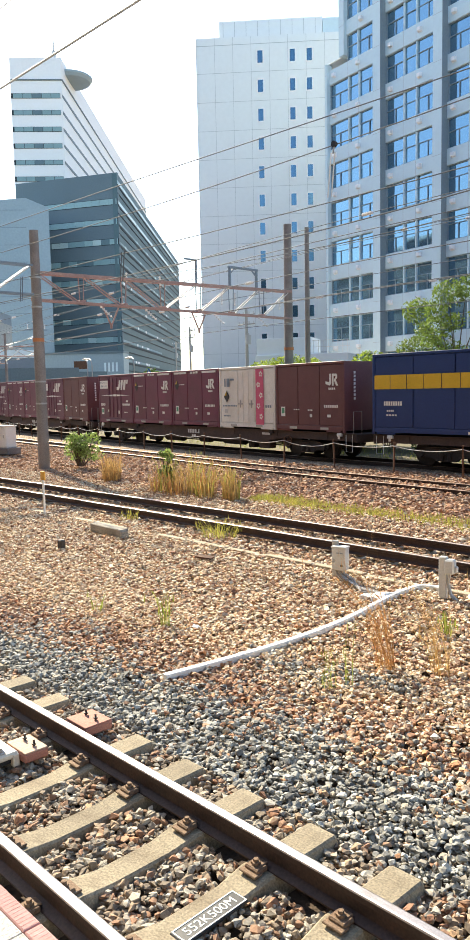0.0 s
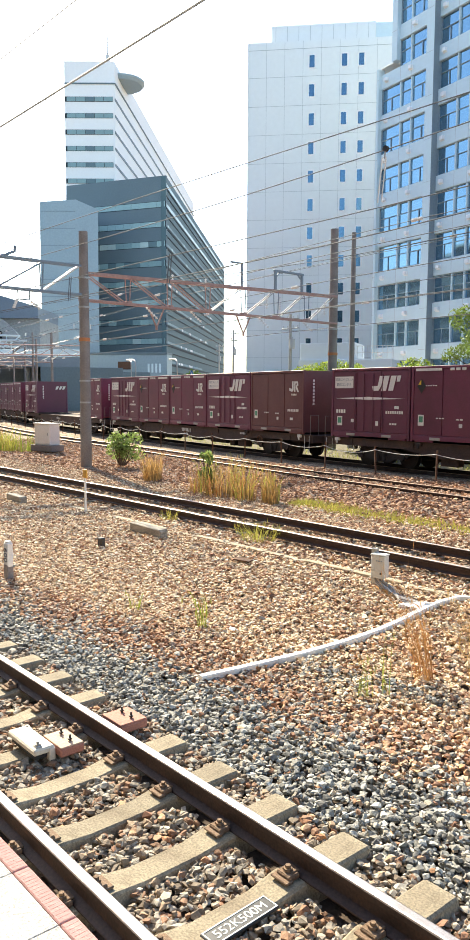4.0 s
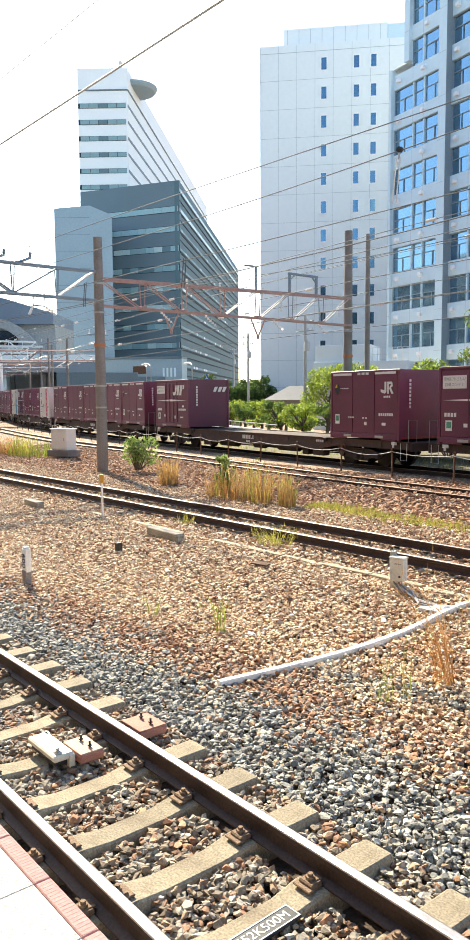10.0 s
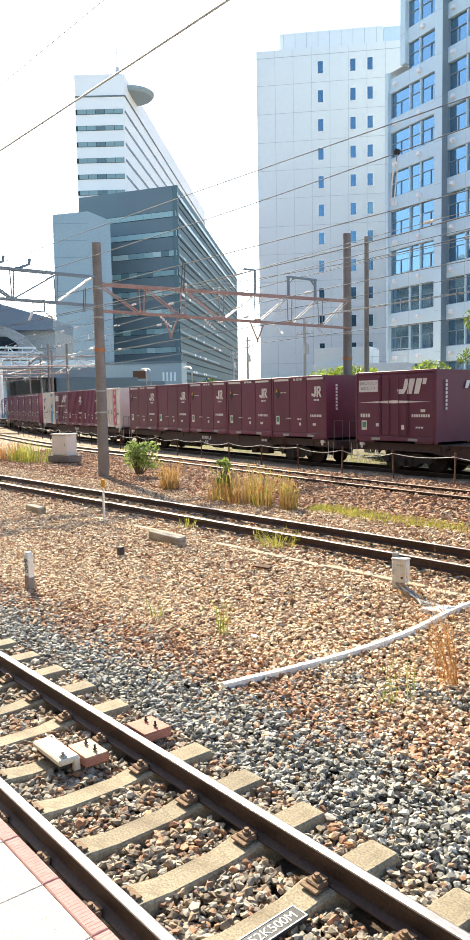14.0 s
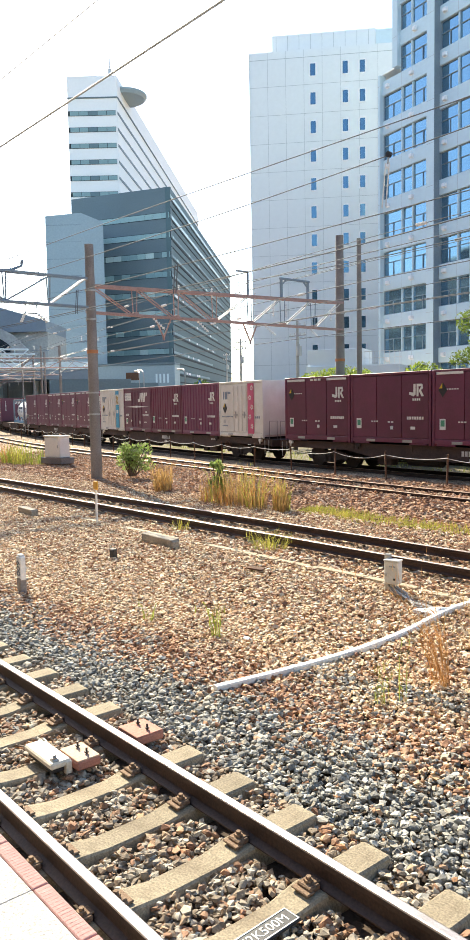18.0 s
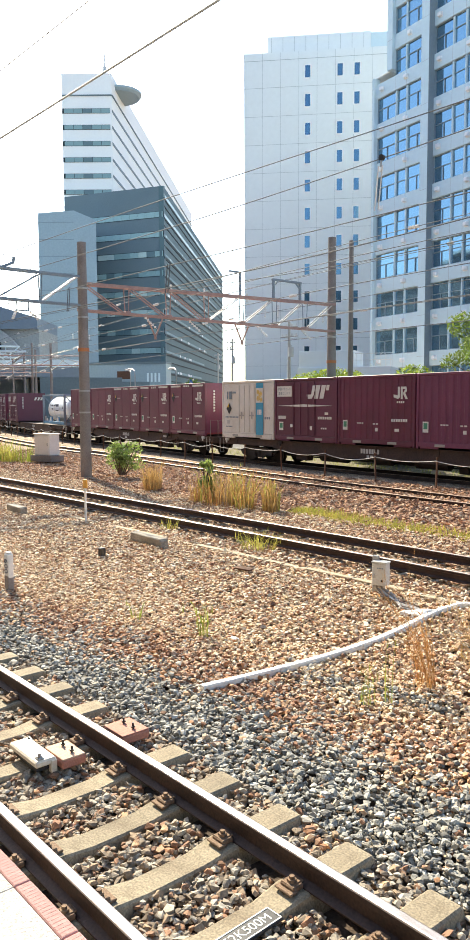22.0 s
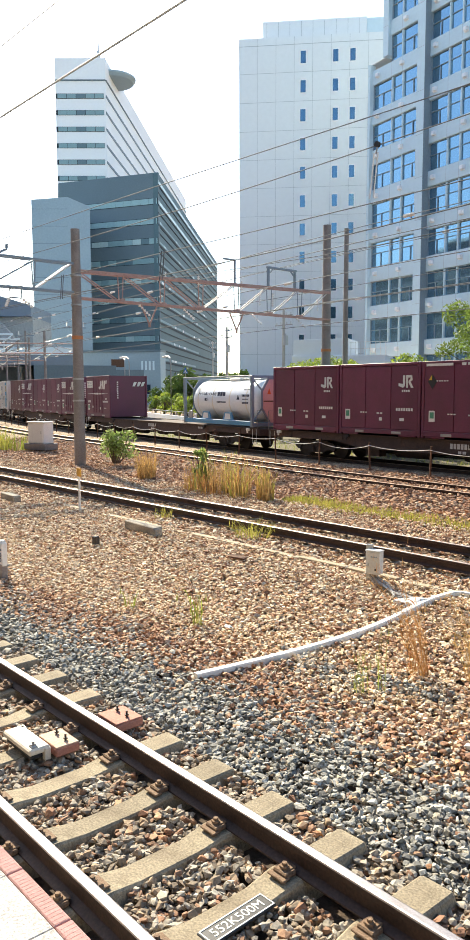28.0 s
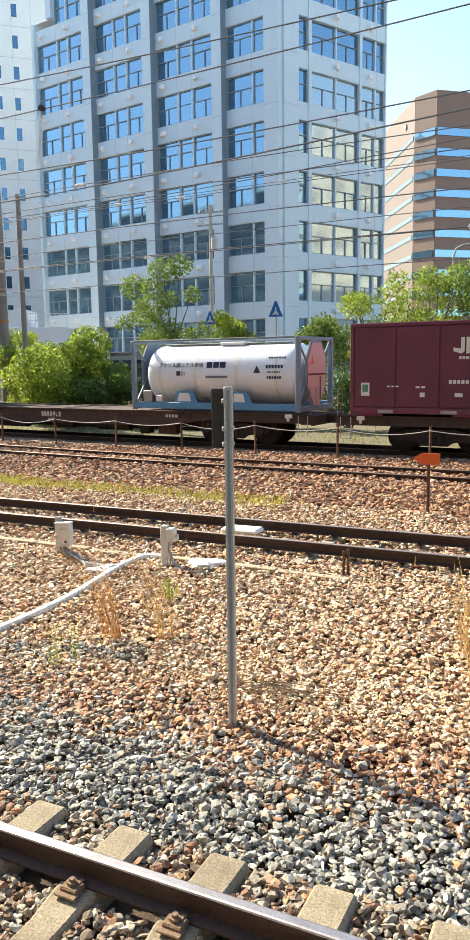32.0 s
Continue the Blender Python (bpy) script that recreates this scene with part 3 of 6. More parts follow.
    bars(parent, x + .03 * k, z - .3 * k, .34 * k, .07 * k, 4, y)


def mark_three(parent, x, z, k, y):
    """White slanted three-block emblem with a hooked foot."""
    b = Build()
    b.slab([(x - .70 * k, z - .28 * k), (x - .42 * k, z - .28 * k), (x - .28 * k, z - .1 * k), (x - .18 * k, z + .28 * k), (x - .36 * k, z + .28 * k), (x - .46 * k, z - .1 * k), (x - .74 * k, z - .1 * k)], y - .004, y)
    for dx in (-.2, .14):
        b.slab([(x + (dx - .08) * k, z - .28 * k), (x + (dx + .16) * k, z - .28 * k), (x + (dx + .32) * k, z + .28 * k), (x + (dx + .06) * k, z + .28 * k)], y - .004, y)
    b.slab([(x + .46 * k, z + .06 * k), (x + .62 * k, z + .06 * k), (x + .68 * k, z + .28 * k), (x + .5 * k, z + .28 * k)], y - .004, y)
    part("emblem", b, WHITE, parent, "white slanted emblem")


def diamond(parent, x, z, k, y):
    part("hazard_diamond", Build().slab([(x, z - k), (x + k * .75, z), (x, z + k), (x - k * .75, z)], y - .004, y), DARK, parent)
    part("hazard_diamond_corner", Build().slab([(x - k * .6, z + .05), (x - .02, z + .05), (x - .02, z + k * .9)], y - .008, y - .004), YBAND, parent)
    bars(parent, x + k * 1.6, z + .02, .5, .035, 5, y)


def ribbed(w, h, ribs, depth, back):
    """A corrugated sheet of width w and height h, its ribs towards -y."""
    b = Build()
    pts = [(-w / 2, back), (-w / 2, 0)]
    p = w / ribs
    for i in range(ribs):
        x = -w / 2 + p * i
        pts += [(x + p * .22, 0), (x + p * .32, -depth), (x + p * .68, -depth), (x + p * .78, 0)]
    pts += [(w / 2, 0), (w / 2, back)]
    n = len(pts)
    b.v = [(x, y, -h / 2) for x, y in pts] + [(x, y, h / 2) for x, y in pts]
    b.f = [(i, (i + 1) % n, n + (i + 1) % n, n + i) for i in range(n)] + [tuple(reversed(range(n))), tuple(range(n, 2 * n))]
    b.m = [0] * len(b.f)
    return b


def container(label, skin, end=None, style="vent", length=LEN, height=HGT, ribs=0):
    """A goods container with its near long side at -y, built round its floor's centre."""
    c = thing("goods_container", label, "goods container", group="containers on the train")
    L, W, H = length, WID, height
    end = end or skin
    b = Build().box(0, 0, H / 2 + .06, L - .1, W - .12, H - .16)
    part("body", b, skin, c)
    for x in (-1, 1):
        for y in (-1, 1):
            p = box_part("corner_post", x * (L / 2 - .05), y * (W / 2 - .05), H / 2, .1, .1, H, skin, c, .012)
        # end wall with shallow ribs
        part("end_wall", ribbed(W - .2, H - .12, 8, .006, .05), end, c, m=pose(x * (L / 2 - .06), 0, H / 2, 0, 0, 90 * x))
    for y in (-1, 1):
        box_part("top_rail", 0, y * (W / 2 - .04), H - .045, L - .2, .08, .09, skin, c, .01)
        s = Build()
        s.box(0, y * (W / 2 - .04), .14, L - .2, .08, .16, .01)
        s.box(-L * .5 + .55, y * (W / 2 - .04), .03, .75, .07, .06, .01)
        s.box(L * .5 - .55, y * (W / 2 - .04), .03, .75, .07, .06, .01)
        part("bottom_rail", s, skin, c)
        for x in (-.85, .85):
            part("fork_pocket", Build().box(x, y * (W / 2 - .005), .12, .42, .02, .09, .004), STEEL if style != "blue" else WHITE, c, "steel-rimmed fork pocket")
    part("roof", Build().box(0, 0, H - .03, L - .16, W - .14, .04, .01), skin, c)
    yf = -W / 2
    n = 3 if length < 5 else 6
    for sd in (-1, 1):
        for i in range(n):
            w = (L - .2) / n
            at = (-L / 2 + .1 + w * (i + .5), sd * (W / 2 - .035), H / 2 + .06)
            if ribs:
                part("side_panel", ribbed(w, H - .32, ribs, .034, .03), skin, c, m=pose(*at, 0, 0, 0 if sd < 0 else 180))
            else:
                part("side_panel", Build().box(*at, w - .03, .04, H - .36, .01), skin, c)
    for x in (-.66, -.22, .22, .66):
        if style in ("three", "white") :
            part("lock_rod", Build().rod((x * (1 if style == "three" else .8), yf - .006, .28), (x * (1 if style == "three" else .8), yf - .006, H - .2), .016, n=6), skin, c)
    y = yf - (.006 if not ribs else .032)
    if style == "vent":
        for x in (-1.15, 1.15):
            sheet("vent_strip", rect(x, H - .12, 1.05, .085), y, WHITE, c)
        for x in (-.22, 0, .22):
            sheet("vent_strip", rect(x, H - .12, .16, .085), y, WHITE, c)
    if style in ("vent", "plain"):
        mark_two(c, 1.22, 1.86, 1.05, y)
        bars(c, 1.2, .92, .75, .1, 7, y)
        bars(c, .1, .78, .3, .05, 2, y), bars(c, -.65, .8, .35, .04, 3, y)
        sheet("label_plate", rect(.15, .58, .13, .12), y, WHITE, c)
        sheet("label_plate", rect(1.1, .58, .2, .1), y, WHITE, c)
        sheet("paper_tag", rect(-1.42, .72, .24, .36), y, WHITE, c)
        sheet("green_mark", rect(-1.42, .75, .16, .2), y - .003, GREEN_TAG, c)
    if style == "vent":
        diamond(c, -1.42, 1.84, .24, y)
    if style == "three":
        mark_three(c, .85, 1.95, .92, y)
        sheet("notice", rect(-1.2, 2.0, .92, .42), y, WHITE, c)
        for words, z in (("環境にやさしい", 2.09), ("鉄道コンテナ", 1.91)):
            part("lettering", text_mesh(words, .125, .001), None, c, m=pose(-1.2, y - .006, z, 90)).data.materials.append(TGREY)
        sheet("arrow_band", [(-1.65, 1.42), (0, 1.375), (1.65, 1.42), (0, 1.48)], y, WHITE, c)
        bars(c, -1.35, .95, .5, .13, 4, y), bars(c, 1.2, .95, .8, .1, 8, y), bars(c, 1.15, .55, .35, .06, 3, y)
        sheet("label_plate", rect(-.75, .62, .16, .12), y, WHITE, c), sheet("label_plate", rect(.42, .55, .13, .16), y, WHITE, c)
        sheet("label_plate", rect(1.3, 1.12, .2, .1), y, WHITE, c)
        sheet("paper_tag", rect(-1.4, .6, .26, .34), y, WHITE, c), sheet("green_mark", rect(-1.4, .62, .18, .2), y - .003, GREEN_TAG, c)
        q = pose(L / 2 + .008, 0, 0, 0, 0, 90)
        for nm, bb in (("end_emblem", 1),):
            e = Build()
            for dx in (-.2, .08, .34):
                e.slab([(.55 + dx - .1, 1.86), (.55 + dx + .06, 1.86), (.55 + dx + .2, 2.12), (.55 + dx, 2.12)], -.004, 0)
            part(nm, e, WHITE, c, m=q)
    if style in ("vent", "plain", "three"):
        e = Build()
        for i in range(8):
            e.slab(rect(-.72, 2.1 - .13 * i, .09, .09), -.004, 0)
        part("end_lettering", e, WHITE, c, m=pose(L / 2 + .008, 0, 0, 0, 0, 90))
    return c


def white_container(label, band, pale_end):
    c = container(label, OFFWHITE, pale_end, "white")
    y = -WID / 2 - .006
    for i, (w, h, x) in enumerate(((.08, .34, -1.42), (.2, .34, -1.2), (.26, .08, -.92))):
        sheet("emblem", rect(x, 1.88 if i < 2 else 2.0, w, h), y, TGREY, c, label="dark grey emblem block")
    diamond(c, -1.3, 1.3, .26, y)
    sheet("colour_band", rect(.92, 1.28, .5, 2.2), y - .002, band, c, label="bright coloured upright band")
    if band is CYAN:
        sheet("band_picture", rect(.92, 1.86, .5, .62), y - .005, OFFWHITE, c, label="cream picture panel on the band")
        f = Build()
        for cx, cz, q in ((.82, 2.0, .1), (.98, 1.92, .13), (.84, 1.74, .12), (1.03, 1.68, .1)):
            f.slab([(cx + q * math.cos(a * math.pi / 4), cz + q * math.sin(a * math.pi / 4)) for a in range(8)], y - .009, y - .006)
        part("band_flowers", f, YBAND, c)
        bars(c, .92, 1.15, .3, .22, 3, y - .006)
    f = Build()
    for i in range(5 if band is HOTPINK else 0):
        for k in range(5):
            a = 2 * math.pi * k / 5 + i
            cx, cz = .92 + .08 * (-1) ** i + .075 * math.cos(a), .5 + .42 * i + .075 * math.sin(a)
            f.slab(rect(cx, cz, .07, .07), y - .008, y - .005)
    if f.v:
        part("band_flowers", f, OFFWHITE, c)
    bars(c, -1.1, .92, 1.0, .06, 9, y, TGREY), bars(c, 1.45, .9, .4, .1, 3, y, TGREY), bars(c, -1.3, .5, .5, .05, 5, y, TGREY)
    sheet("label_plate", rect(-1.35, .7, .2, .16), y, GREYBOX, c)
    for x in (-.35, .38):
        part("door_latch", Build().box(x, y - .01, 1.0, .3, .03, .05, .006).box(x, y - .01, 1.0, .05, .03, .3, .006), STEEL, c)
    return c


def blue_container():
    L = 9.41
    c = container("deep blue thirty-one foot container with a yellow band", BLUE, None, "blue", L, 2.65, 0)
    y = -WID / 2 - .008
    for i in range(14):
        sheet("yellow_panel", rect(-L / 2 + .42 + i * .655, 1.72, .63, .46), y, YBAND, c)
    bars(c, -3.85, 1.02, .75, .14, 8, y), bars(c, -3.95, .78, .3, .06, 4, y), bars(c, -3.9, .64, .45, .05, 4, y)
    sheet("label_plate", rect(-.6, .75, .5, .5), y, RED, c)
    return c


def tank_container():
    L, H = 6.06, 2.15
    c = thing("tank_container", "white tank container in a blue steel frame", "tank container", group="containers on the train")
    t = Build()
    n, r, zc = 40, .93, 1.13
    prof = [(-2.86, .0), (-2.84, .35), (-2.76, .68), (-2.62, .86), (-2.5, .92), (-2.3, r), (2.3, r), (2.5, .92), (2.62, .86), (2.76, .68), (2.84, .35), (2.86, 0)]
    for x, rr in prof:
        for k in range(n):
            a = 2 * math.pi * k / n
            t.v.append((x, math.cos(a) * rr, zc + math.sin(a) * rr))
    for i in range(len(prof) - 1):
        for k in range(n):
            j = (k + 1) % n
            t.f.append((i * n + k, (i + 1) * n + k, (i + 1) * n + j, i * n + j))
            t.m.append(0)
    tank = part("tank", t, TANK, c, "white enamelled tank barrel", smooth=True)
    for x in (-2.1, -.75, .75, 2.1):
        h = Build()
        for rad in (r + .003,):
            ring = []
            for k in range(n):
                a = 2 * math.pi * k / n
                ring.append((math.cos(a), math.sin(a)))
            for k in range(n):
                p, q = ring[k], ring[(k + 1) % n]
                h.face([(x - .05, p[0] * rad, zc + p[1] * rad), (x + .05, p[0] * rad, zc + p[1] * rad), (x + .05, q[0] * (rad), zc + q[1] * rad), (x - .05, q[0] * rad, zc + q[1] * rad)])
        part("hoop", h, OFFWHITE, tank, smooth=True)
    part("walkway", Build().box(0, 0, zc + r + .03, 4.6, .5, .03, .005), STEEL, c)
    part("spill_box", Build().box(.3, 0, zc + r + .02, .9, .7, .1, .02), OFFWHITE, c)
    for x in (-1, 1):
        for y in (-1, 1):
            box_part("corner_post", x * (L / 2 - .07), y * (WID / 2 - .07), H / 2 + .05, .14, .14, H + .05, TGREY, c, .015)
        e = Build().box(x * (L / 2 - .06), 0, .12, .12, WID - .2, .16, .01).box(x * (L / 2 - .06), 0, H + .02, .1, WID - .2, .1, .01)
        part("end_beam", e, TGREY, c)
        pts = [(-.62, .8), (-.62, 1.55), (-.3, 2.05), (.3, 2.05), (.62, 1.55), (.62, .8), (.2, .18), (-.2, .18)]
        q = pose(x * (L / 2 - .02), 0, 0, 0, 0, 90 if x > 0 else -90)
        part("end_frame", Build().slab([(a * 1.14, (z - 1.1) * 1.1 + 1.12) for a, z in pts], .012, .05), TGREY, c, m=q)
        part("end_panel", Build().slab(pts, -.012, .01), PEACH, c, "peach-coloured end panel", m=q)
        part("end_panel_bar", Build().box(0, -.02, 1.12, 1.2, .02, .05).box(.22, -.02, .7, .04, .02, .7), RUST, c, m=q)
        part("warning_sign", Build().slab([(-.42, 1.42), (-.22, 1.42), (-.32, 1.68)], -.018, -.012), ORANGE, c, m=q)
        for y in (-1, 1):
            part("gusset", Build().rod((x * (L / 2 - .1), y * (WID / 2 - .1), .2), (x * (L / 2 - .1), y * .55, .95), .035, n=6)
                 .rod((x * (L / 2 - .1), y * (WID / 2 - .1), H - .05), (x * (L / 2 - .1), y * .55, 1.5), .035, n=6), TGREY, c)
    for y in (-1, 1):
        box_part("bottom_rail", 0, y * (WID / 2 - .07), .17, L - .26, .1, .2, TFRAME, c, .012)
        box_part("top_rail", 0, y * (WID / 2 - .07), H + .05, L - .26, .07, .06, TGREY, c, .008)
        for x in (-1.0, .95):
            b = Build().slab([(x - .45, .25), (x + .45, .25), (x + .28, .62), (x - .28, .62)], y * (WID / 2 - .12) - .03, y * (WID / 2 - .12) + .03)
            s = part("saddle", b, TFRAME, c, "blue saddle bracket")
            part("saddle_plate", Build().slab([(x - .3, .3), (x + .22, .3), (x + .16, .56), (x - .2, .56)], y * (WID / 2 - .09) - .006, y * (WID / 2 - .09)), WHITE, s)
    box_part("data_box", -2.45, -WID / 2 + .1, .45, .34, .06, .36, STEEL, c), box_part("data_plate", -2.0, -WID / 2 + .09, .38, .24, .05, .2, WHITE, c)
    # writing on the barrel
    y = -r - .012

    def on_barrel(z):
        return -math.sqrt(max(r * r - (z - zc) ** 2, 0)) - .008

    for words, x, z, size in (("アクリル酸エチル専用", -1.3, 1.42, .17), ("■31", -1.28, 1.16, .19)):
        part("lettering", text_mesh(words, size), None, c, m=pose(x, on_barrel(z), z, 90 - math.degrees(math.asin((z - zc) / r)), 0, 0)).data.materials.append(TFRAME_DARK)
    e = Build()
    for dx, w in ((-.3, .2), (-.06, .2), (.18, .2)):
        e.slab([(x_ + dx - .04, z_) for x_, z_ in ((0, 1.26), (w, 1.26), (w + .04, 1.52), (.04, 1.52))], on_barrel(1.4) - .006, on_barrel(1.4))
    part("emblem", e, TFRAME_DARK, c, "dark blue emblem blocks")
    bars(c, .05, 1.06, .8, .07, 11, on_barrel(1.06), TFRAME_DARK)
    part("warning_sign", Build().slab([(1.34, 1.16), (1.6, 1.16), (1.47, 1.4)], on_barrel(1.3) - .004, on_barrel(1.3)), TFRAME_DARK, c)
    bars(c, 2.05, 1.36, .6, .1, 6, on_barrel(1.36), TFRAME_DARK), bars(c, 2.05, 1.2, .45, .04, 6, on_barrel(1.2), TFRAME_DARK), bars(c, 2.05, 1.04, .5, .08, 6, on_barrel(1.04), TFRAME_DARK)
    bars(c, 2.1, 1.62, .6, .06, 7, on_barrel(1.62), TFRAME_DARK)
    return c


TFRAME_DARK = paint("dark_blue_lettering", (.02, .035, .09), .5, 0, .05)


def wagon_thing():
    """Container flat wagon, its deck at DECK over the rails, round its centre."""
    w = thing("flat_wagon", "grimy brown container flat wagon on two bogies", "flat wagon", group="wagons of the train")
    L = 19.6
    for y in (-1, 1):
        pts = [(-L / 2, .98), (-L / 2, .72), (-6.0, .72), (-4.6, .5), (4.6, .5), (6.0, .72), (L / 2, .72), (L / 2, .98)]
        part("side_sill", Build().slab(pts, y * 1.06 - .05, y * 1.06 + .05), WAGON, w)
        for i in range(7):
            part("rib", Build().box(-8.4 + i * 2.8, y * 1.125, .86, .06, .02, .2, .004), WAGON, w)
        part("sill_flange", Build().box(0, y * 1.08, .985, L, .16, .03, .004), WAGON, w)
        bars(w, -.3, .79, .95, .17, 7, y * 1.112 if y < 0 else 1.116, GREYBOX), bars(w, -.3, .6, .35, .09, 2, y * 1.112 if y < 0 else 1.116, GREYBOX), bars(w, 4.9, .84, .5, .09, 4, y * 1.112 if y < 0 else 1.116, GREYBOX)
        for x in (-1, 1):
            st = Build()
            px = x * (L / 2 - .25)
            st.line([(px - .15, y * 1.14, .95), (px - .15, y * 1.14, .35), (px + .15, y * 1.14, .35), (px + .15, y * 1.14, .95)], .013)
            part("step", st, GREYBOX, w, "pale grab-rail step")
    part("deck", Build().box(0, 0, .94, L, 2.0, .06, .01), WAGON, w)
    c = Build()
    for i in range(9):
        c.box(-8 + 2 * i, 0, .8, .12, 2.05, .2)
    c.box(0, 0, .62, 12, .3, .4, .02)
    part("cross_members", c, WAGON, w)
    for x in (-1, 1):
        part("end_sill", Build().box(x * (L / 2 + .02), 0, .82, .1, 2.2, .3, .02), WAGON, w)
        part("coupler", Build().box(x * (L / 2 + .22), 0, .82, .4, .26, .26, .04), WHEEL, w)
        part("end_rail", Build().line([(x * (L / 2 - .02), -1.15, .98), (x * (L / 2 - .02), -1.15, 1.75), (x * (L / 2 - .02), -.75, 1.75), (x * (L / 2 - .02), -.75, .98)], .014), POLE, w)
        bx = x * 7.1
        bg = part("bogie", Build().box(bx, 0, .5, .5, 2.0, .22, .03), WHEEL, w)
        for y in (-1, 1):
            s = Build()
            s.slab([(bx - 1.25, .5), (bx - 1.15, .38), (bx - .5, .3), (bx - .35, .2), (bx + .35, .2), (bx + .5, .3), (bx + 1.15, .38), (bx + 1.25, .5), (bx + .5, .66), (bx - .5, .66)], y * .92 - .05, y * .92 + .05)
            for k in (-.95, .95):
                s.rod((bx + k, y * .86, .43), (bx + k, y * 1.03, .43), .13, n=12)
            for k in (-.14, .14):
                s.rod((bx + k, y * .98, .24), (bx + k, y * .98, .5), .07, n=10)
            part("side_frame", s, WHEEL, bg)
        for k in (-.95, .95):
            for y in (-1, 1):
                wh = Build().rod((bx + k, y * .50, .43), (bx + k, y * .62, .43), .43, n=28).rod((bx + k, y * .47, .43), (bx + k, y * .50, .43), .46, n=28)
                part("wheel", wh, [WHEEL], bg)
            part("axle", Build().rod((bx + k, -.6, .43), (bx + k, .6, .43), .08, n=8), WHEEL, bg)
    for x, r in ((-2.6, .2), (2.2, .17)):
        part("air_reservoir", Build().rod((x - .7, -.62, .44), (x + .7, -.62, .44), r, n=14), WHEEL, w)
    part("brake_cylinder", Build().rod((-.5, -.55, .42), (.3, -.55, .42), .15, n=12).rod((.3, -.55, .42), (1.2, -.55, .42), .04, n=8), WHEEL, w)
    part("control_valve", Build().box(3.6, -.7, .42, .4, .3, .4, .03).box(3.6, -.88, .5, .2, .08, .16, .02), WHEEL, w)
    for x in (-4.2, 4.6):
        part("tool_box", Build().box(x, -.8, .42, .7, .35, .36, .03), WAGON, w)
    part("brake_rod", Build().rod((-6, -.3, .34), (6, -.3, .34), .03, n=6).rod((-6, .3, .34), (6, .3, .34), .03, n=6), WHEEL, w)
    for x in (-9.1, -5.3, 5.3, 9.1):
        part("container_lock", Build().box(x, -1.16, .93, .22, .1, .12, .015).box(x, -1.2, .86, .08, .05, .16, .01), OFFWHITE if abs(x) > 6 else WHEEL, w)
    h = Build()
    ring = [(6.3 + .2 * math.cos(a * math.pi / 10), -1.16, .62 + .2 * math.sin(a * math.pi / 10)) for a in range(21)]
    h.line(ring, .02)
    for a in range(3):
        q = a * math.pi / 3
        h.line([(6.3 - .2 * math.cos(q), -1.16, .62 - .2 * math.sin(q)), (6.3 + .2 * math.cos(q), -1.16, .62 + .2 * math.sin(q))], .012)
    part("brake_wheel", h, RUST, w, "spoked brake handwheel")
    return w


def train_pose(s, z=0.0, base=14.2):
    """A pose on the goods track for a thing whose bogies stand base metres apart."""
    x0, y0, _ = on_track(s - base / 2)
    x1, y1, _ = on_track(s + base / 2)
    return pose((x0 + x1) / 2, (y0 + y1) / 2, z, 0, 0, math.degrees(math.atan2(y1 - y0, x1 - x0)))


def load_pose(s_wagon, dx, z):
    return train_pose(s_wagon) @ pose(dx, 0, z)


KINDS = {
    "V": lambda: container("maroon goods container with white vent strips", MAROON, None, "vent"),
    "VR": lambda: container("maroon goods container with a faded red end wall", MAROON, RED, "vent"),
    "P": lambda: container("plain dark maroon goods container with a white emblem", MAROON, None, "plain"),
    "B": lambda: container("worn brown-maroon goods container with a white emblem", BROWN, None, "plain"),
    "T": lambda: container("plum goods container with a large slanted white emblem", PLUM, None, "three"),
    "TR": lambda: container("plum goods container with a reddish end wall", PLUM, RED, "three"),
    "W": lambda: white_container("dirty white goods container with a pink flowered band", HOTPINK, STAINED),
    "C": lambda: white_container("dirty white goods container with a bright blue band", CYAN, OFFWHITE),
    "K": lambda: container("purple corrugated goods container", PURPLE, None, "plain", ribs=4),
    "M": lambda: container("maroon corrugated goods container", MAROON, None, "plain", ribs=4),
}
WAGONS = [(0, "-----"), (1, "BWVVT"), (2, "BTVVT"), (3, "VR---T"), (4, "VVVPV"), (5, "WKMTC"), (6, "VRVVPP"), (7, "-----"), (8, "TRPPTB"), (9, "CWVVT"), (10, "VVVVP")]


def slots(code):
    out, i = [], 0
    while i < len(code):
        k = code[i]
        if i + 1 < len(code) and code[i + 1] == "R":
            k, i = k + "R", i + 1
        out.append(k)
        i += 1
    return out


first = {}


def put_load(kind, w, dx):
    if kind not in first:
        first[kind] = KINDS[kind]()
        ob = first[kind]
    else:
        ob = copy_thing(first[kind], Matrix())
    MOVERS.append((ob, w, dx, DECK + .012))


wagon0 = None
for w, code in WAGONS:
    if wagon0 is None:
        wagon0 = wg = wagon_thing()
    else:
        wg = copy_thing(wagon0, Matrix())
    MOVERS.append((wg, w, 0.0, 0.0))
    for i, k in enumerate(slots(code)):
        if k != "-":
            put_load(k, w, -(i - 2) * PS)
MOVERS.append((blue_container(), 0, -5.1, DECK + .012))
MOVERS.append((tank_container(), 7, 6.45, DECK + .012))
put_load("T", 7, -2 * PS)


def motions():
    for ob, w, dx, z in MOVERS:
        rows = []
        for i in range(33):
            s = train_s(i) - 1.2 - PW * w
            rows.append((float(i), load_pose(s, dx, z)))
        walk(ob, rows)

# ---- trackside things ----


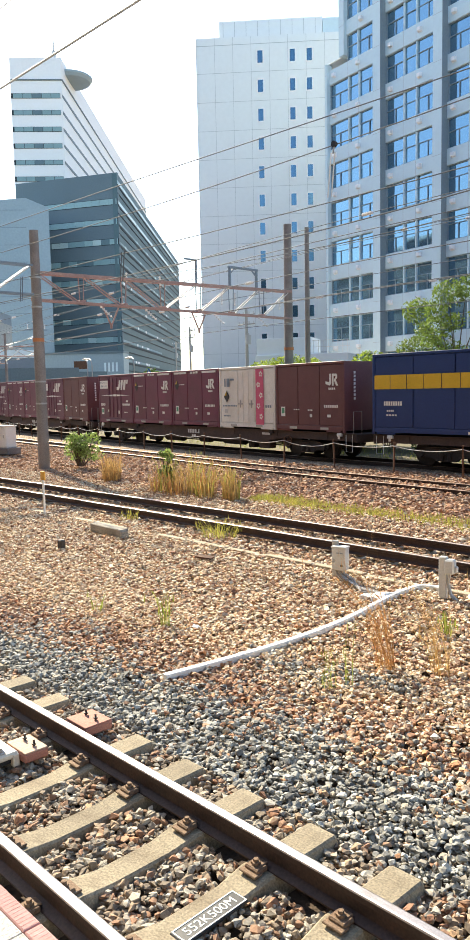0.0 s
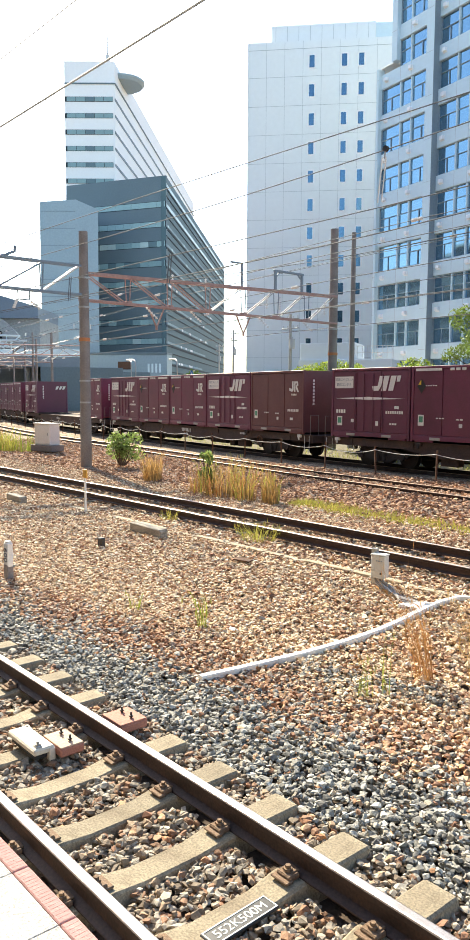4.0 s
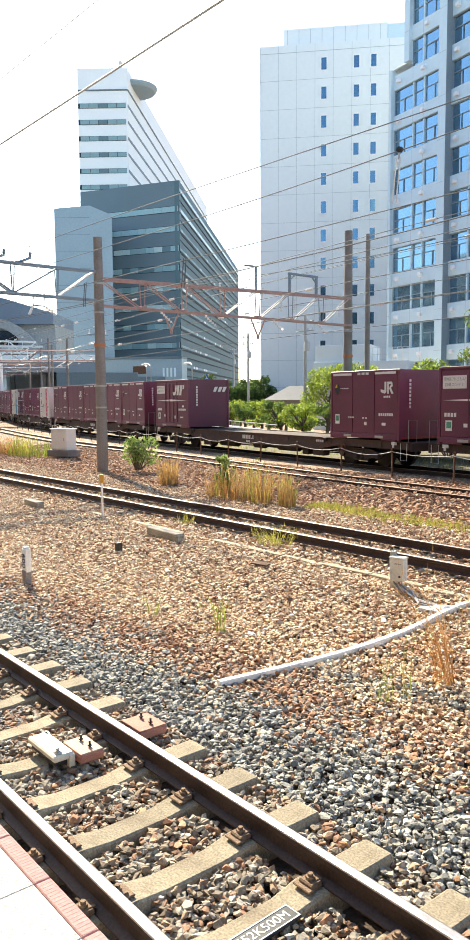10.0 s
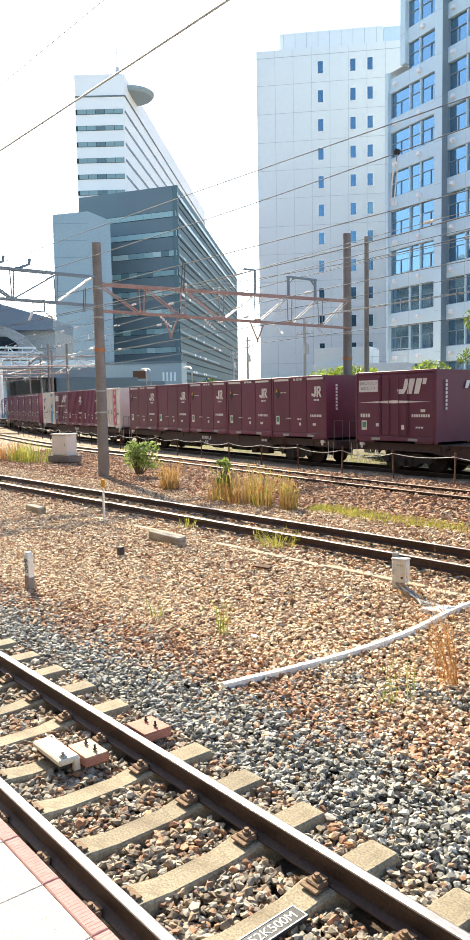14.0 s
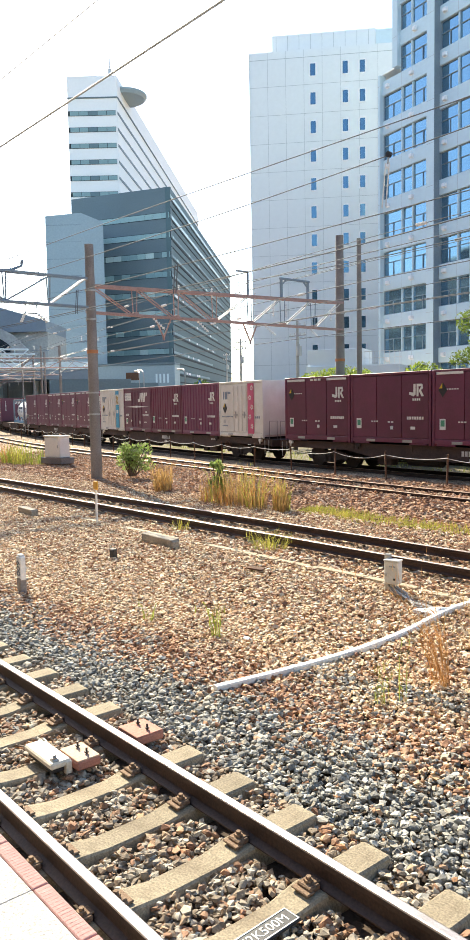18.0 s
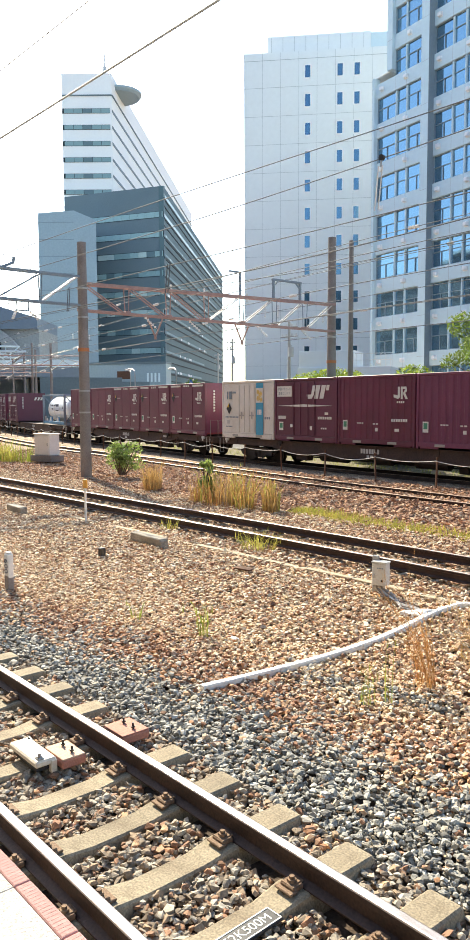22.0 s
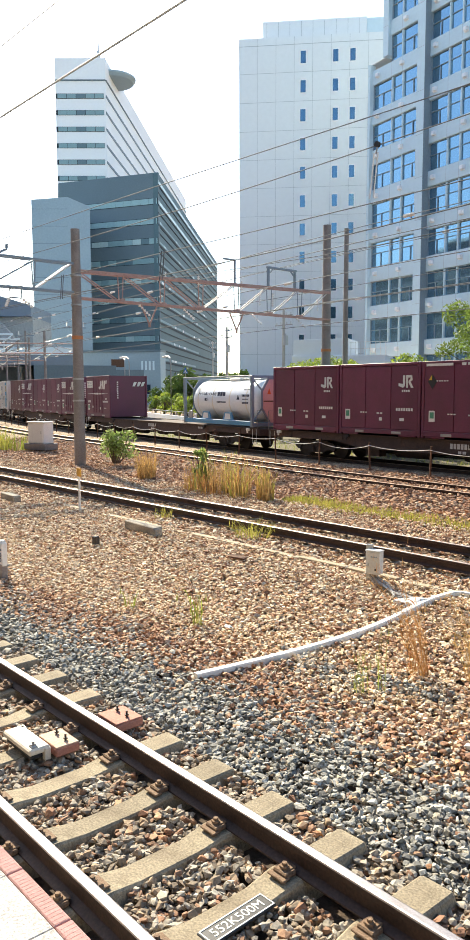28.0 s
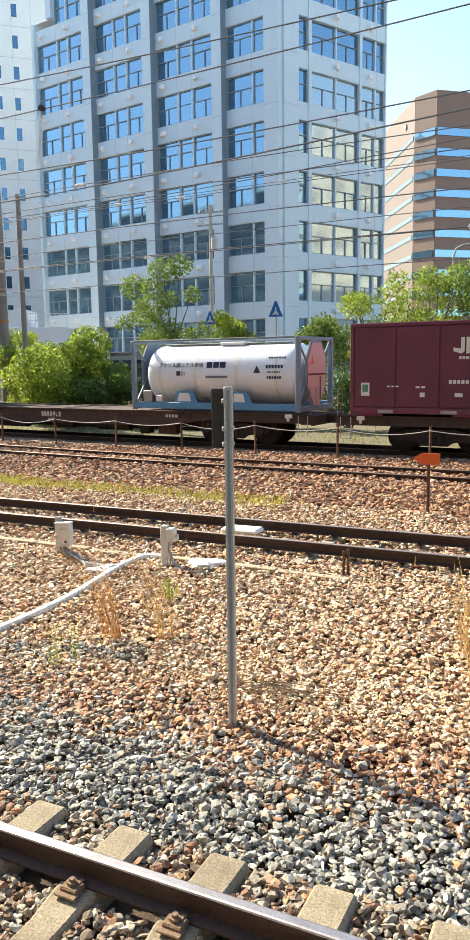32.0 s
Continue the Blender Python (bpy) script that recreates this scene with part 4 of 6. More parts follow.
def plate_on_sleeper():
    t = thing("distance_plate", "dark grey distance plate with white characters on a sleeper", "sign", pose(-2.80, 2.45, -.188, 0, 0, 92))
    part("plate", Build().box(0, 0, .012, .46, .12, .02, .004), DARK, t)
    part("plate_rim", Build().box(0, .052, .023, .44, .007, .004).box(0, -.052, .023, .44, .007, .004).box(.218, 0, .023, .007, .1, .004).box(-.218, 0, .023, .007, .1, .004), WHITE, t)
    part("lettering", text_mesh("552K500M", .082, .002), None, t, m=pose(0, -.002, .022)).data.materials.append(WHITE)


def beacon():
    t = thing("track_beacon", "cream track beacon plate between the rails", "track device", pose(-5.27, 2.47, -.15))
    part("housing", Build().box(0, 0, .06, .46, .17, .05, .012), CREAM, t)
    part("base_plate", Build().box(0, 0, .015, .4, .13, .04, .006), DARK, t)
    part("end_bracket", Build().box(.215, .06, .02, .05, .05, .1, .006), CREAM, t)
    part("end_bracket", Build().box(-.2, .07, .05, .06, .04, .07, .006), CREAM, t)
    part("clamp", Build().box(.18, -.03, .09, .06, .05, .02, .006).rod((.18, -.03, .09), (.18, -.03, .13), .014, n=6).rod((.18, -.03, .1), (.18, -.03, .112), .024, n=6), STEEL, t)
    for y, nm in ((2.66, "inner"), (3.24, "outer")):
        r = thing("red_brown_junction_cover", "faded red-brown cable cover with two bolts", "track device", pose(-5.11 if nm == "inner" else -5.16, y, -.16))
        part("cover", Build().box(0, 0, .045, .3, .2 if nm == "inner" else .26, .07, .012), RED_BOX, r)
        part("lid", Build().box(0, 0, .083, .29, .19 if nm == "inner" else .25, .012, .004), TAN_LID if nm == "inner" else RED_BOX, r)
        for x in (-.07, .07):
            part("bolt", Build().rod((x, .02, .085), (x, .02, .14), .009, n=6).rod((x, .02, .1), (x, .02, .112), .018, n=6), DARK, r)


def km_post():
    t = thing("distance_post", "white distance post with upright dark numerals", "post", pose(-10.7, 4.73, -.2))
    part("base", Build().box(0, 0, .1, .13, .1, .24, .01), POLE, t)
    part("post", Build().box(0, 0, .36, .14, .09, .36, .012).box(0, 0, .55, .10, .07, .04, .01), WHITE, t)
    part("lettering", text_mesh("600", .15, .002), None, t, m=pose(0, -.048, .36, 90, 90, 0)).data.materials.append(TFRAME_DARK)


def marker_post():
    t = thing("marker_post", "thin white post with an orange-yellow block on top", "post", pose(-15.7, 8.86, -.2))
    part("post", Build().box(0, 0, .4, .045, .045, .8, .005), WHITE, t)
    part("head", Build().box(0, 0, .9, .16, .05, .2, .01), YELLOW, t)


def concrete_block(x, y, l, a):
    t = thing("concrete_block", "old concrete block lying on the gravel", "block", pose(x, y, -.2, 0, 0, a))
    part("block", Build().box(0, 0, .08, l, .2, .17, .015), OLD_CONC, t)
    part("broken_end", Build().box(l * .5, -.02, .07, .08, .17, .15, .02), OLD_CONC, t)


def junction_box(x, y):
    t = thing("junction_box", "pale grey cable box on a short post", "junction box", pose(x, y, -.2, 0, 0, 14))
    part("post", Build().box(-.08, .03, .27, .09, .06, .56, .006), STEEL, t)
    bx = part("box", Build().box(.03, -.04, .31, .22, .14, .33, .012), GREYBOX, t)
    part("lid_rim", Build().box(.03, -.04, .482, .235, .155, .02, .005), GREYBOX, bx)
    part("knob", Build().box(.08, -.115, .22, .03, .02, .03, .004), DARK, bx)
    part("knob", Build().box(-.05, -.115, .28, .04, .02, .05, .004), STEEL, bx)
    bars(bx, .05, .4, .1, .018, 4, -.112, TGREY)
    for i in range(4):
        part("cable", Build().line([(-.04 + .035 * i, -.03, .16), (-.02 + .04 * i, -.06, .1), (.1 + .06 * i, -.14, .05), (.42 + .06 * i, -.34 - .1 * i, .03), (.95, -.62 - .02 * i, .03)], .016, 6), STEEL if i % 2 else POLE, t)


def post_box(x, y):
    t = thing("cable_post", "grey square post with a small switch box", "post", pose(x, y, -.2, 0, 0, 10))
    part("post", Build().box(0, 0, .27, .1, .09, .56, .01), GREYBOX, t)
    part("switch_box", Build().box(.1, -.02, .43, .13, .12, .19, .02).box(.18, -.02, .4, .04, .06, .08, .01), GREYBOX, t)
    part("cable", Build().line([(.1, 0, .42), (.07, -.02, .2), (.12, -.04, .06), (.22, -.08, .0)], .022, 6), STEEL, t)


def grey_pole():
    t = thing("signal_post", "galvanised square post carrying a black sign seen from behind", "post", pose(-2.357, 4.93, -.25, 0, 0, 20))
    part("post", Build().box(0, 0, 1.3, .062, .062, 2.6, .006), STEEL, t)
    part("groove", Build().box(0, -.0335, 1.3, .02, .004, 2.55), TGREY, t)
    part("sign_board", Build().box(-.05, .06, 2.37, .16, .03, .43, .004), DARK, t, "black sheet seen from behind")
    for z in (2.5, 2.3, 2.19):
        part("bracket", Build().box(-.005, .01, z, .085, .085, .035, .006), STEEL, t)


def arrow_sign():
    t = thing("arrow_sign", "orange-red arrow board on a thin brown stake", "sign", pose(-2.7, 13.6, -.2))
    part("stake", Build().box(0, 0, .45, .05, .05, .9, .006), RUST, t)
    part("board", Build().slab([(-.28, .98), (-.12, .88), (.2, .88), (.2, 1.08), (-.12, 1.08)], -.04, -.015), ORANGE, t)


def cabinet():
    t = thing("relay_cabinet", "white trackside cabinet on a dark plinth", "cabinet", pose(-32.9, 16.6, -.1, 0, 0, 12))
    part("plinth", Build().box(0, 0, .12, 1.5, .8, .3, .02), POLE, t)
    b = part("body", Build().box(0, 0, .75, 1.12, .6, .98, .03), WHITE, t)
    part("door", Build().box(0, -.305, .75, 1.0, .02, .86, .005), WHITE, b)
    part("handle", Build().box(.42, -.325, .78, .03, .03, .14, .004), STEEL, b)
    part("roof", Build().box(0, 0, 1.26, 1.2, .68, .05, .01), WHITE, t)


def conduit():
    ys = [4.4, 5.05, 5.6, 6.35, 7.25, 7.9, 8.5, 8.9]
    xs = [-5.64, -5.55, -5.49, -5.46, -5.53, -5.65, -5.73, -5.72]
    fn = spline(ys, xs)
    pts = [(fn(4.4 + 4.5 * i / 40), 4.4 + 4.5 * i / 40, -.15) for i in range(41)]
    pts += [(-5.64, 8.98, -.15), (-5.5, 9.01, -.15), (-5.3, 8.98, -.15)]
    t = thing("cable_conduit", "white plastic cable conduit snaking over the gravel", "conduit")
    part("pipe", Build().sweep([(-.04, -.06), (.04, -.06), (.04, -.012), (.033, 0), (-.033, 0), (-.04, -.012)], pts), WHITE, t)
    for i in (8, 19, 29, 36):
        p, q = Vector(pts[i]), Vector(pts[i + 1])
        part("joint_band", Build().sweep([(-.044, -.06), (.044, -.06), (.044, -.008), (.036, .004), (-.036, .004), (-.044, -.008)], [p, p + (q - p).normalized() * .06]), WHITE, t)
    for m, sz in ((pose(-5.82, 8.12, -.185, 0, 0, 60), (.5, .26, .05)), (pose(-4.72, 8.95, -.185, 0, 0, 15), (.62, .34, .05))):
        mo = thing("mortar_patch", "white mortar patch on the gravel", "patch", m)
        b = Build()
        n, ri = 14, (0, .55, .85, 1)
        for j, r in enumerate(ri):
            for k in range(n):
                a = 2 * math.pi * k / n
                u = r * (1 + .25 * math.sin(3 * a + sz[0]) + .12 * random.uniform(-1, 1) * (r > 0))
                b.v.append((u * sz[0] * .5 * math.cos(a), u * sz[1] * .5 * math.sin(a), (.045, .05, .03, -.06)[j] + random.uniform(-.008, .008) * (r > 0)))
        for j in range(3):
            for k in range(n):
                b.f.append((j * n + k, (j + 1) * n + k, (j + 1) * n + (k + 1) % n, j * n + (k + 1) % n))
                b.m.append(0)
        part("mortar", b, WHITE, mo)
    tr = thing("cable_trough", "tan concrete cable trough lids in the gravel", "cable trough")
    lid = Build().box(0, 0, 0, .975, .13, .06, .008).mesh("lid", TROUGH)
    for i in range(14):
        x = -16.2 + i
        part("lid", lid, None, tr, m=pose(x, 9.03, -.2 - .02 * (i % 3 == 1) - .015 * (i < 7), random.uniform(-2, 2), 0, random.uniform(-1.5, 1.5)))


plate_on_sleeper(), beacon(), km_post(), marker_post()
concrete_block(-12.45, 8.42, 1.15, -4), concrete_block(-18.4, 8.4, .9, -4)
box = thing("small_black_block", "small dark block on the gravel", "block", pose(-11.85, 7.0, -.2))
part("block", Build().box(0, 0, .09, .12, .1, .18, .015), DARK, box)
junction_box(-6.86, 8.62), post_box(-5.22, 8.72), grey_pole(), arrow_sign(), cabinet(), conduit()
stub = thing("rail_stub_post", "short rusty twin post beside the rail", "post", pose(-2.84, 9.25, -.2))
part("stake", Build().box(-.03, 0, .13, .03, .03, .34, .005), RUST, stub), part("stake", Build().box(.03, 0, .15, .035, .03, .36, .005), RUST, stub)
cover = thing("white_track_cover", "white cover plate between the rails", "track device", pose(-5.0, 10.7, -.15, 0, 0, 3))
part("plate", Build().box(0, 0, .05, .62, .34, .08, .03), WHITE, cover)


def chain_fence():
    """Iron posts with a sagging rope along the goods track."""
    mesh_p = Build().box(0, 0, .42, .05, .05, .9, .006).rod((0, 0, .86), (0, 0, .91), .035, n=8).mesh("post", RUST)
    s_list = [-45.0 + 2.45 * i for i in range(27)]
    f = thing("rope_fence", "rusty posts joined by a sagging pale rope", "fence")
    prev = None
    for s in s_list:
        x, y, a = on_track(s, -1.25)
        part("post", mesh_p, None, f, m=pose(x, y, -.03, random.uniform(-2, 2), random.uniform(-2, 2), random.uniform(0, 90)))
        if prev:
            sag = random.uniform(.06, .16)
            pts = [(prev[0] + (x - prev[0]) * k / 10, prev[1] + (y - prev[1]) * k / 10 - .03, .76 - sag * 4 * (k / 10) * (1 - k / 10)) for k in range(11)]
            part("rope", Build().line(pts, .0105), GREYBOX, f)
        prev = (x, y)


chain_fence()

# ---- overhead line ----


def concrete_pole(x, y, h, r=.17, bands=True, label="tall weathered concrete catenary pole"):
    t = thing("catenary_pole", label, "pole", pose(x, y, -.2))
    b = Build()
    n = 12
    part("shaft", b.rod((0, 0, 0), (0, 0, h + .2), r * 1.12, r * .85, 20), POLE, t, smooth=False)
    if bands:
        part("orange_band", Build().rod((0, 0, 4.68), (0, 0, 4.81), r * 1.04 + .012, n=20), BAND, t)
        for z in (5.9, 6.95, 3.2, 2.4):
            part("band", Build().rod((0, 0, z), (0, 0, z + .06), r * 1.02 + .014, n=20), STEEL, t)
    return t


def truss(x, y0, y1, top, bot, panels, turn, rise=0.0):
    """A flat truss across the tracks: paired diagonals fall up to panel number turn and climb after it."""
    g = thing("portal_gantry", "rusty pink steel truss gantry across the tracks", "gantry", pose(0, 0, 0))
    d = (y1 - y0) / panels

    def at(k, up):
        y = y0 + d * k
        return y, (top + rise * abs(y - y0)) if up else bot

    for up in (True, False):
        for dx in (-.13, .13):
            (ya, za), (yb, zb) = at(0, up), at(panels, up)
            h = .055 if up else .04
            part("chord", Build().sweep([(-.03, -h), (.03, -h), (.03, h), (-.03, h)], [(x + dx, ya, za), (x + dx, yb, zb)]), GANTRY, g)
    for k in range(panels):
        fall = k < turn
        (ya, za), (yb, zb) = at(k + .04, fall), at(k + .94, not fall)
        for dx in (-.1, .1):
            part("brace", Build().rod((x + dx, ya, za), (x + dx, yb, zb), .025, n=6), GANTRY if fall else STEEL, g)
        if k:
            (yc, zc), (ye, ze) = at(k, True), at(k, False)
            part("upright", Build().rod((x - .1, yc - .06, zc), (x - .1, ye - .01, ze), .022, n=6).rod((x + .1, yc + .06, zc), (x + .1, ye + .01, ze), .022, n=6), GANTRY if k < turn + 1 else TGREY, g)
        yp, zp = at(k, False)
        part("gusset", Build().box(x, yp, zp + .04, .3, .2, .14, .01), GANTRY, g)
    return g


def insulator(g, p, q, n=5):
    """A ribbed insulator turned about its axis, in one piece."""
    p, q = Vector(p), Vector(q)
    d = (q - p).normalized()
    u = d.orthogonal().normalized()
    w = d.cross(u)
    b = Build()
    prof = [(0, .0), (0, .02)]
    for i in range(n):
        a = (i + .2) / n
        prof += [(a, .02), (a + .1 / n, .055), (a + .35 / n, .055), (a + .5 / n, .02)]
    prof += [(1, .02), (1, 0)]
    k = 8
    for t, r in prof:
        c = p + (q - p) * t
        b.v += [tuple(c + (u * math.cos(2 * math.pi * e / k) + w * math.sin(2 * math.pi * e / k)) * r) for e in range(k)]
    for i in range(len(prof) - 1):
        for e in range(k):
            b.f.append((i * k + e, i * k + (e + 1) % k, (i + 1) * k + (e + 1) % k, (i + 1) * k + e))
            b.m.append(0)
    part("insulator", b, CERAMIC, g, "pale ribbed insulator")


concrete_pole(-25.4, 14.4, 8.45, .19)
concrete_pole(-25.6, 28.2, 10.5, .22)
concrete_pole(-25.8, 29.85, 10.6, .13, False, "slender dark catenary pole")
gan = truss(-25.5, 14.4, 28.2, 6.97, 6.0, 7, 3, .023)
for y in (17.7, 22.3):
    b = Build()
    b.rod((-25.6, y - .32, 5.98), (-25.5, y, 5.2), .035, n=6).rod((-25.4, y + .32, 5.98), (-25.5, y, 5.2), .035, n=6).rod((-25.5, y, 5.3), (-25.5, y, 5.1), .05, n=6)
    part("drop_bracket", b, GANTRY, gan)
b = Build()
for y in (24.2, 25.9):
    b.box(-25.5, y, 7.63, .1, .11, .9, .01)
b.box(-25.5, 25.05, 8.1, .1, 1.9, .1, .02).rod((-25.5, 24.25, 7.85), (-25.5, 24.5, 8.08), .04, n=6).rod((-25.5, 25.85, 7.85), (-25.5, 25.6, 8.08), .04, n=6)
part("top_frame", b, TGREY, gan, "grey steel frame on the gantry")
b = Build().box(-25.5, 22.2, 7.7, .08, .08, 1.0, .01).box(-25.5, 21.9, 8.2, .08, .7, .07, .01)
part("top_bracket", b, TGREY, gan)
for y in (18.5, 20.2, 22.6):
    insulator(gan, (-25.5, y, 6.95), (-25.5, y, 7.35))
for y in (17.2, 19.4, 23.2, 26.0):
    insulator(gan, (-25.5, y, 5.95), (-25.2, y + .35, 5.5))
for y in (23.55, 24.35, 27.3):
    insulator(gan, (-25.35, y, 6.95), (-25.35, y, 6.35), 6)

# the same portal goes on over the middle track to a pole between the tracks
concrete_pole(-25.45, 6.5, 8.3, .19)
wing = thing("portal_gantry", "grey steel truss gantry with hooked brackets over the siding", "gantry")
for z in (7.2, 6.17):
    for dx in (-.12, .12):
        part("chord", Build().box(-25.45 + dx, 10.45, z, .05, 7.7, .08, .006), TGREY, wing)
for ya, za, yb, zb in ((14.2, 7.2, 12.78, 6.2), (11.1, 6.2, 12.7, 7.15), (11.05, 6.2, 9.5, 7.15), (8.2, 6.2, 9.45, 7.15), (8.15, 6.2, 6.7, 7.15)):
    part("brace", Build().rod((-25.55, ya, za), (-25.55, yb, zb), .035, n=6).rod((-25.35, ya, za), (-25.35, yb, zb), .035, n=6), CERAMIC if ya > 14 else TGREY, wing)
for y in (12.74, 11.1, 9.48, 8.18):
    part("upright", Build().rod((-25.5, y - .05, 7.2), (-25.5, y, 6.17), .025, n=6).rod((-25.4, y + .05, 7.2), (-25.4, y, 6.17), .025, n=6), TGREY, wing)
for y in (11.75, 10.8, 9.6, 8.6):
    part("hooked_bracket", Build().line([(-25.45, y - .55, 7.22), (-25.45, y - .3, 7.3), (-25.45, y, 7.44), (-25.45, y + .03, 7.62)], .055, 7), TGREY, wing)
for y in (12.05, 9.9):
    part("hanger_frame", Build().line([(-25.45, y - .22, 6.15), (-25.45, y - .22, 5.82), (-25.45, y + .22, 5.82), (-25.45, y + .22, 6.15)], .03), TGREY, wing)
    insulator(wing, (-25.45, y - .25, 5.8), (-25.2, y - .5, 5.45), 4)
    insulator(wing, (-25.45, y + .25, 5.8), (-25.2, y + .5, 5.5), 4)

part("bracket_arm", Build().rod((-25.45, 6.4, 4.7), (-25.45, 2.5, 5.0), .03, n=6).rod((-25.45, 6.4, 5.9), (-25.45, 2.5, 5.04), .025, n=6).line([(-25.45, 3.6, 4.93), (-25.45, 3.2, 4.62), (-25.45, 2.5, 4.54)], .02), STEEL, wing)

# farther portals along the curve
for k, (s, h) in enumerate(((-48, 8.4), (-66, 8.6), (-78, 8.6), (-90, 8.8), (-108, 9.0))):
    x0, y0, _ = on_track(s - 26 + 26, -6.5)
    x1, y1, _ = on_track(s, 7.5)
    concrete_pole(x0, y0, h - .4, .16, False, "distant concrete catenary pole")
    concrete_pole(x1, y1, h + 1.0, .16, False, "distant concrete catenary pole")
    g = thing("portal_gantry", "distant steel portal gantry", "gantry")
    for zz in (6.0, 6.9):
        part("chord", Build().rod((x0, y0, zz), (x1, y1, zz + .2), .05, n=6), GANTRY, g)
    for i in range(9):
        a, c = i / 9, (i + 1) / 9
        za, zc = (6.9, 6.0) if i % 2 else (6.0, 6.9)
        part("brace", Build().rod((x0 + (x1 - x0) * a, y0 + (y1 - y0) * a, za + .1), (x0 + (x1 - x0) * c, y0 + (y1 - y0) * c, zc + .1), .03, n=6), STEEL if i % 3 else GANTRY, g)
    for i in (2, 4, 6):
        px, py = x0 + (x1 - x0) * i / 8, y0 + (y1 - y0) * i / 8
        insulator(g, (px, py, 5.9), (px + .2, py, 5.4))


def catenary_mast(s, side, h, arm, seed):
    """A slim mast with a registration arm, stay and insulators, along the goods track."""
    rg = random.Random(seed)
    x, y, a = on_track(s, side)
    t = thing("catenary_mast", "slim distant catenary mast with arms and white insulators", "pole", pose(x, y, -.1, 0, 0, math.degrees(a)))
    part("shaft", Build().rod((0, 0, 0), (0, 0, h), .13, .1, 10), CLAD if seed % 2 else POLE, t)
    d = -1 if side > 0 else 1
    part("arm", Build().rod((0, 0, 6.0), (.1, d * arm, 6.6), .035, n=6).rod((0, 0, 7.3), (.1, d * arm, 6.6), .025, n=6).line([(.1, d * arm * .55, 6.3), (.1, d * arm * .8, 5.7), (.1, d * arm, 5.35)], .03), STEEL, t)
    for zz in (6.0, 7.3):
        insulator(t, (0, d * .25, zz + .05), (.03, d * .75, zz + (.2 if zz < 7 else -.12)), 5)
    part("cross_arm", Build().box(0, 0, h - .5, .08, 1.8, .08, .01), TGREY, t)
    for k in (-.7, .7):
        insulator(t, (0, k, h - .45), (0, k, h - .05), 4)
    if rg.random() < .6:
        part("box", Build().box(.2, 0, 3.4, .3, .3, .6, .03), WHITE, t)


for i, (s, side, h, arm) in enumerate(((-38, 4.2, 8.4, 2.6), (-55, -4.6, 8.2, 3.0), (-60, 4.4, 9.2, 2.8), (-72, -9.0, 8.8, 3.0), (-76, 4.4, 9.0, 2.8), (-84, -5.0, 8.4, 3.0), (-98, 4.4, 9.4, 2.8), (-104, -6, 9.0, 3.2), (-104, -14, 9.0, 3.2))):
    catenary_mast(s, side, h, arm, i)


def wire(label, pts, r=.012, mat=None, seed=0):
    t = thing("overhead_wire", label, "overhead wire")
    part("strand", Build().line(pts, r), mat or WIRE, t)
    if seed:
        rg = random.Random(seed)
        for i in range(6):
            k = rg.randrange(int(len(pts) * .1), int(len(pts) * .75))
            p, q = Vector(pts[k]), Vector(pts[k + 1])
            d = (q - p).normalized()
            insulator(t, p, p + d * rg.uniform(.3, .55), rg.choice((3, 5, 6)))
    return t


def sagged(x0, x1, y, z0, z1, sag=0.0, n=24):
    return [(x0 + (x1 - x0) * i / n, y(x0 + (x1 - x0) * i / n) if callable(y) else y, z0 + (z1 - z0) * i / n - sag * 4 * (i / n) * (1 - i / n)) for i in range(n + 1)]


wire("contact wire over the platform track", sagged(-70, 20, NEAR_Y + .04, 4.52, 4.52), .0065, PALE_WIRE)
wire("carrier wire over the platform track", sagged(-70, 20, NEAR_Y + .04, 5.02, 5.0, .02), .003, PALE_WIRE)
MID_WIRES = (([-75, -30, -12, -6.7, -1.7, 15], [7.6, 7.28, 7.19, 7.12, 7.13, 7.2], .010), ([-75, -35, -20, -12, -6.7, -1.7, 15], [7.4, 6.72, 6.55, 6.57, 6.69, 6.89, 7.75], .010),
             ([-75, -30, -12, -6.6, -1.7, 15], [5.9, 5.72, 5.71, 5.74, 5.87, 6.5], .010), ([-75, -30, -12, -9.4, -6.6, -1.65, 15], [5.3, 5.2, 5.23, 5.27, 5.37, 5.66, 6.9], .012),
             ([-75, -30, -12, -9.4, -6.6, -1.6, 15], [5.15, 5.1, 5.05, 5.0, 5.05, 5.31, 6.2], .007))
for xs, zs, r in MID_WIRES:
    fz = spline(xs, zs)
    wire("overhead wire above the middle track", [(x, MID_Y, fz(x)) for x in np.linspace(-74, 14, 60)], r)
for z, dy, r in ((5.3, 0, .013), (6.1, 0, .013), (6.75, -.6, .012), (7.6, .9, .012)):
    wire("overhead wire above the curving track", sagged(-95, 40, lambda x, d=dy: third(max(x, -100)) + d, z, z, 0, 60), r, None, int(z * 100))
for z, dy, r in ((5.2, 1.225, .013), (6.0, 1.225, .013), (6.7, 2.2, .012), (8.3, 3.5, .012), (9.2, 6.8, .012)):
    wire("overhead wire above the goods track", sagged(-140, 40, lambda x, d=dy: front(x) + d, z, z, 0, 70), r, None, int(z * 100))
hang = thing("wire_hanger", "pale insulator hanger between two overhead wires", "insulator")
for dx in (0, -.08):
    part("link", Build().rod((-8.41 + dx, 10.5, 6.52), (-8.49 + dx, 10.5, 5.8), .011, n=6), CERAMIC, hang)
part("pulley", Build().rod((-8.44, 10.49, 6.655), (-8.44, 10.51, 6.655), .05, n=12).rod((-8.44, 10.53, 6.655), (-8.44, 10.55, 6.655), .05, n=12), DARK, hang)
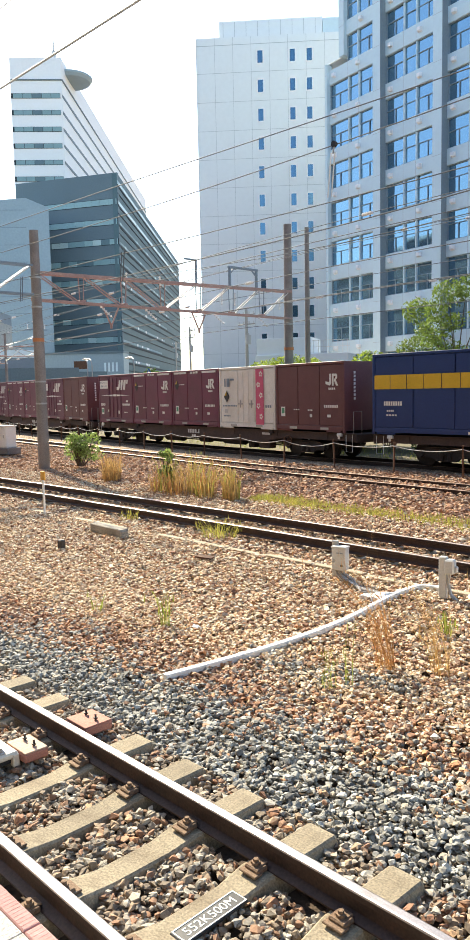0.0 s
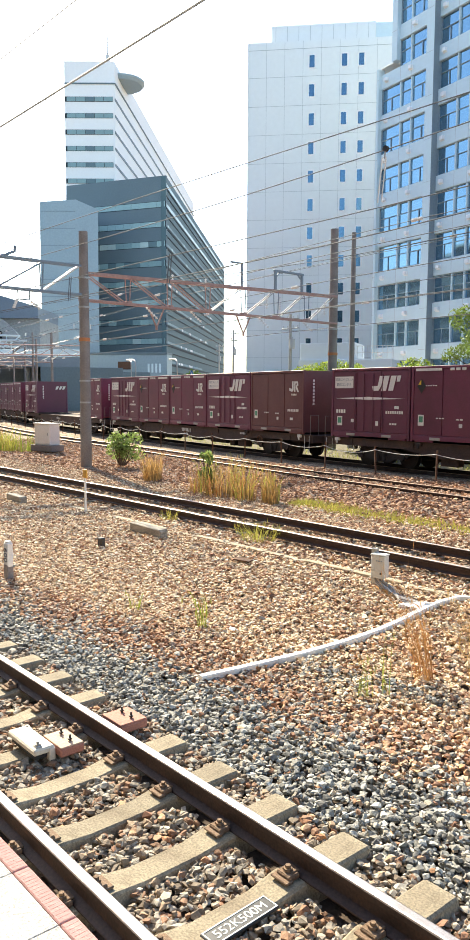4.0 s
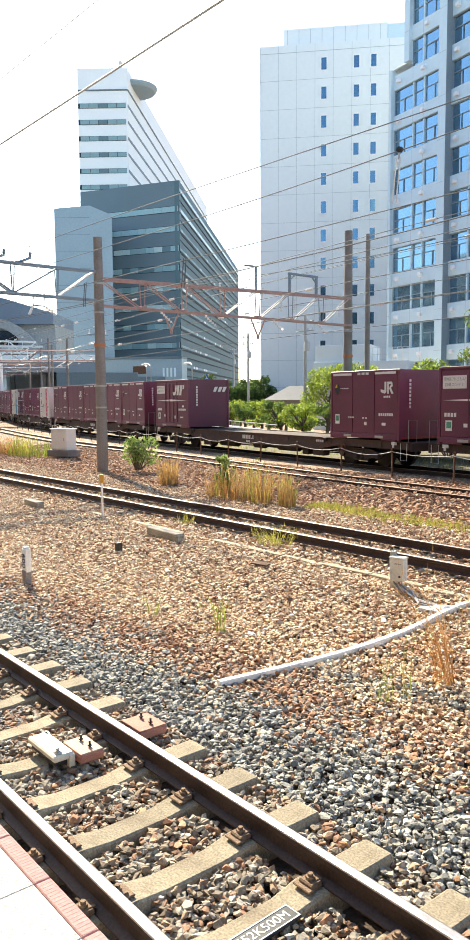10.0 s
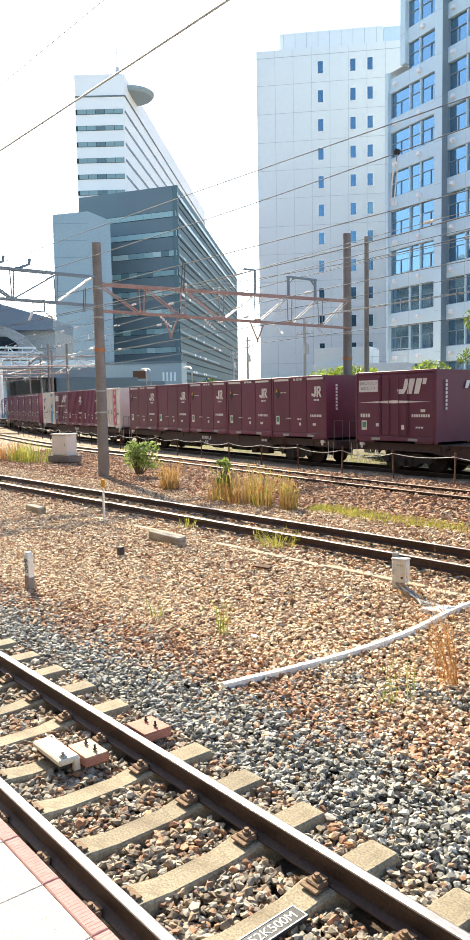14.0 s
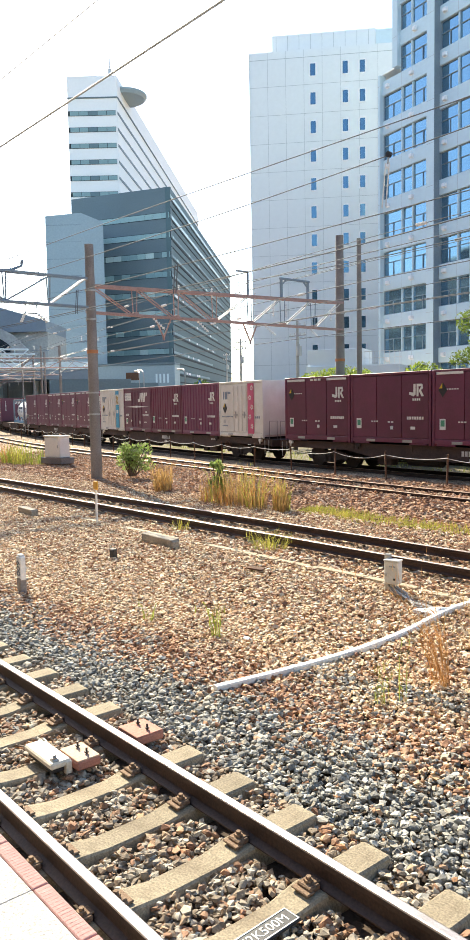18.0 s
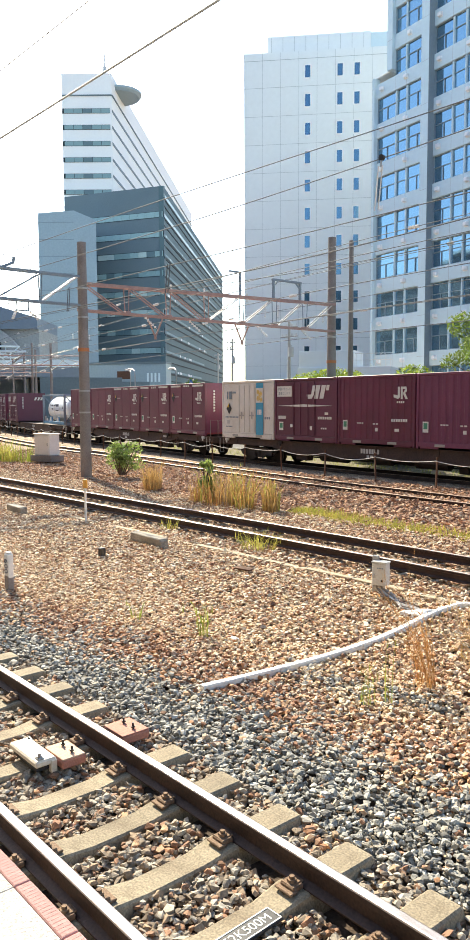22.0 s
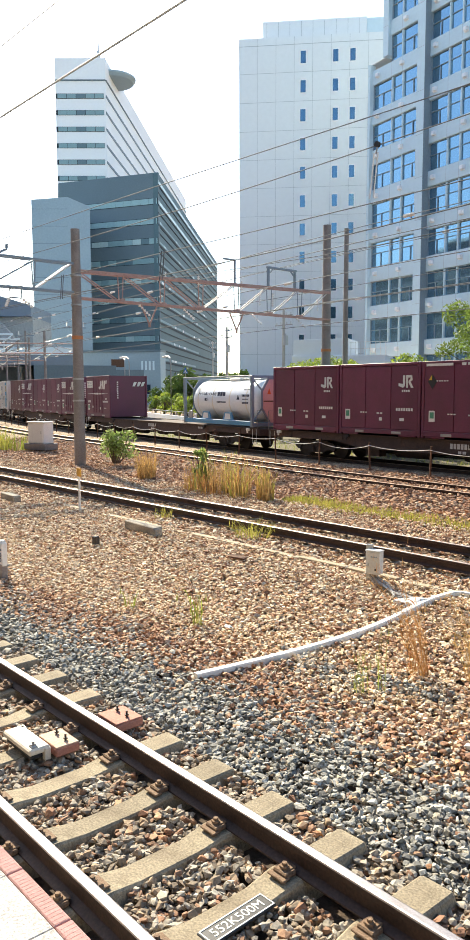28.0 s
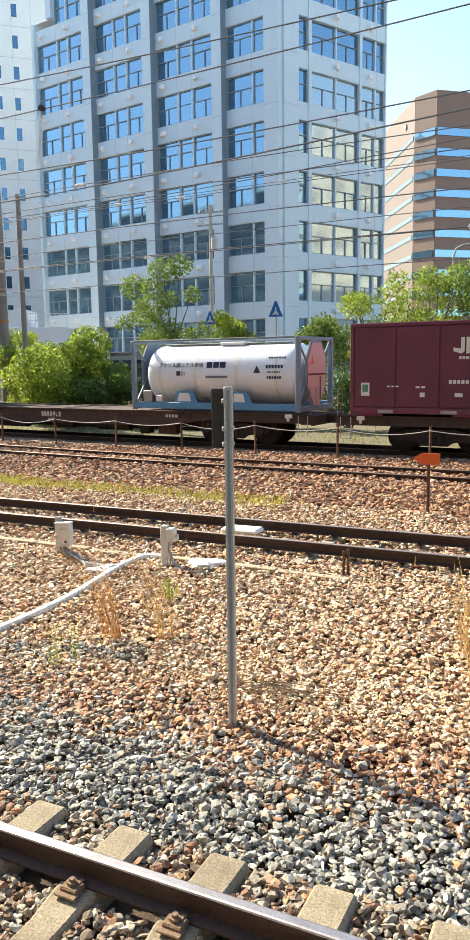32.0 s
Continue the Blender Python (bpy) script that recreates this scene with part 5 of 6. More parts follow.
part("yoke", Build().rod((-8.44, 10.52, 6.65), (-8.45, 10.5, 6.5), .016, n=6), STEEL, hang)
for x in (-19.3, -14.6):
    h2 = thing("wire_hanger", "thin wire hanger between overhead wires", "insulator")
    for dx in (0, .1):
        part("link", Build().rod((x + dx, 10.5, 5.75), (x - .1 + dx, 10.5, 5.1), .012, n=6), WIRE, h2)

# ---- buildings ----



def face_pose(ax, ay, bx, by):
    """A frame whose x runs from a to b along a wall, and whose -y looks out to the tracks."""
    return pose(ax, ay, 0, 0, 0, math.degrees(math.atan2(by - ay, bx - ax)))


def ring(w, h, t, d):
    """A rectangular frame of bar width t and depth d standing on z = 0, in one piece."""
    b = Build()
    o = [(-w / 2, 0), (w / 2, 0), (w / 2, h), (-w / 2, h)]
    n = [(-w / 2 + t, t), (w / 2 - t, t), (w / 2 - t, h - t), (-w / 2 + t, h - t)]
    for y in (-d / 2, d / 2):
        b.v += [(x, y, z) for x, z in o] + [(x, y, z) for x, z in n]
    for k in range(4):
        q = (k + 1) % 4
        b.f += [(k, q, 4 + q, 4 + k), (8 + q, 8 + k, 12 + k, 12 + q), (q, k, 8 + k, 8 + q), (4 + k, 4 + q, 12 + q, 12 + k)]
        b.m += [0] * 4
    return b


def right_building():
    """Office block: grey cladding, projecting piers, recessed windows, small white vents under each bay."""
    t = thing("office_building", "pale grey office block with blue-reflecting windows", "building", group="office buildings")
    A, B, C = (-46.96, 57.27), (-21.4, 52.72), (-16.5, 62.04)
    H, P, LOW = 52.0, 3.5, 32.0
    floor0, wh, rows = 3.45, 2.24, 14
    fw, rm = face_pose(*A, *B), face_pose(*B, *C)

    def prism(poly, z0, z1):
        c = Build()
        n = len(poly)
        c.v = [(x, y, z0) for x, y in poly] + [(x, y, z1) for x, y in poly]
        c.f = [(i, (i + 1) % n, n + (i + 1) % n, n + i) for i in range(n)] + [tuple(range(n, 2 * n))]
        c.m = [0] * (n + 1)
        return c

    part("core", prism([(A[0] + .4, A[1] + 1.2), (B[0] - .6, B[1] + 1.3), (C[0] - 1.2, C[1] + .2), (C[0] - 4, C[1] + 12), (A[0] + 8, A[1] + 24)], -.2, LOW), CLAD_D, t)
    part("upper_core", prism([(A[0] + 2.6, A[1] + .85), (B[0] - .6, B[1] + 1.3), (C[0] - 1.2, C[1] + .2), (C[0] - 4, C[1] + 12), (A[0] + 10, A[1] + 24)], LOW, H - .5), CLAD_D, t)
    part("terrace_coping", Build().box(.85, 1.2, LOW + .05, 2.4, 2.2, .1, .02), WHITE, t, m=fw)
    hood = Build().box(0, -.13, 0, .4, .28, .34, .05).box(0, -.02, -.02, .48, .06, .42, .02).mesh("vent_hood", BRIGHT)

    def bay(m, x0, x1, cuts, vents, mat, y=.5, r0=0, r1=14):
        w = x1 - x0
        fr = ring(w, wh, .06, .12).mesh("window_frame", FRAME)
        mul = Build().box(0, -.02, wh / 2, .14, .2, wh - .1).mesh("mullion", CLAD)
        tra = Build().box(0, .01, wh * .56, w - .13, .08, .06).mesh("transom", FRAME)
        bar = Build().box(0, .01, wh * .28, .06, .08, wh * .56 - .1).mesh("glazing_bar", FRAME)
        ed = [0.0] + cuts + [1.0]
        pns = [Build().box(0, 0, wh * (.28 if lo else .78), (w - .06) * (ed[i + 1] - ed[i]) - .1, .03, wh * (.56 if lo else .44) - .08).mesh("pane", mat) for i in range(len(ed) - 1) for lo in (1, 0)]
        sp = Build().box(0, 0, 0, w, .5, P - wh - .01, .01)
        sp.k = 1
        for c in cuts:
            sp.box(-w / 2 + w * c, -.252, 0, .03, .01, P - wh - .04)
        sp = sp.mesh("spandrel", [CLAD, JOINT])
        for r in range(r0, r1):
            z = floor0 + P * r
            win = part("window", fr, None, t, m=m @ pose((x0 + x1) / 2, y, z))
            part("transom", tra, None, win)
            for c in cuts:
                part("mullion", mul, None, win, m=pose(-w / 2 + .03 + (w - .06) * c, 0, 0))
            for i in range(len(ed) - 1):
                if (ed[i + 1] - ed[i]) * w > 1.5:
                    part("glazing_bar", bar, None, win, m=pose(-w / 2 + w * (ed[i] + ed[i + 1]) / 2, 0, 0))
                for lo in (1, 0):
                    part("pane", pns[i * 2 + 1 - lo], None, win, m=pose(-w / 2 + .03 + (w - .06) * (ed[i] + ed[i + 1]) / 2, .05 + random.uniform(0, .02), 0, random.uniform(-.6, .6), 0, random.uniform(-.6, .6)))
            part("spandrel", sp, None, t, m=m @ pose((x0 + x1) / 2, y + .06, z + wh + (P - wh) / 2))
            for v in vents:
                part("vent_hood", hood, None, t, m=m @ pose(x0 + w * v, y - .2, z + wh + .66))

    bay(fw, .3, 6.55, [.4, .62], (.12, .62), PANE, .3, 0, 8)
    bay(fw, 2.62, 6.55, [.36], (.5,), PANE, .3, 8, 14)
    for x0, x1, cuts in ((7.45, 13.2, [.36, .6]), (14.13, 20.04, [.36, .6]), (20.95, 24.67, [.62])):
        bay(fw, x0, x1, cuts, (.12, .68) if x0 < 20 else (), PANE, .3)
    for a, b_, z0, z1 in ((0.0, .3, 0, LOW), (1.95, 2.62, LOW, H), (6.55, 7.45, 0, H), (13.2, 14.13, 0, H), (20.04, 20.95, 0, H), (24.67, 25.95, 0, H)):
        pb = Build().box((a + b_) / 2, .15, (z0 + z1) / 2, b_ - a, 1.3 if a > 3 else .7, z1 - z0, .02)
        pb.k = 1
        for r in range(rows):
            if z0 < floor0 + P * r - .45 < z1:
                pb.box((a + b_) / 2, -.502 if a > 3 else -.202, floor0 + P * r - .45, b_ - a - .04, .01, .03)
        part("pier", pb, [CLAD, JOINT], t, m=fw)
        # thin sheet on each pier's right side, painted as its shade
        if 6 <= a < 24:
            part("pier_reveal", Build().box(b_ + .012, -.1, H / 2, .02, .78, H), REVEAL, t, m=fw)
    cb = Build().box(.7, .3, H / 2, 1.38, .9, H, .02)
    cb.k = 1
    for r in range(rows):
        cb.box(.7, -.152, floor0 + P * r - .45, 1.34, .01, .03)
    part("corner_pier", cb, [CLAD, JOINT], t, m=rm)
    for x0, x1, cuts, v in ((1.4, 2.45, [], ()), (2.75, 7.61, [.52], (.5,)), (7.87, 10.4, [.62], (.3,))):
        # lower six storeys: pale reflection put into the pane colour
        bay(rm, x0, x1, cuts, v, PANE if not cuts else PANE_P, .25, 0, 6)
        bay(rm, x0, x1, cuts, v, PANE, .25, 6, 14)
    for a, b_ in ((2.45, 2.75), (7.61, 7.87), (10.38, 10.53)):
        part("pier", Build().box((a + b_) / 2, .3, H / 2, b_ - a, .6, H), CLAD, t, m=rm)
    part("ground_floor_wall", Build().box(13, .9, 1.55, 25.8, .5, 3.3), SLATE, t, "dark recessed ground floor", m=fw)
    for i in range(9):
        w = part("shop_window", Build().box(1.9 + i * 2.75, .62, 1.7, 2.3, .06, 2.2), PANE_D, t, m=fw)
        part("mullion", Build().box(1.9 + i * 2.75, .58, 1.7, .08, .06, 2.2), FRAME, w, m=pose(0, 0, 0))


def white_building():
    t = thing("white_tower", "tall white panelled building with small windows", "building")
    m = face_pose(-71.19, 62.76, -51.2, 80.96)
    L, H = 27.0, 43.85
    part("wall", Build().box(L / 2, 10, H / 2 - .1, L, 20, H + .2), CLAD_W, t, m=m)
    ph = Build().box(8.8, 8.0, H + 1.1, 12.2, 14, 2.24)
    ph.k = 1
    for i in range(9):
        ph.box(3.2 + i * 1.36, .98, H + 1.1, .04, .02, 2.0)
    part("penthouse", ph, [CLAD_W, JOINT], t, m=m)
    part("plant_screen", Build().box(17.5, 8.0, H + 1.05, 5.1, 13.6, 2.2), CLAD, t, m=m)
    b = Build()
    for i in range(13):
        b.box(L / 2, -.012, .5 + 3.28 * i, L, .03, .03)
    b.box(L / 2, -.012, H - .87, L, .03, .05)
    for i in range(13):
        b.box(i * 2.15 + .05, -.012, H / 2, .03, .03, H)
    part("panel_joints", b, JOINT, t, m=m)
    fr = Build().box(0, -.01, 0, .86, .06, 1.66)
    fr = fr.mesh("window_surround", BRIGHT)
    pn = Build().box(0, -.03, 0, .6, .05, 1.36).mesh("pane", TOWER_PANE)
    for r in range(12):
        for x in (7.55, 11.33, 13.31):
            w = part("window", fr, None, t, m=m @ pose(x, 0, 41.5 - 3.28 * r))
            part("pane", pn, None, w)


def dark_tower():
    t = thing("glass_tower", "tower with a white banded top over a dark glazed base", "building")
    # upper white part
    a, b_, c = (-181.7, 98.3), (-173.4, 107.9), (-274.5, 210.6)
    m1 = face_pose(*a, *b_)
    L1 = math.dist(a, b_)
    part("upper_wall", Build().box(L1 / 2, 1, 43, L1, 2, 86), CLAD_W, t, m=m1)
    m2 = face_pose(*b_, *c)
    L2 = math.dist(b_, c)
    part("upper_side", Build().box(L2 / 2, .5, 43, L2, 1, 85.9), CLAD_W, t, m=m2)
    z = 76.8
    while z > 44:
        w = part("strip_window", Build().box(L1 / 2 - .2, -.02, z, L1 - .5, .2, 1.2), LINE, t, m=m1)
        for i in range(5):
            part("pane", Build().box(.5 + (L1 - .9) * (i + .5) / 5, -.14, z, (L1 - .9) / 5 - .12, .06, 1.05), STRIP[1] if i != 2 else STRIP[3], w)
        part("side_strip", Build().box(L2 / 2, -.02, z, L2 - .2, .2, .62), SLATE, t, m=m2)
        z -= 4.02
    part("cornice", Build().box(L1 / 2, -.1, 80.6, L1, .3, .3), SLATE, t, m=m1)
    part("cornice", Build().box(L2 / 2, -.1, 80.6, L2, .3, .3), SLATE, t, m=m2)
    # lower dark part
    a, b_, c = (-153.8, 83.3), (-132.9, 94.8), (-210.0, 174.6)
    m3, m4 = face_pose(*a, *b_), face_pose(*b_, *c)
    L3, L4 = math.dist(a, b_), math.dist(b_, c)
    part("lower_wall", Build().box(L3 / 2, .3, 23.7, L3, .6, 47.4), SLATE, t, m=m3)
    part("lower_side", Build().box(L4 / 2, .5, 23.65, L4, 1, 47.3), TEAL, t, m=m4)
    rt = random.Random(9)
    z = 41.7
    while z > 4:
        w = part("strip_window", Build().box(L3 / 2 + 3.0, -.02, z, L3 - 6.1, .1, 1.3), LINE, t, m=m3)
        # painted reflections: all pale in the top storeys, mixed tones lower down
        for i in range(9):
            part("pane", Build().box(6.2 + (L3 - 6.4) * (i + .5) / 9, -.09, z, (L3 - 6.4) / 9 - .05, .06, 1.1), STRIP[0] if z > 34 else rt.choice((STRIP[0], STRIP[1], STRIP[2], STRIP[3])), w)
        z -= 4.0
    z = 46.0
    while z > 3:
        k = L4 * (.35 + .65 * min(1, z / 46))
        # sky sheen painted as strips, brightest on the top storeys
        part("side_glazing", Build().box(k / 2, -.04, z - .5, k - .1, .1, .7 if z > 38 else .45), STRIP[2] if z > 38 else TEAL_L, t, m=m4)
        part("side_line", Build().box(L4 / 2, -.06, z - 1.15, L4 - .1, .14, .42), LINE, t, m=m4)
        part("side_line", Build().box(L4 / 2, -.06, z - 2.7, L4 - .1, .14, .22), LINE, t, m=m4)
        # short bright pieces at random places stand for glints on the glass
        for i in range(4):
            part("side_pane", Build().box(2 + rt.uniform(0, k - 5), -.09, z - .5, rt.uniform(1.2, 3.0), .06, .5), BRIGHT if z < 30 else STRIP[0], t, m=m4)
        z -= 4.0
    # disc-shaped roof deck on the side wall, and mast
    s = Build()
    n = 48
    q = m2 @ Vector((9.5, .3, 84.2))
    prof = [(0, -.9), (5.4, -.7), (6.0, 0), (6.0, .45), (5.6, .6), (0, .6)]
    for r, z in prof:
        for k in range(n):
            s.v.append((q.x + r * math.cos(2 * math.pi * k / n), q.y + r * math.sin(2 * math.pi * k / n), q.z + z))
    for i in range(len(prof) - 1):
        for k in range(n):
            j = (k + 1) % n
            s.f.append((i * n + k, i * n + j, (i + 1) * n + j, (i + 1) * n + k))
            s.m.append(0)
    part("disc_roof", s, SLATE_L, t)
    part("mast", Build().rod((-176.0, 107.6, 86), (-176.0, 107.6, 88.2), .55, .5).rod((-176.0, 107.6, 88), (-176.0, 107.6, 93), .16, .08), JOINT, t)
    # plain panelled block in front
    k = thing("panelled_block", "plain blue-grey panelled block", "building")
    poly = [(-142.8, 71.4), (-138.2, 76.8), (-135.2, 80.0), (-150, 87), (-160, 81)]
    zt = [40.1, 40.6, 38.7, 39, 40]
    b = Build()
    n = len(poly)
    b.v = [(x, y, -.2) for x, y in poly] + [(x, y, z) for (x, y), z in zip(poly, zt)]
    b.f = [(i, (i + 1) % n, n + (i + 1) % n, n + i) for i in range(n)] + [tuple(range(n, 2 * n))]
    b.m = [0] * (n + 1)
    part("wall", b, SLATE_L, k)
    mm = face_pose(-142.8, 71.4, -138.2, 76.8)
    for i in range(12):
        part("panel_joint", Build().box(3.5, -.03, 3.3 * i + 2, 7.0, .03, .05), SLATE, k, m=mm)
    # low blue-grey annex with slit windows
    x = thing("annex_building", "low blue-grey annex with slit windows", "building")
    mx = face_pose(-137.8, 71.0, -120.2, 85.8)
    part("wall", Build().box(11.5, 2, 5.0, 23, 4, 10.4), SLATE_L, x, m=mx)
    part("roof_edge", Build().box(11.5, 1.9, 10.3, 23.2, 4.2, .4), SLATE, x, m=mx)
    for i in range(4):
        part("slit_window", Build().box(19.4 + i * .75, -.02, 7.5, .35, .1, 1.7), CLAD, x, m=mx)
    part("louvre", Build().box(14.6, -.02, 8.0, 2.6, .1, 1.5), RUST, x, m=mx)
    for i in range(4):
        part("window", Build().box(3 + i * 5.4, -.02, 3.0, 3.6, .1, 1.8), PANE_D, x, m=mx)


def brown_building():
    t = thing("brown_office", "brown stone office block with blue strip windows", "building")
    P = [(-49.5, 183.0), (-37.0, 160.8), (-32.2, 158.2), (-21.0, 168.0), (5.0, 190.0)]
    for i, (wall, wd) in enumerate(((TAN, 1.3), (BROWNST, 1.4), (BROWNST, 1.4), (BROWNST, 1.4))):
        m = face_pose(*P[i], *P[i + 1])
        L = math.dist(P[i], P[i + 1])
        part("wall", Build().box(L / 2, 5, 27, L + .05, 10, 54.2), wall, t, m=m)
        z = 46.5
        while z > 3:
            part("strip_window", Build().box(L / 2, -.05, z, L - (.3 if i else 1.2), .3 if i else .14, wd if i else .85), PANE if i else STRIP[3], t, m=m)
            z -= 3.85
    m = face_pose(*P[0], *P[1])
    part("emblem", Build().rod((19.5, -.06, 50.2), (19.5, -.3, 50.2), .6, n=16), TGREY, t, "dark grey emblem on the parapet", m=m)


def far_apartments():
    """Cream block along the street, seen in the end windows of the office building."""
    t = thing("apartment_block", "cream rendered block with dark windows along the street", "building")
    part("wall", Build().box(38, 76, 17, 14, 34, 34.4, .05), CREAMWALL, t)
    w, sl = Build().box(0, 0, 0, .16, 1.5, 1.5, .02).mesh("window", PANE_D), Build().box(0, 0, 0, .3, 1.8, .12, .01).mesh("sill", CLAD)
    for r in range(9):
        part("string_course", Build().box(30.95, 76, 2.6 + 3.5 * r, .16, 34, .22, .01), TAN, t)
        for k in range(9):
            o = part("window", w, None, t, m=pose(31.0, 61.6 + 3.6 * k, 4.9 + 3.5 * r))
            part("sill", sl, None, o, m=pose(-.1, 0, -.82))


def station_end():
    """Grey station hall and a dark road bridge where the tracks bend out of sight."""
    t = thing("station_hall", "grey station hall with arched bays far down the line", "building")
    m = face_pose(-140, 23.7, -112, 55.66)
    L = 42.5
    part("wall", Build().box(L / 2 - 8, 6, 7.1, L + 16, 12, 14.4), HALL, t, m=m)
    part("roof", Build().slab([(-16, 14.2), (L, 14.2), (L, 15.9), (L * .68, 20), (-16, 25)], -1, 12), TGREY, t, m=m)
    for i in range(9):
        part("window", Build().box(-10 + i * 5.6, -.05, 12.2, 3.4, .3, 2.2), PANE_D, t, m=m)
        part("pilaster", Build().box(-12.8 + i * 5.6, -.4, 7.0, .9, .8, 14.2, .05), CLAD, t, m=m)
        part("window", Build().box(-10 + i * 5.6, -.05, 8.4, 3.6, .3, 1.6), PANE_D, t, m=m)
        part("string_course", Build().box(-10 + i * 5.6, -.2, 10.3, 4.6, .4, .4), CLAD_W, t, m=m)
        for k in (-1, 1):
            part("roof_light", Build().box(-10 + i * 5.6 + k * 1.3, -1.05, 16.6, .9, .1, 1.6), CLAD_W, t, m=m) if i < 7 else None
    arch = [(L - 9 + 9 * math.cos(a), 2 + 13 * math.sin(a)) for a in np.linspace(math.pi * .5, 0, 14)]
    part("arched_end", Build().slab(arch + [(x - 1.0 if x > L - 8 else x, z - 1.1) for x, z in arch[::-1]], -2.2, -1.2), HALL, t, "pale arched canopy edge", m=m)
    for x in (-4, 14, 24, 35, 41):
        part("column", Build().rod((x, -2.4, -.2), (x, -2.4, 9.5 if x < 30 else 8.0), .45, n=12), CLAD_W, t, m=m)
    b = thing("road_bridge", "dark road bridge over the tracks", "bridge", kind="structure")
    m = face_pose(-128, 10, -106, 52)
    part("deck", Build().box(24, 3, 7.2, 60, 9, 1.5, .05), TGREY, b, m=m)
    part("parapet", Build().box(24, -1.5, 8.5, 60, .2, 1.1, .02), CLAD, b, m=m)
    for x in (4, 27, 40):
        part("pier", Build().box(x, 3, 3.1, 1.6, 7, 6.7, .05), CLAD, b, m=m)
    part("abutment", Build().box(54, 3, 3.1, 12, 9, 6.7, .05), SLATE, b, m=m)
    part("back_wall", Build().box(24, 30, 3.2, 90, 1, 7), SLATE, b, m=m)


def small_house(x, y, a):
    t = thing("house", "small house with a grey tiled hip roof", "house", pose(x, y, 0, 0, 0, a))
    part("wall", Build().box(0, 0, 1.1, 6, 4.6, 2.4), POLE, t)
    r = Build()
    r.hull([(-3.6, -2.8, 2.3), (3.6, -2.8, 2.3), (3.6, 2.8, 2.3), (-3.6, 2.8, 2.3), (-1.6, 0, 3.7), (1.6, 0, 3.7)], [(0, 1, 5, 4), (1, 2, 5), (2, 3, 4, 5), (3, 0, 4), (0, 1, 2, 3)], (0, 0, 2.9))
    part("roof", r, ROOF, t)
    part("window", Build().box(-1.5, -2.32, 1.3, 1.6, .08, 1.0), PANE_D, t)


def low_white_block():
    t = thing("plant_room", "low white plant building with a railed roof", "building")
    m = face_pose(-43, 43.5, -36.6, 47.0)
    part("wall", Build().box(3.6, 2, 2.6, 7.3, 4, 5.4, .03), CLAD_W, t, m=m)
    part("upper_wall", Build().box(2.2, 2, 5.9, 4.4, 3.6, 1.4, .03), CLAD_W, t, m=m)
    r = Build()
    for i in range(8):
        r.rod((4.6 + .38 * i, .1, 5.3), (4.6 + .38 * i, .1, 6.3), .02, n=5)
    r.rod((4.5, .1, 6.3), (7.4, .1, 6.3), .025, n=5), r.rod((4.5, .1, 5.8), (7.4, .1, 5.8), .02, n=5)
    part("railing", r, WHITE, t, m=m)


def footbridge(ax, ay, bx, by, z0, z1):
    """A pale lattice footbridge far down the line."""
    t = thing("footbridge", "pale steel lattice footbridge far down the line", "bridge")
    m = face_pose(ax, ay, bx, by)
    L = math.dist((ax, ay), (bx, by))
    for z in (z0, z1):
        part("chord", Build().box(L / 2, 0, z, L, .25, .22, .02), CLAD, t, m=m)
    n = int(L / 1.6)
    for i in range(n):
        a, c = L * i / n, L * (i + 1) / n
        part("brace", Build().rod((a, 0, z0 if i % 2 else z1), (c, 0, z1 if i % 2 else z0), .07, n=6), CLAD if i % 3 else POLE, t, m=m)
        part("upright", Build().rod((a, 0, z0), (a, 0, z1), .06, n=6), CLAD, t, m=m)
    for k in (.12, .5, .78):
        part("column", Build().rod((L * k, .2, -.1), (L * k, .2, z0), .28, n=10), CLAD_W, t, m=m)
    part("deck", Build().box(L / 2, .9, z0 - .12, L, 1.9, .12, .02), TGREY, t, m=m)


footbridge(-88, 13, -76.5, 36.5, 6.6, 8.1), footbridge(-99, 24, -92, 43, 8.4, 9.8)


def garden_wall():
    """Low white block wall with a rail under the hedge."""
    t = thing("garden_wall", "low white block wall with a thin railing", "wall")
    pts = [(-30 - i * 3.1, 27.6 + i * 1.25) for i in range(11)]
    for (x0, y0), (x1, y1) in zip(pts[1:], pts):
        m = face_pose(x0, y0, x1, y1)
        part("block_panel", Build().box(1.66, 0, .34, 3.28, .16, .9, .01), CLAD_W, t, m=m)
        part("railing", Build().rod((0, 0, 1.1), (3.3, 0, 1.1), .02, n=5).rod((0.05, 0, .7), (.05, 0, 1.1), .02, n=5).rod((1.7, 0, .7), (1.7, 0, 1.1), .02, n=5), STEEL, t, m=m)


garden_wall()


def street_pole(x, y, h, label="slender utility pole with cross arms"):
    t = thing("utility_pole", label, "pole", pose(x, y, 0))
    part("shaft", Build().rod((0, 0, 0), (0, 0, h), .15, .1, 12), PALE_CONC, t)
    part("transformer", Build().rod((.3, -.1, h - 2.6), (.3, -.1, h - 1.9), .2, n=14).rod((.3, -.1, h - 1.9), (.3, -.1, h - 1.75), .06, n=8), GREYBOX, t)
    for z in (h - .4, h - 1.1):
        part("cross_arm", Build().box(0, 0, z, 1.8, .08, .08, .01), STEEL, t)
        for k in (-.75, -.3, .3, .75):
            part("insulator", Build().rod((k, 0, z + .04), (k, 0, z + .22), .05, n=8), CERAMIC, t)


def street_lamp(x, y, h, a):
    t = thing("street_lamp", "curved grey street lamp", "street lamp", pose(x, y, 0, 0, 0, a))
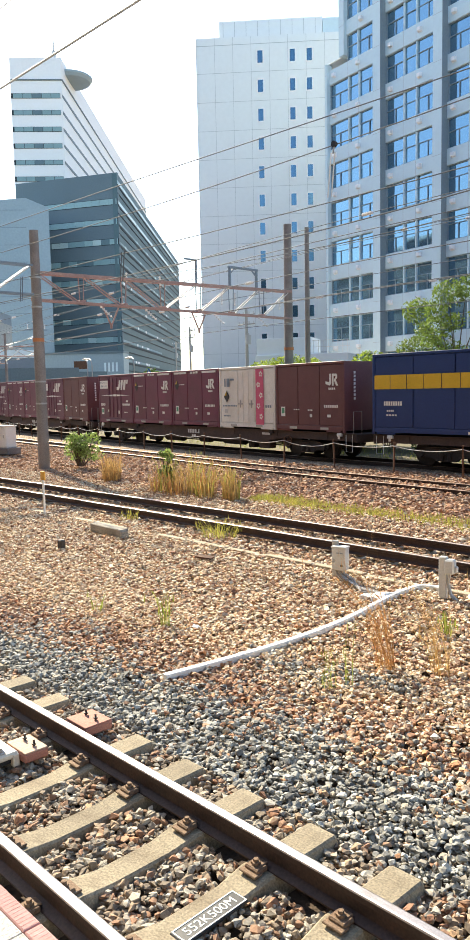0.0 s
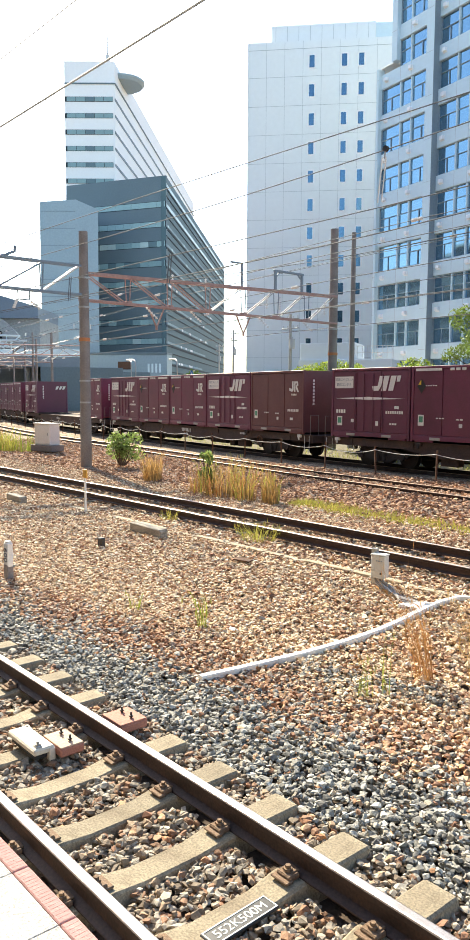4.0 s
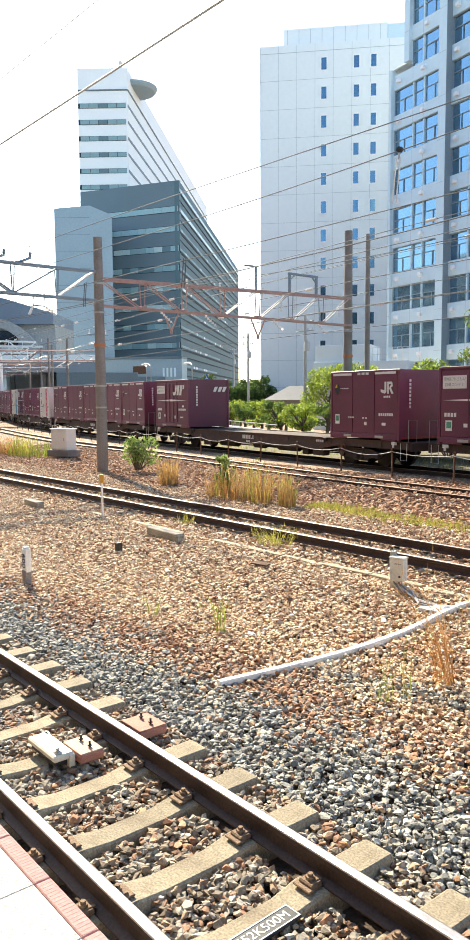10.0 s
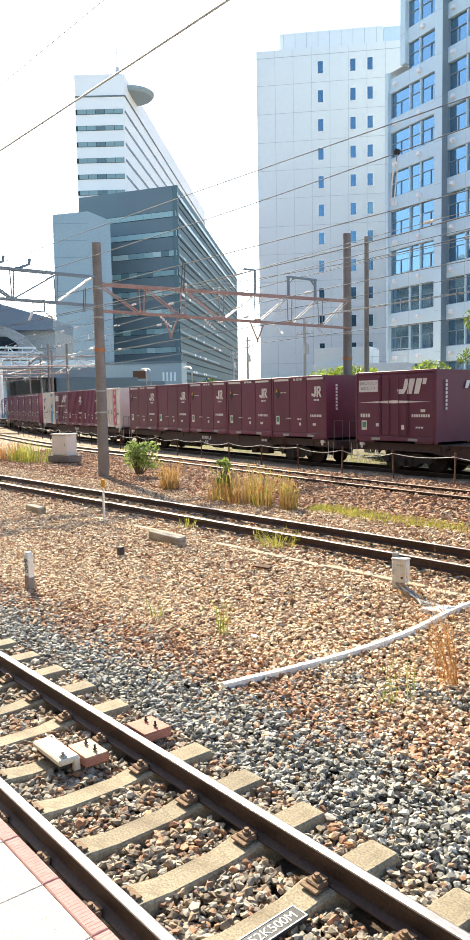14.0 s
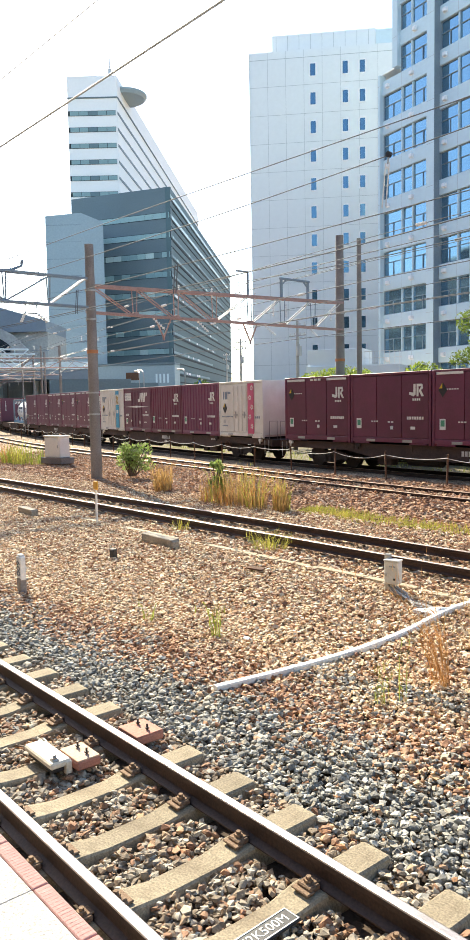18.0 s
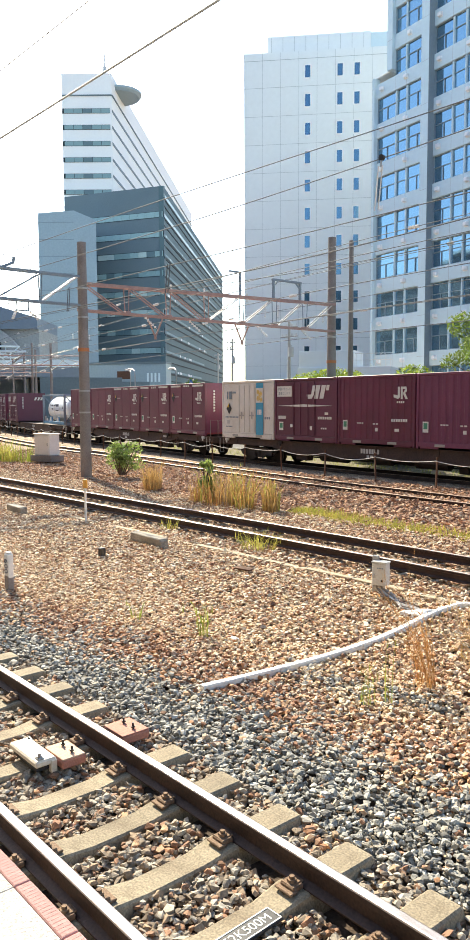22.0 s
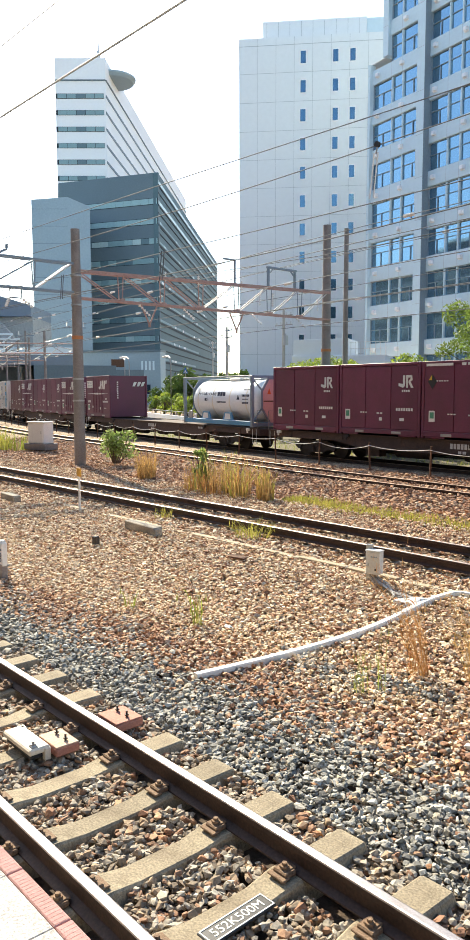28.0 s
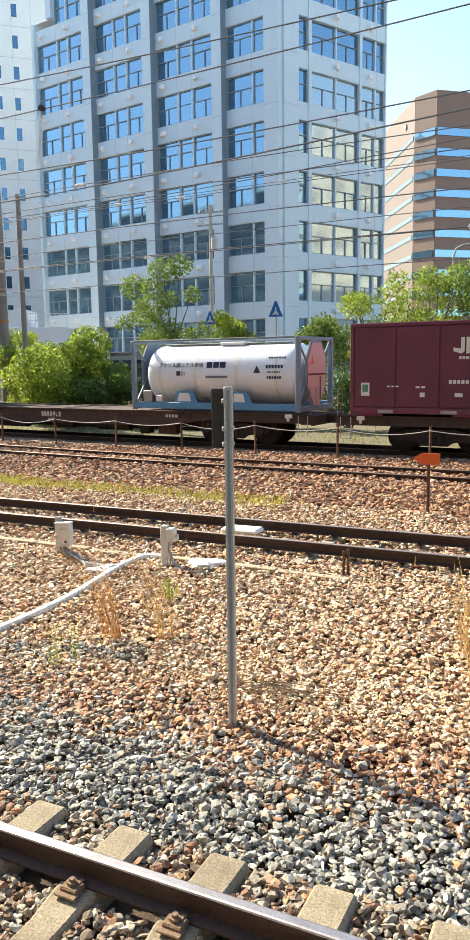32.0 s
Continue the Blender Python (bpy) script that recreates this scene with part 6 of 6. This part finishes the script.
    part("shaft", Build().line([(0, 0, 0), (0, 0, h - .6), (.15, 0, h - .15), (.5, 0, h), (1.5, 0, h + .05)], .06, 8), STEEL, t)
    part("head", Build().box(1.7, 0, h + .03, .6, .22, .12, .04), WHITE, t)


def blue_sign(x, y, z, h, a=0):
    t = thing("road_sign", "blue triangular crossing sign on a thin post", "sign", pose(x, y, 0, 0, 0, a))
    part("post", Build().rod((0, 0, 0), (0, 0, z + h * .6), .035, n=8), STEEL, t)
    part("panel", Build().slab([(-h * .5, z), (h * .5, z), (h * .06, z + h), (-h * .06, z + h)], -.06, -.04), CYAN_D, t)
    part("symbol", Build().slab([(-.05, z + h * .15), (.05, z + h * .15), (.04, z + h * .6), (-.04, z + h * .6)], -.068, -.062).slab([(-.2, z + h * .12), (-.1, z + h * .12), (.02, z + h * .4), (-.04, z + h * .4)], -.068, -.062).slab([(.2, z + h * .12), (.1, z + h * .12), (-.02, z + h * .4), (.04, z + h * .4)], -.068, -.062), WHITE, t)


def station_building():
    """The station hall behind the platform, which the office windows mirror."""
    t = thing("station_building", "long grey station hall behind the platform", "building", kind="structure")
    part("wall", Build().box(-150, -24, 17, 520, 16, 34.4, .1), STATION, t)
    for i in range(7):
        part("band", Build().box(-150, -15.9, 4 + 4.6 * i, 518, .3, 1.8, .02), LINE, t)
    part("roof_edge", Build().box(-150, -15.6, 34.4, 522, 1.4, .8, .05), CLAD_D, t)


station_building()
right_building(), white_building(), dark_tower(), brown_building(), far_apartments(), station_end(), low_white_block()
small_house(-56.4, 55.6, 33), small_house(-86, 76, 20)
street_pole(-21.3, 41.2, 11.6), street_pole(-41.5, 41, 8.6), street_pole(-61, 52, 9.2), street_pole(-95, 78, 10.5)
street_lamp(-47, 34.5, 5.2, 160), street_lamp(-58, 38, 5.6, 170), street_lamp(-68, 44, 6.0, 150), street_lamp(-7.9, 44.4, 8.7, 0)
blue_sign(-17.83, 34.34, 4.4, .62), blue_sign(-16.5, 39.6, 4.95, .85), blue_sign(-57.6, 44.0, 4.25, .55, 25)
shop = thing("shop_wing", "low pale building with a railed terrace", "building")
part("wall", Build().box(4, 66, 4.5, 12, 12, 9.2, .02), CLAD_W, shop, m=pose(0, 0, 0, 0, 0, 0))
part("roof_edge", Build().box(4, 66, 9.2, 12.6, 12.6, .3, .02), CLAD, shop)

# ---- planting ----


def leaf_cloud(name, mat, parent, blobs, n, size, seed):
    """Many small folded leaves, thick near the outside of uneven clumps."""
    rg = np.random.RandomState(seed)
    bl = np.array(blobs, float)
    w = bl[:, 3] ** 2
    pick = rg.choice(len(bl), n, p=w / w.sum())
    d = rg.normal(size=(n, 3))
    d /= np.linalg.norm(d, axis=1)[:, None]
    rad = bl[pick, 3] * rg.uniform(.25, 1.08, n) ** .55
    c = bl[pick, :3] + d * rad[:, None] * np.array([1, 1, .85])
    a = rg.normal(size=(n, 3))
    a[:, 2] -= .5
    a /= np.linalg.norm(a, axis=1)[:, None]
    u = np.cross(a, rg.normal(size=(n, 3)))
    u /= np.linalg.norm(u, axis=1)[:, None]
    k = (size * rg.uniform(.6, 1.35, n))[:, None]
    up = np.cross(a, u) * k * .12
    v = np.stack([c - a * k, c + u * k * .42 + up, c + a * k, c - u * k * .42 + up], 1).reshape(-1, 3)
    me = bpy.data.meshes.new(name)
    idx = np.arange(n) * 4
    f = np.stack([idx, idx + 1, idx + 2, idx, idx + 2, idx + 3], 1).reshape(-1, 3)
    me.from_pydata(v.tolist(), [], f.tolist())
    me.materials.append(mat)
    return part(name, me, None, parent)


def tree(x, y, h, r, mat, n, seed, label, trunk_h=None, size=.13, z0=0.0):
    rg = random.Random(seed)
    t = thing("tree", label, "tree", pose(x, y, z0))
    th = trunk_h or h * .45
    b = Build().rod((0, 0, -.1), (.08, .05, th), .11 + h * .012, .07, 9)
    blobs = []
    for i in range(16):
        a, q = rg.uniform(0, 6.28), rg.uniform(.2, .95) * r
        z = th * .75 + (h - th * .75 - r * .3) * rg.uniform(.05, 1)
        q *= 1.25 - .75 * abs(z / h - .62) * 2
        e = (q * math.cos(a), q * math.sin(a), z)
        b.rod((.06, .04, th * rg.uniform(.6, 1)), e, .045, .015, 6)
        blobs.append((*e, r * rg.uniform(.2, .36)))
    part("trunk", b, BARK, t)
    leaf_cloud("crown", mat, t, blobs, n, size, seed)


def bush(x, y, h, r, mat, n, seed, label, size=.1, name="bush", z0=-.1):
    rg = random.Random(seed)
    t = thing(name, label, "bush", pose(x, y, z0))
    b = Build()
    blobs = []
    for i in range(12):
        a, q = rg.uniform(0, 6.28), r * rg.uniform(.1, .72)
        z = h * rg.uniform(.18, .82)
        e = (q * math.cos(a), q * math.sin(a), z)
        b.rod((e[0] * .2, e[1] * .2, 0), e, .03, .012, 5)
        blobs.append((*e, min(r, h) * rg.uniform(.26, .42)))
    part("stems", b, BARK, t)
    leaf_cloud("leaves", mat, t, blobs, n, size, seed)


def tuft(x, y, h, r, mat, n, seed, label, name="grass_tuft", lean=.35, z0=-.2, w=.006, drift=0.0):
    """Bent blades from a common foot; drift bends their tips over with the wind."""
    rg = np.random.RandomState(seed)
    t = thing(name, label, "grass", pose(x, y, z0))
    b = Build()
    for i in range(n):
        a, q = rg.uniform(0, 6.28), r * math.sqrt(rg.uniform())
        bx, by = q * math.cos(a), q * math.sin(a)
        hh = h * rg.uniform(.35, 1.08)
        la, lq = rg.uniform(0, 6.28), hh * lean * rg.uniform(.1, 1)
        bend = drift * hh * rg.uniform(.3, 1.2)
        dx, dy = lq * math.cos(la) + bx * .5 - bend * .8, lq * math.sin(la) + by * .5 - bend * .6
        s = rg.uniform(0, 6.28)
        ux, uy = w * math.cos(s) * rg.uniform(.6, 1.6), w * math.sin(s)
        p = [(bx, by, 0), (bx + dx * .14, by + dy * .14, hh * .42), (bx + dx * .48, by + dy * .48, hh * .78), (bx + dx, by + dy, hh * rg.uniform(.86, 1.02))]
        for (p0, k0), (p1, k1) in zip(zip(p, (1, .9, .7)), zip(p[1:], (.9, .7, .15))):
            b.face([(p0[0] - ux * k0, p0[1] - uy * k0, p0[2]), (p0[0] + ux * k0, p0[1] + uy * k0, p0[2]), (p1[0] + ux * k1, p1[1] + uy * k1, p1[2]), (p1[0] - ux * k1, p1[1] - uy * k1, p1[2])])
        if rg.uniform() < .35:
            e = p[3]
            b.face([(e[0] - w * 1.6, e[1], e[2] - .03), (e[0], e[1] + w * 1.6, e[2] - .06), (e[0] + w * 1.6, e[1], e[2] + .06)])
        if rg.uniform() < .4:
            c, a2 = p[1 + rg.randint(2)], rg.uniform(0, 6.28)
            k = min(h, .45) * rg.uniform(.1, .22)
            b.face([c, (c[0] + .3 * k * math.cos(a2) + w, c[1] + .3 * k * math.sin(a2), c[2] + k * .5), (c[0] + k * .7 * math.cos(a2), c[1] + k * .7 * math.sin(a2), c[2] + k * .7)])
    part("foliage", b, mat, t)


tuft(-4.26, 6.1, 1.2, .1, RUSTGRASS, 95, 1, "tall dry rust-coloured weed", "tall_weed", .4, w=.0018, drift=.7)
tuft(-3.8, 6.34, 1.05, .1, STRAW, 52, 2, "tall dry straw-coloured weed", "tall_weed", .4, w=.002, drift=.6)
tuft(-.75, 6.5, .95, .13, STRAW, 60, 3, "tall dry straw-coloured weed", "tall_weed", .6, w=.004)
tuft(-1.00, 7.09, .95, .06, STRAW, 22, 15, "dry straw-coloured weed in the gravel", "tall_weed", .4, w=.003, drift=.25)
tuft(-4.36, 5.31, .4, .08, GRASS, 16, 4, "sparse green weed in gravel", "green_weed", .4, w=.0025)
tuft(-4.27, 5.5, .6, .04, GRASS, 8, 14, "sparse green weed in gravel", "green_weed", .2, w=.0025)
tuft(-4.38, 7.41, .28, .08, GRASS, 22, 5, "small bright green weed in gravel", "green_weed", .4)
tuft(-6.99, 5.48, .45, .07, GRASS, 14, 6, "small green weed in the gravel", "green_weed", .5)
tuft(-8.12, 5.28, .25, .08, GRASS, 14, 7, "small green weed in the gravel", "green_weed", .5)
tuft(-10.6, 9.7, .3, .35, DRYGREEN, 90, 8, "green grass beside the rail", "grass_tuft", .7)
tuft(-13.6, 9.75, .25, .2, DRYGREEN, 40, 9, "green grass beside the rail", "grass_tuft", .7)
rgx = random.Random(5)
scrap = thing("paper_scrap", "small crumpled white scrap on the gravel", "litter", pose(-6.56, 5.59, -.165, 0, 0, 30))
part("paper", Build().box(0, 0, .01, .07, .05, .012, .004, m=pose(0, 0, .01, 25, 10)).box(.03, .03, .02, .05, .05, .01, .003, m=pose(0, 0, .01, -20, 25)), BRIGHT, scrap)
slab = thing("iron_plate", "rusty iron plate lying on the gravel", "scrap iron", pose(-9.32, 8.17, -.17, 4, 3, 20))
part("plate", Build().box(0, 0, .01, .3, .14, .025, .004), RUST, slab)
pile = thing("dry_stalks", "dead grey-brown stalks lying on the gravel", "dry stalk")
for i in range(26):
    a, k = rgx.gauss(.15, .35), rgx.uniform(.1, .32)
    cx, cy = -2.3 + rgx.gauss(0, .2), 5.55 + rgx.gauss(0, .06)
    part("stalk", Build().line([(cx - k * math.cos(a), cy - k * math.sin(a), -.175), (cx, cy + .02, -.155 + rgx.uniform(0, .03)), (cx + k * math.cos(a), cy + k * math.sin(a), -.17)], .0032, 5), DRYSTALK, pile)
for i in range(12):
    tuft(-17.0 + i * .2, 13.25 + rgx.uniform(-.45, .45), rgx.uniform(.5, 1.2), .3, (STRAW, RUSTGRASS, DRYGREEN, STRAW)[i % 4], 42, 20 + i, "dry yellow grass clump between the tracks", "grass_tuft", .42, w=.008)
for i in range(4):
    tuft(-14.35 + i * .17, 13.3 + rgx.uniform(-.2, .2), rgx.uniform(.5, .95), .14, STRAW if i % 2 else DRYGREEN, 45, 40 + i, "dry yellow grass clump between the tracks", "grass_tuft", .25, w=.009)
tuft(-20.3, 13.9, .85, .3, STRAW, 130, 50, "rust-coloured dry grass clump", "grass_tuft", .2, w=.009)
tuft(-20.0, 13.7, .75, .25, STRAW, 90, 51, "rust-coloured dry grass clump", "grass_tuft", .2, w=.009)
for i in range(7):
    tuft(-37.6 + i * .62, 15.6 + rgx.uniform(-.5, .5), rgx.uniform(.7, 1.1), .4, (STRAW, RUSTGRASS, RUSTGRASS, GRASS, GRASS, DRYGREEN, GRASS)[i], 60, 60 + i, "mixed tall grass beside the track", "grass_tuft", .3, w=.012)
bush(-24.4, 15.3, 1.3, .85, LEAF_P, 1100, 70, "round green shrub on the gravel", .075)
bush(-17.0, 13.5, 1.25, .36, LEAF_P, 650, 71, "dark green weed among dry grass", .06)
strip = Build()
for i in range(2300):
    x, h = -13.6 + 8.2 * rgx.random() ** 1.4, rgx.uniform(.03, .17)
    y = 13.75 + .25 * noise.noise((x * .9, 0, 2)) + rgx.gauss(0, .24) - .03 * (x + 13)
    dx, dy, w_ = rgx.uniform(-.1, .1), rgx.uniform(-.1, .1), rgx.uniform(.005, .012)
    strip.face([(x - w_, y, -.22), (x + w_, y + w_, -.22), (x + dx, y + dy, -.2 + h)])
tagged(part("grass_strip", strip, DRYGREEN), "short yellow-green grass along the track edge", "grass", kind="stuff")

verge = Build()
for i in range(5000):
    x = rgx.uniform(-42, 3)
    y = front(x) + 3.0 + 3.6 * rgx.random() ** 1.5
    h, a, k = rgx.uniform(.06, .3), rgx.uniform(0, 6.28), rgx.uniform(.01, .025)
    verge.face([(x - k * math.cos(a), y - k * math.sin(a), -.26), (x + k * math.cos(a), y + k * math.sin(a), -.26), (x + rgx.uniform(-.15, .15), y + rgx.uniform(-.15, .15), -.22 + h)])
tagged(part("verge_grass", verge, GRASS), "rough green grass behind the goods track", "grass", kind="stuff")
bush(-21.5, 27.3, 4.6, 3.0, LEAF_Y, 19000, 200, "large lime-green shrub behind the train", .095, z0=0)
bush(-24.0, 28.4, 3.9, 2.2, LEAF_Y, 11000, 201, "leafy green shrub behind the train", .095, z0=0)
bush(-19.2, 27.6, 2.6, 1.7, LEAF, 6000, 202, "green shrub behind the train", .095, z0=0)
for i in range(10):
    tree(-30 - i * 3.1, 29.4 + i * 1.25, 2.3 + .2 * (i % 3), 1.0, LEAF if i % 2 else LEAF_Y, 1700, 210 + i, "small round garden tree on a thin trunk", 1.15, .085)
    tree(-31.6 - i * 3.1, 33.0 + i * 1.25, 2.5, 1.1, LEAF_Y if i % 2 else LEAF, 1500, 410 + i, "small round garden tree on a thin trunk", 1.15, .09)
for i in range(9):
    bush(-17 + i * 2.1, 28.2 + rgx.uniform(-.5, .8), 2.0 + rgx.uniform(-.3, .6), 1.5, LEAF if i % 2 else LEAF_D, 2400, 230 + i, "leafy hedge behind the goods track", .085, "hedge_shrub", 0)
tree(-21.8, 37.2, 9.0, 2.6, LEAF, 5200, 300, "young street tree with open crown", 4.2, .11)
tree(-17.6, 36, 5.2, 1.6, LEAF_Y, 4320, 301, "small lime-green street tree", 3.0, .105)
tree(-13.6, 35.8, 5.0, 2.4, LEAF, 4320, 302, "small green street tree", 2.8, .105)
tree(-11.2, 40, 6.4, 2.6, LEAF_Y, 4680, 303, "small lime-green street tree", 3.0, .105)
tree(-8.4, 41.4, 8.0, 3.2, LEAF_Y, 6120, 304, "lime-green street tree behind the train", 3.6, .105)
tree(-5.6, 42, 7.6, 3.0, LEAF, 5400, 305, "green street tree behind the train", 3.4, .105)
for i in range(9):
    tree(-62 - i * 1.25, 46.5 + i * 2.1, 5.0 + rgx.uniform(-.5, .6), 2.5, LEAF_D, 2600, 320 + i, "dark green tree beside the glass tower", .9, .2)
tree(-36, 40, 5.2, 2.2, LEAF_Y, 3960, 306, "lime-green tree behind the train", 2.6, .105)
tree(-41, 43, 5.0, 2.2, LEAF_Y, 3960, 307, "lime-green tree behind the train", 2.6, .105)

# ---- loose ballast ----


def stone_shapes(seed, kinds, rings):
    """Angular stones as small closed shells."""
    rg = np.random.RandomState(seed)
    out = []
    v0 = np.array([(a, b, c) for a in (-1, 1) for b in (-1, 1) for c in (-1, 1)], float) * .62
    f0 = np.array([(0, 1, 3), (0, 3, 2), (4, 6, 7), (4, 7, 5), (0, 4, 5), (0, 5, 1), (2, 3, 7), (2, 7, 6), (0, 2, 6), (0, 6, 4), (1, 5, 7), (1, 7, 3)])
    if rings == 1:
        v0 = np.array([(1, 0, 0), (-1, 0, 0), (0, 1, 0), (0, -1, 0), (0, 0, 1), (0, 0, -1)], float)
        f0 = np.array([(0, 2, 4), (2, 1, 4), (1, 3, 4), (3, 0, 4), (2, 0, 5), (1, 2, 5), (3, 1, 5), (0, 3, 5)])
    if rings == 3:
        p = (1 + 5 ** .5) / 2
        v0 = np.array([(-1, p, 0), (1, p, 0), (-1, -p, 0), (1, -p, 0), (0, -1, p), (0, 1, p), (0, -1, -p), (0, 1, -p), (p, 0, -1), (p, 0, 1), (-p, 0, -1), (-p, 0, 1)], float) * .5
        f0 = np.array([(0, 11, 5), (0, 5, 1), (0, 1, 7), (0, 7, 10), (0, 10, 11), (1, 5, 9), (5, 11, 4), (11, 10, 2), (10, 7, 6), (7, 1, 8),
                       (3, 9, 4), (3, 4, 2), (3, 2, 6), (3, 6, 8), (3, 8, 9), (4, 9, 5), (2, 4, 11), (6, 2, 10), (8, 6, 7), (9, 8, 1)])
    for k in range(kinds):
        jit = (0, .3, .33, .38)[rings]
        out.append((v0 + rg.uniform(-jit, jit, v0.shape)) * rg.uniform(.5, 1.35, (1, 3)) * (1.1 if rings == 3 else 1))
    return out, f0


def scatter(name, label, mat, xy, size, seed, rings, lift=.3):
    rg = np.random.RandomState(seed)
    shapes, f0 = stone_shapes(seed, 40, rings)
    shapes = np.array(shapes)
    n = len(xy)
    q = rg.normal(size=(n, 4))
    q /= np.linalg.norm(q, axis=1)[:, None]
    w, x, y, z = q.T
    R = np.stack([1 - 2 * (y * y + z * z), 2 * (x * y - z * w), 2 * (x * z + y * w), 2 * (x * y + z * w), 1 - 2 * (x * x + z * z), 2 * (y * z - x * w),
                  2 * (x * z - y * w), 2 * (y * z + x * w), 1 - 2 * (x * x + y * y)], 1).reshape(n, 3, 3)
    s = size * rg.uniform(.6, 1.35, n)
    v = np.einsum("nij,nkj->nki", R, shapes[rg.randint(0, len(shapes), n)]) * s[:, None, None]
    v[:, :, 2] *= .66
    zz = np.array([ground_z(a, b) for a, b in xy]) + s * lift * rg.uniform(-1.6, 1.5, n)
    v += np.column_stack([xy, zz])[:, None, :]
    k = v.shape[1]
    f = (f0[None] + (np.arange(n) * k)[:, None, None]).reshape(-1, 3)
    me = bpy.data.meshes.new(name)
    me.vertices.add(n * k)
    me.vertices.foreach_set("co", v.reshape(-1).astype(np.float32))
    me.loops.add(len(f) * 3)
    me.loops.foreach_set("vertex_index", f.reshape(-1).astype(np.int32))
    me.polygons.add(len(f))
    me.polygons.foreach_set("loop_start", np.arange(0, len(f) * 3, 3, dtype=np.int32))
    me.polygons.foreach_set("use_smooth", np.zeros(len(f), dtype=bool))
    me.update(calc_edges=True)
    me.materials.append(mat)
    tagged(part(name, me, None), label, "ballast", kind="stuff")


def spots(y0, y1, density, seed, left=2.75, right=.02, xmin=-60.0):
    rg = np.random.RandomState(seed)
    out = []
    n = int(density * (y1 - y0) * (left * y1 + (5.1 if y1 < 7 else 2.4)))
    y = rg.uniform(y0, y1, n)
    x = rg.uniform(-left * y1 - 1.5, 3.6 if y1 < 7 else .9, n)
    ok = (x > np.maximum(-left * y - 1.5, xmin)) & (x < -right * y + (3.6 if y1 < 7 else .9))
    return np.column_stack([x, y])[ok]


def keep(xy, seed, fn):
    rg = np.random.RandomState(seed)
    p = np.array([fn(a, b) for a, b in xy])
    return xy[rg.uniform(size=len(xy)) < p]


def bed_edge(x):
    """Where the grey bed of the platform track gives way to the older stone."""
    return 4.7 + .085 * max(min(0, x + 5), -9)


def grey_share(x, y):
    """Fresh grey stone lies along the platform track; older brown stone beyond it."""
    edge = bed_edge(x) + .3 * noise.noise((x * .6, y * .6, 3)) + .25 * noise.noise((x * 1.7, y * 1.7, 7))
    patch = .6 * math.exp(-((x + 4.85) / .6) ** 2 - ((y - 5.5) / .22) ** 2) + .6 * math.exp(-((x + 4.1) / .5) ** 2 - ((y - 5.75) / .15) ** 2)
    return max(patch, 1 / (1 + math.exp((y - edge) / .16)))


def in_track(x, y):
    return 1.2 < y < 3.5


def clear(x, y):
    """Stones lie beside the sleepers and rails, not on them."""
    if y > 3.55:
        return True
    k = (x + 2.27) / .607
    on = abs(k - round(k)) * .607 < (.125 if y > 2.75 or y < 2.15 else .105) and 1.42 < y < 3.5
    return not on and abs(y - 1.89) > .085 and abs(y - 2.975) > .085


def rust_patch(x, y):
    """Orange-brown stone in drifts where the grey bed meets the tan."""
    k = math.exp(-((y - bed_edge(x) - .1 - .25 * noise.noise((x * .8, 0, 5))) / .4) ** 2) * (.35 + .65 * max(0, noise.noise((x * .45, y * .45, 21)) + .35))
    return min(1, k * 1.7 + .1)


near_xy = keep(spots(1.2, 6.2, 1500, 11), 10, lambda x, y: 1.0 if clear(x, y) else 0.0)
grey = keep(near_xy, 12, lambda x, y: 0 if in_track(x, y) else grey_share(x, y))
scatter("grey_ballast", "loose grey crushed stone along the track", GREY_STONES, grey, .0225, 13, 3, .75)
dirty = keep(near_xy, 19, lambda x, y: 1 if in_track(x, y) else 0)
scatter("dirty_ballast", "dirty grey-brown crushed stone between the rails", DIRTY_STONES, dirty, .022, 20, 3, .75)
brown = keep(near_xy, 14, lambda x, y: 1 - grey_share(x, y))
scatter("tan_ballast", "loose tan crushed stone", TAN_STONES, keep(brown, 15, lambda x, y: 1 - .75 * rust_patch(x, y)), .0225, 16, 2, .75)
scatter("rusty_ballast", "loose rust-brown crushed stone", RUST_STONES, keep(near_xy, 17, lambda x, y: (.3 * max(0, noise.noise((x * 1.1, y * 1.1, 31)) + .5) if in_track(x, y) else .05) if y < 4 else .8 * rust_patch(x, y)), .0225, 18, 3, .7)
mid_xy = keep(spots(6.2, 9.2, 880, 21, xmin=-34), 23, lambda x, y: 1.0)
scatter("tan_ballast", "loose tan crushed stone", TAN_STONES, keep(mid_xy, 24, lambda x, y: .85), .028, 22, 2, .6)
scatter("rusty_ballast", "loose rust-brown crushed stone", RUST_STONES, keep(mid_xy, 25, lambda x, y: .2), .028, 26, 2, .6)
back_xy = keep(spots(9.2, 13.6, 620, 27, xmin=-34), 28, lambda x, y: 1.0 if abs(abs(y - MID_Y) - .56) > .09 else 0.0)
scatter("tan_ballast", "loose tan crushed stone", TAN_STONES, keep(back_xy, 33, lambda x, y: .6), .034, 29, 1, .5)
scatter("rusty_ballast", "loose rust-brown crushed stone", RUST_STONES, keep(back_xy, 34, lambda x, y: .42), .034, 35, 1, .5)
far_xy = spots(13.6, 20.5, 150, 31, xmin=-42)
scatter("rusty_ballast", "loose rust-brown crushed stone", RUST_STONES, far_xy, .055, 32, 1, .3)

motions()
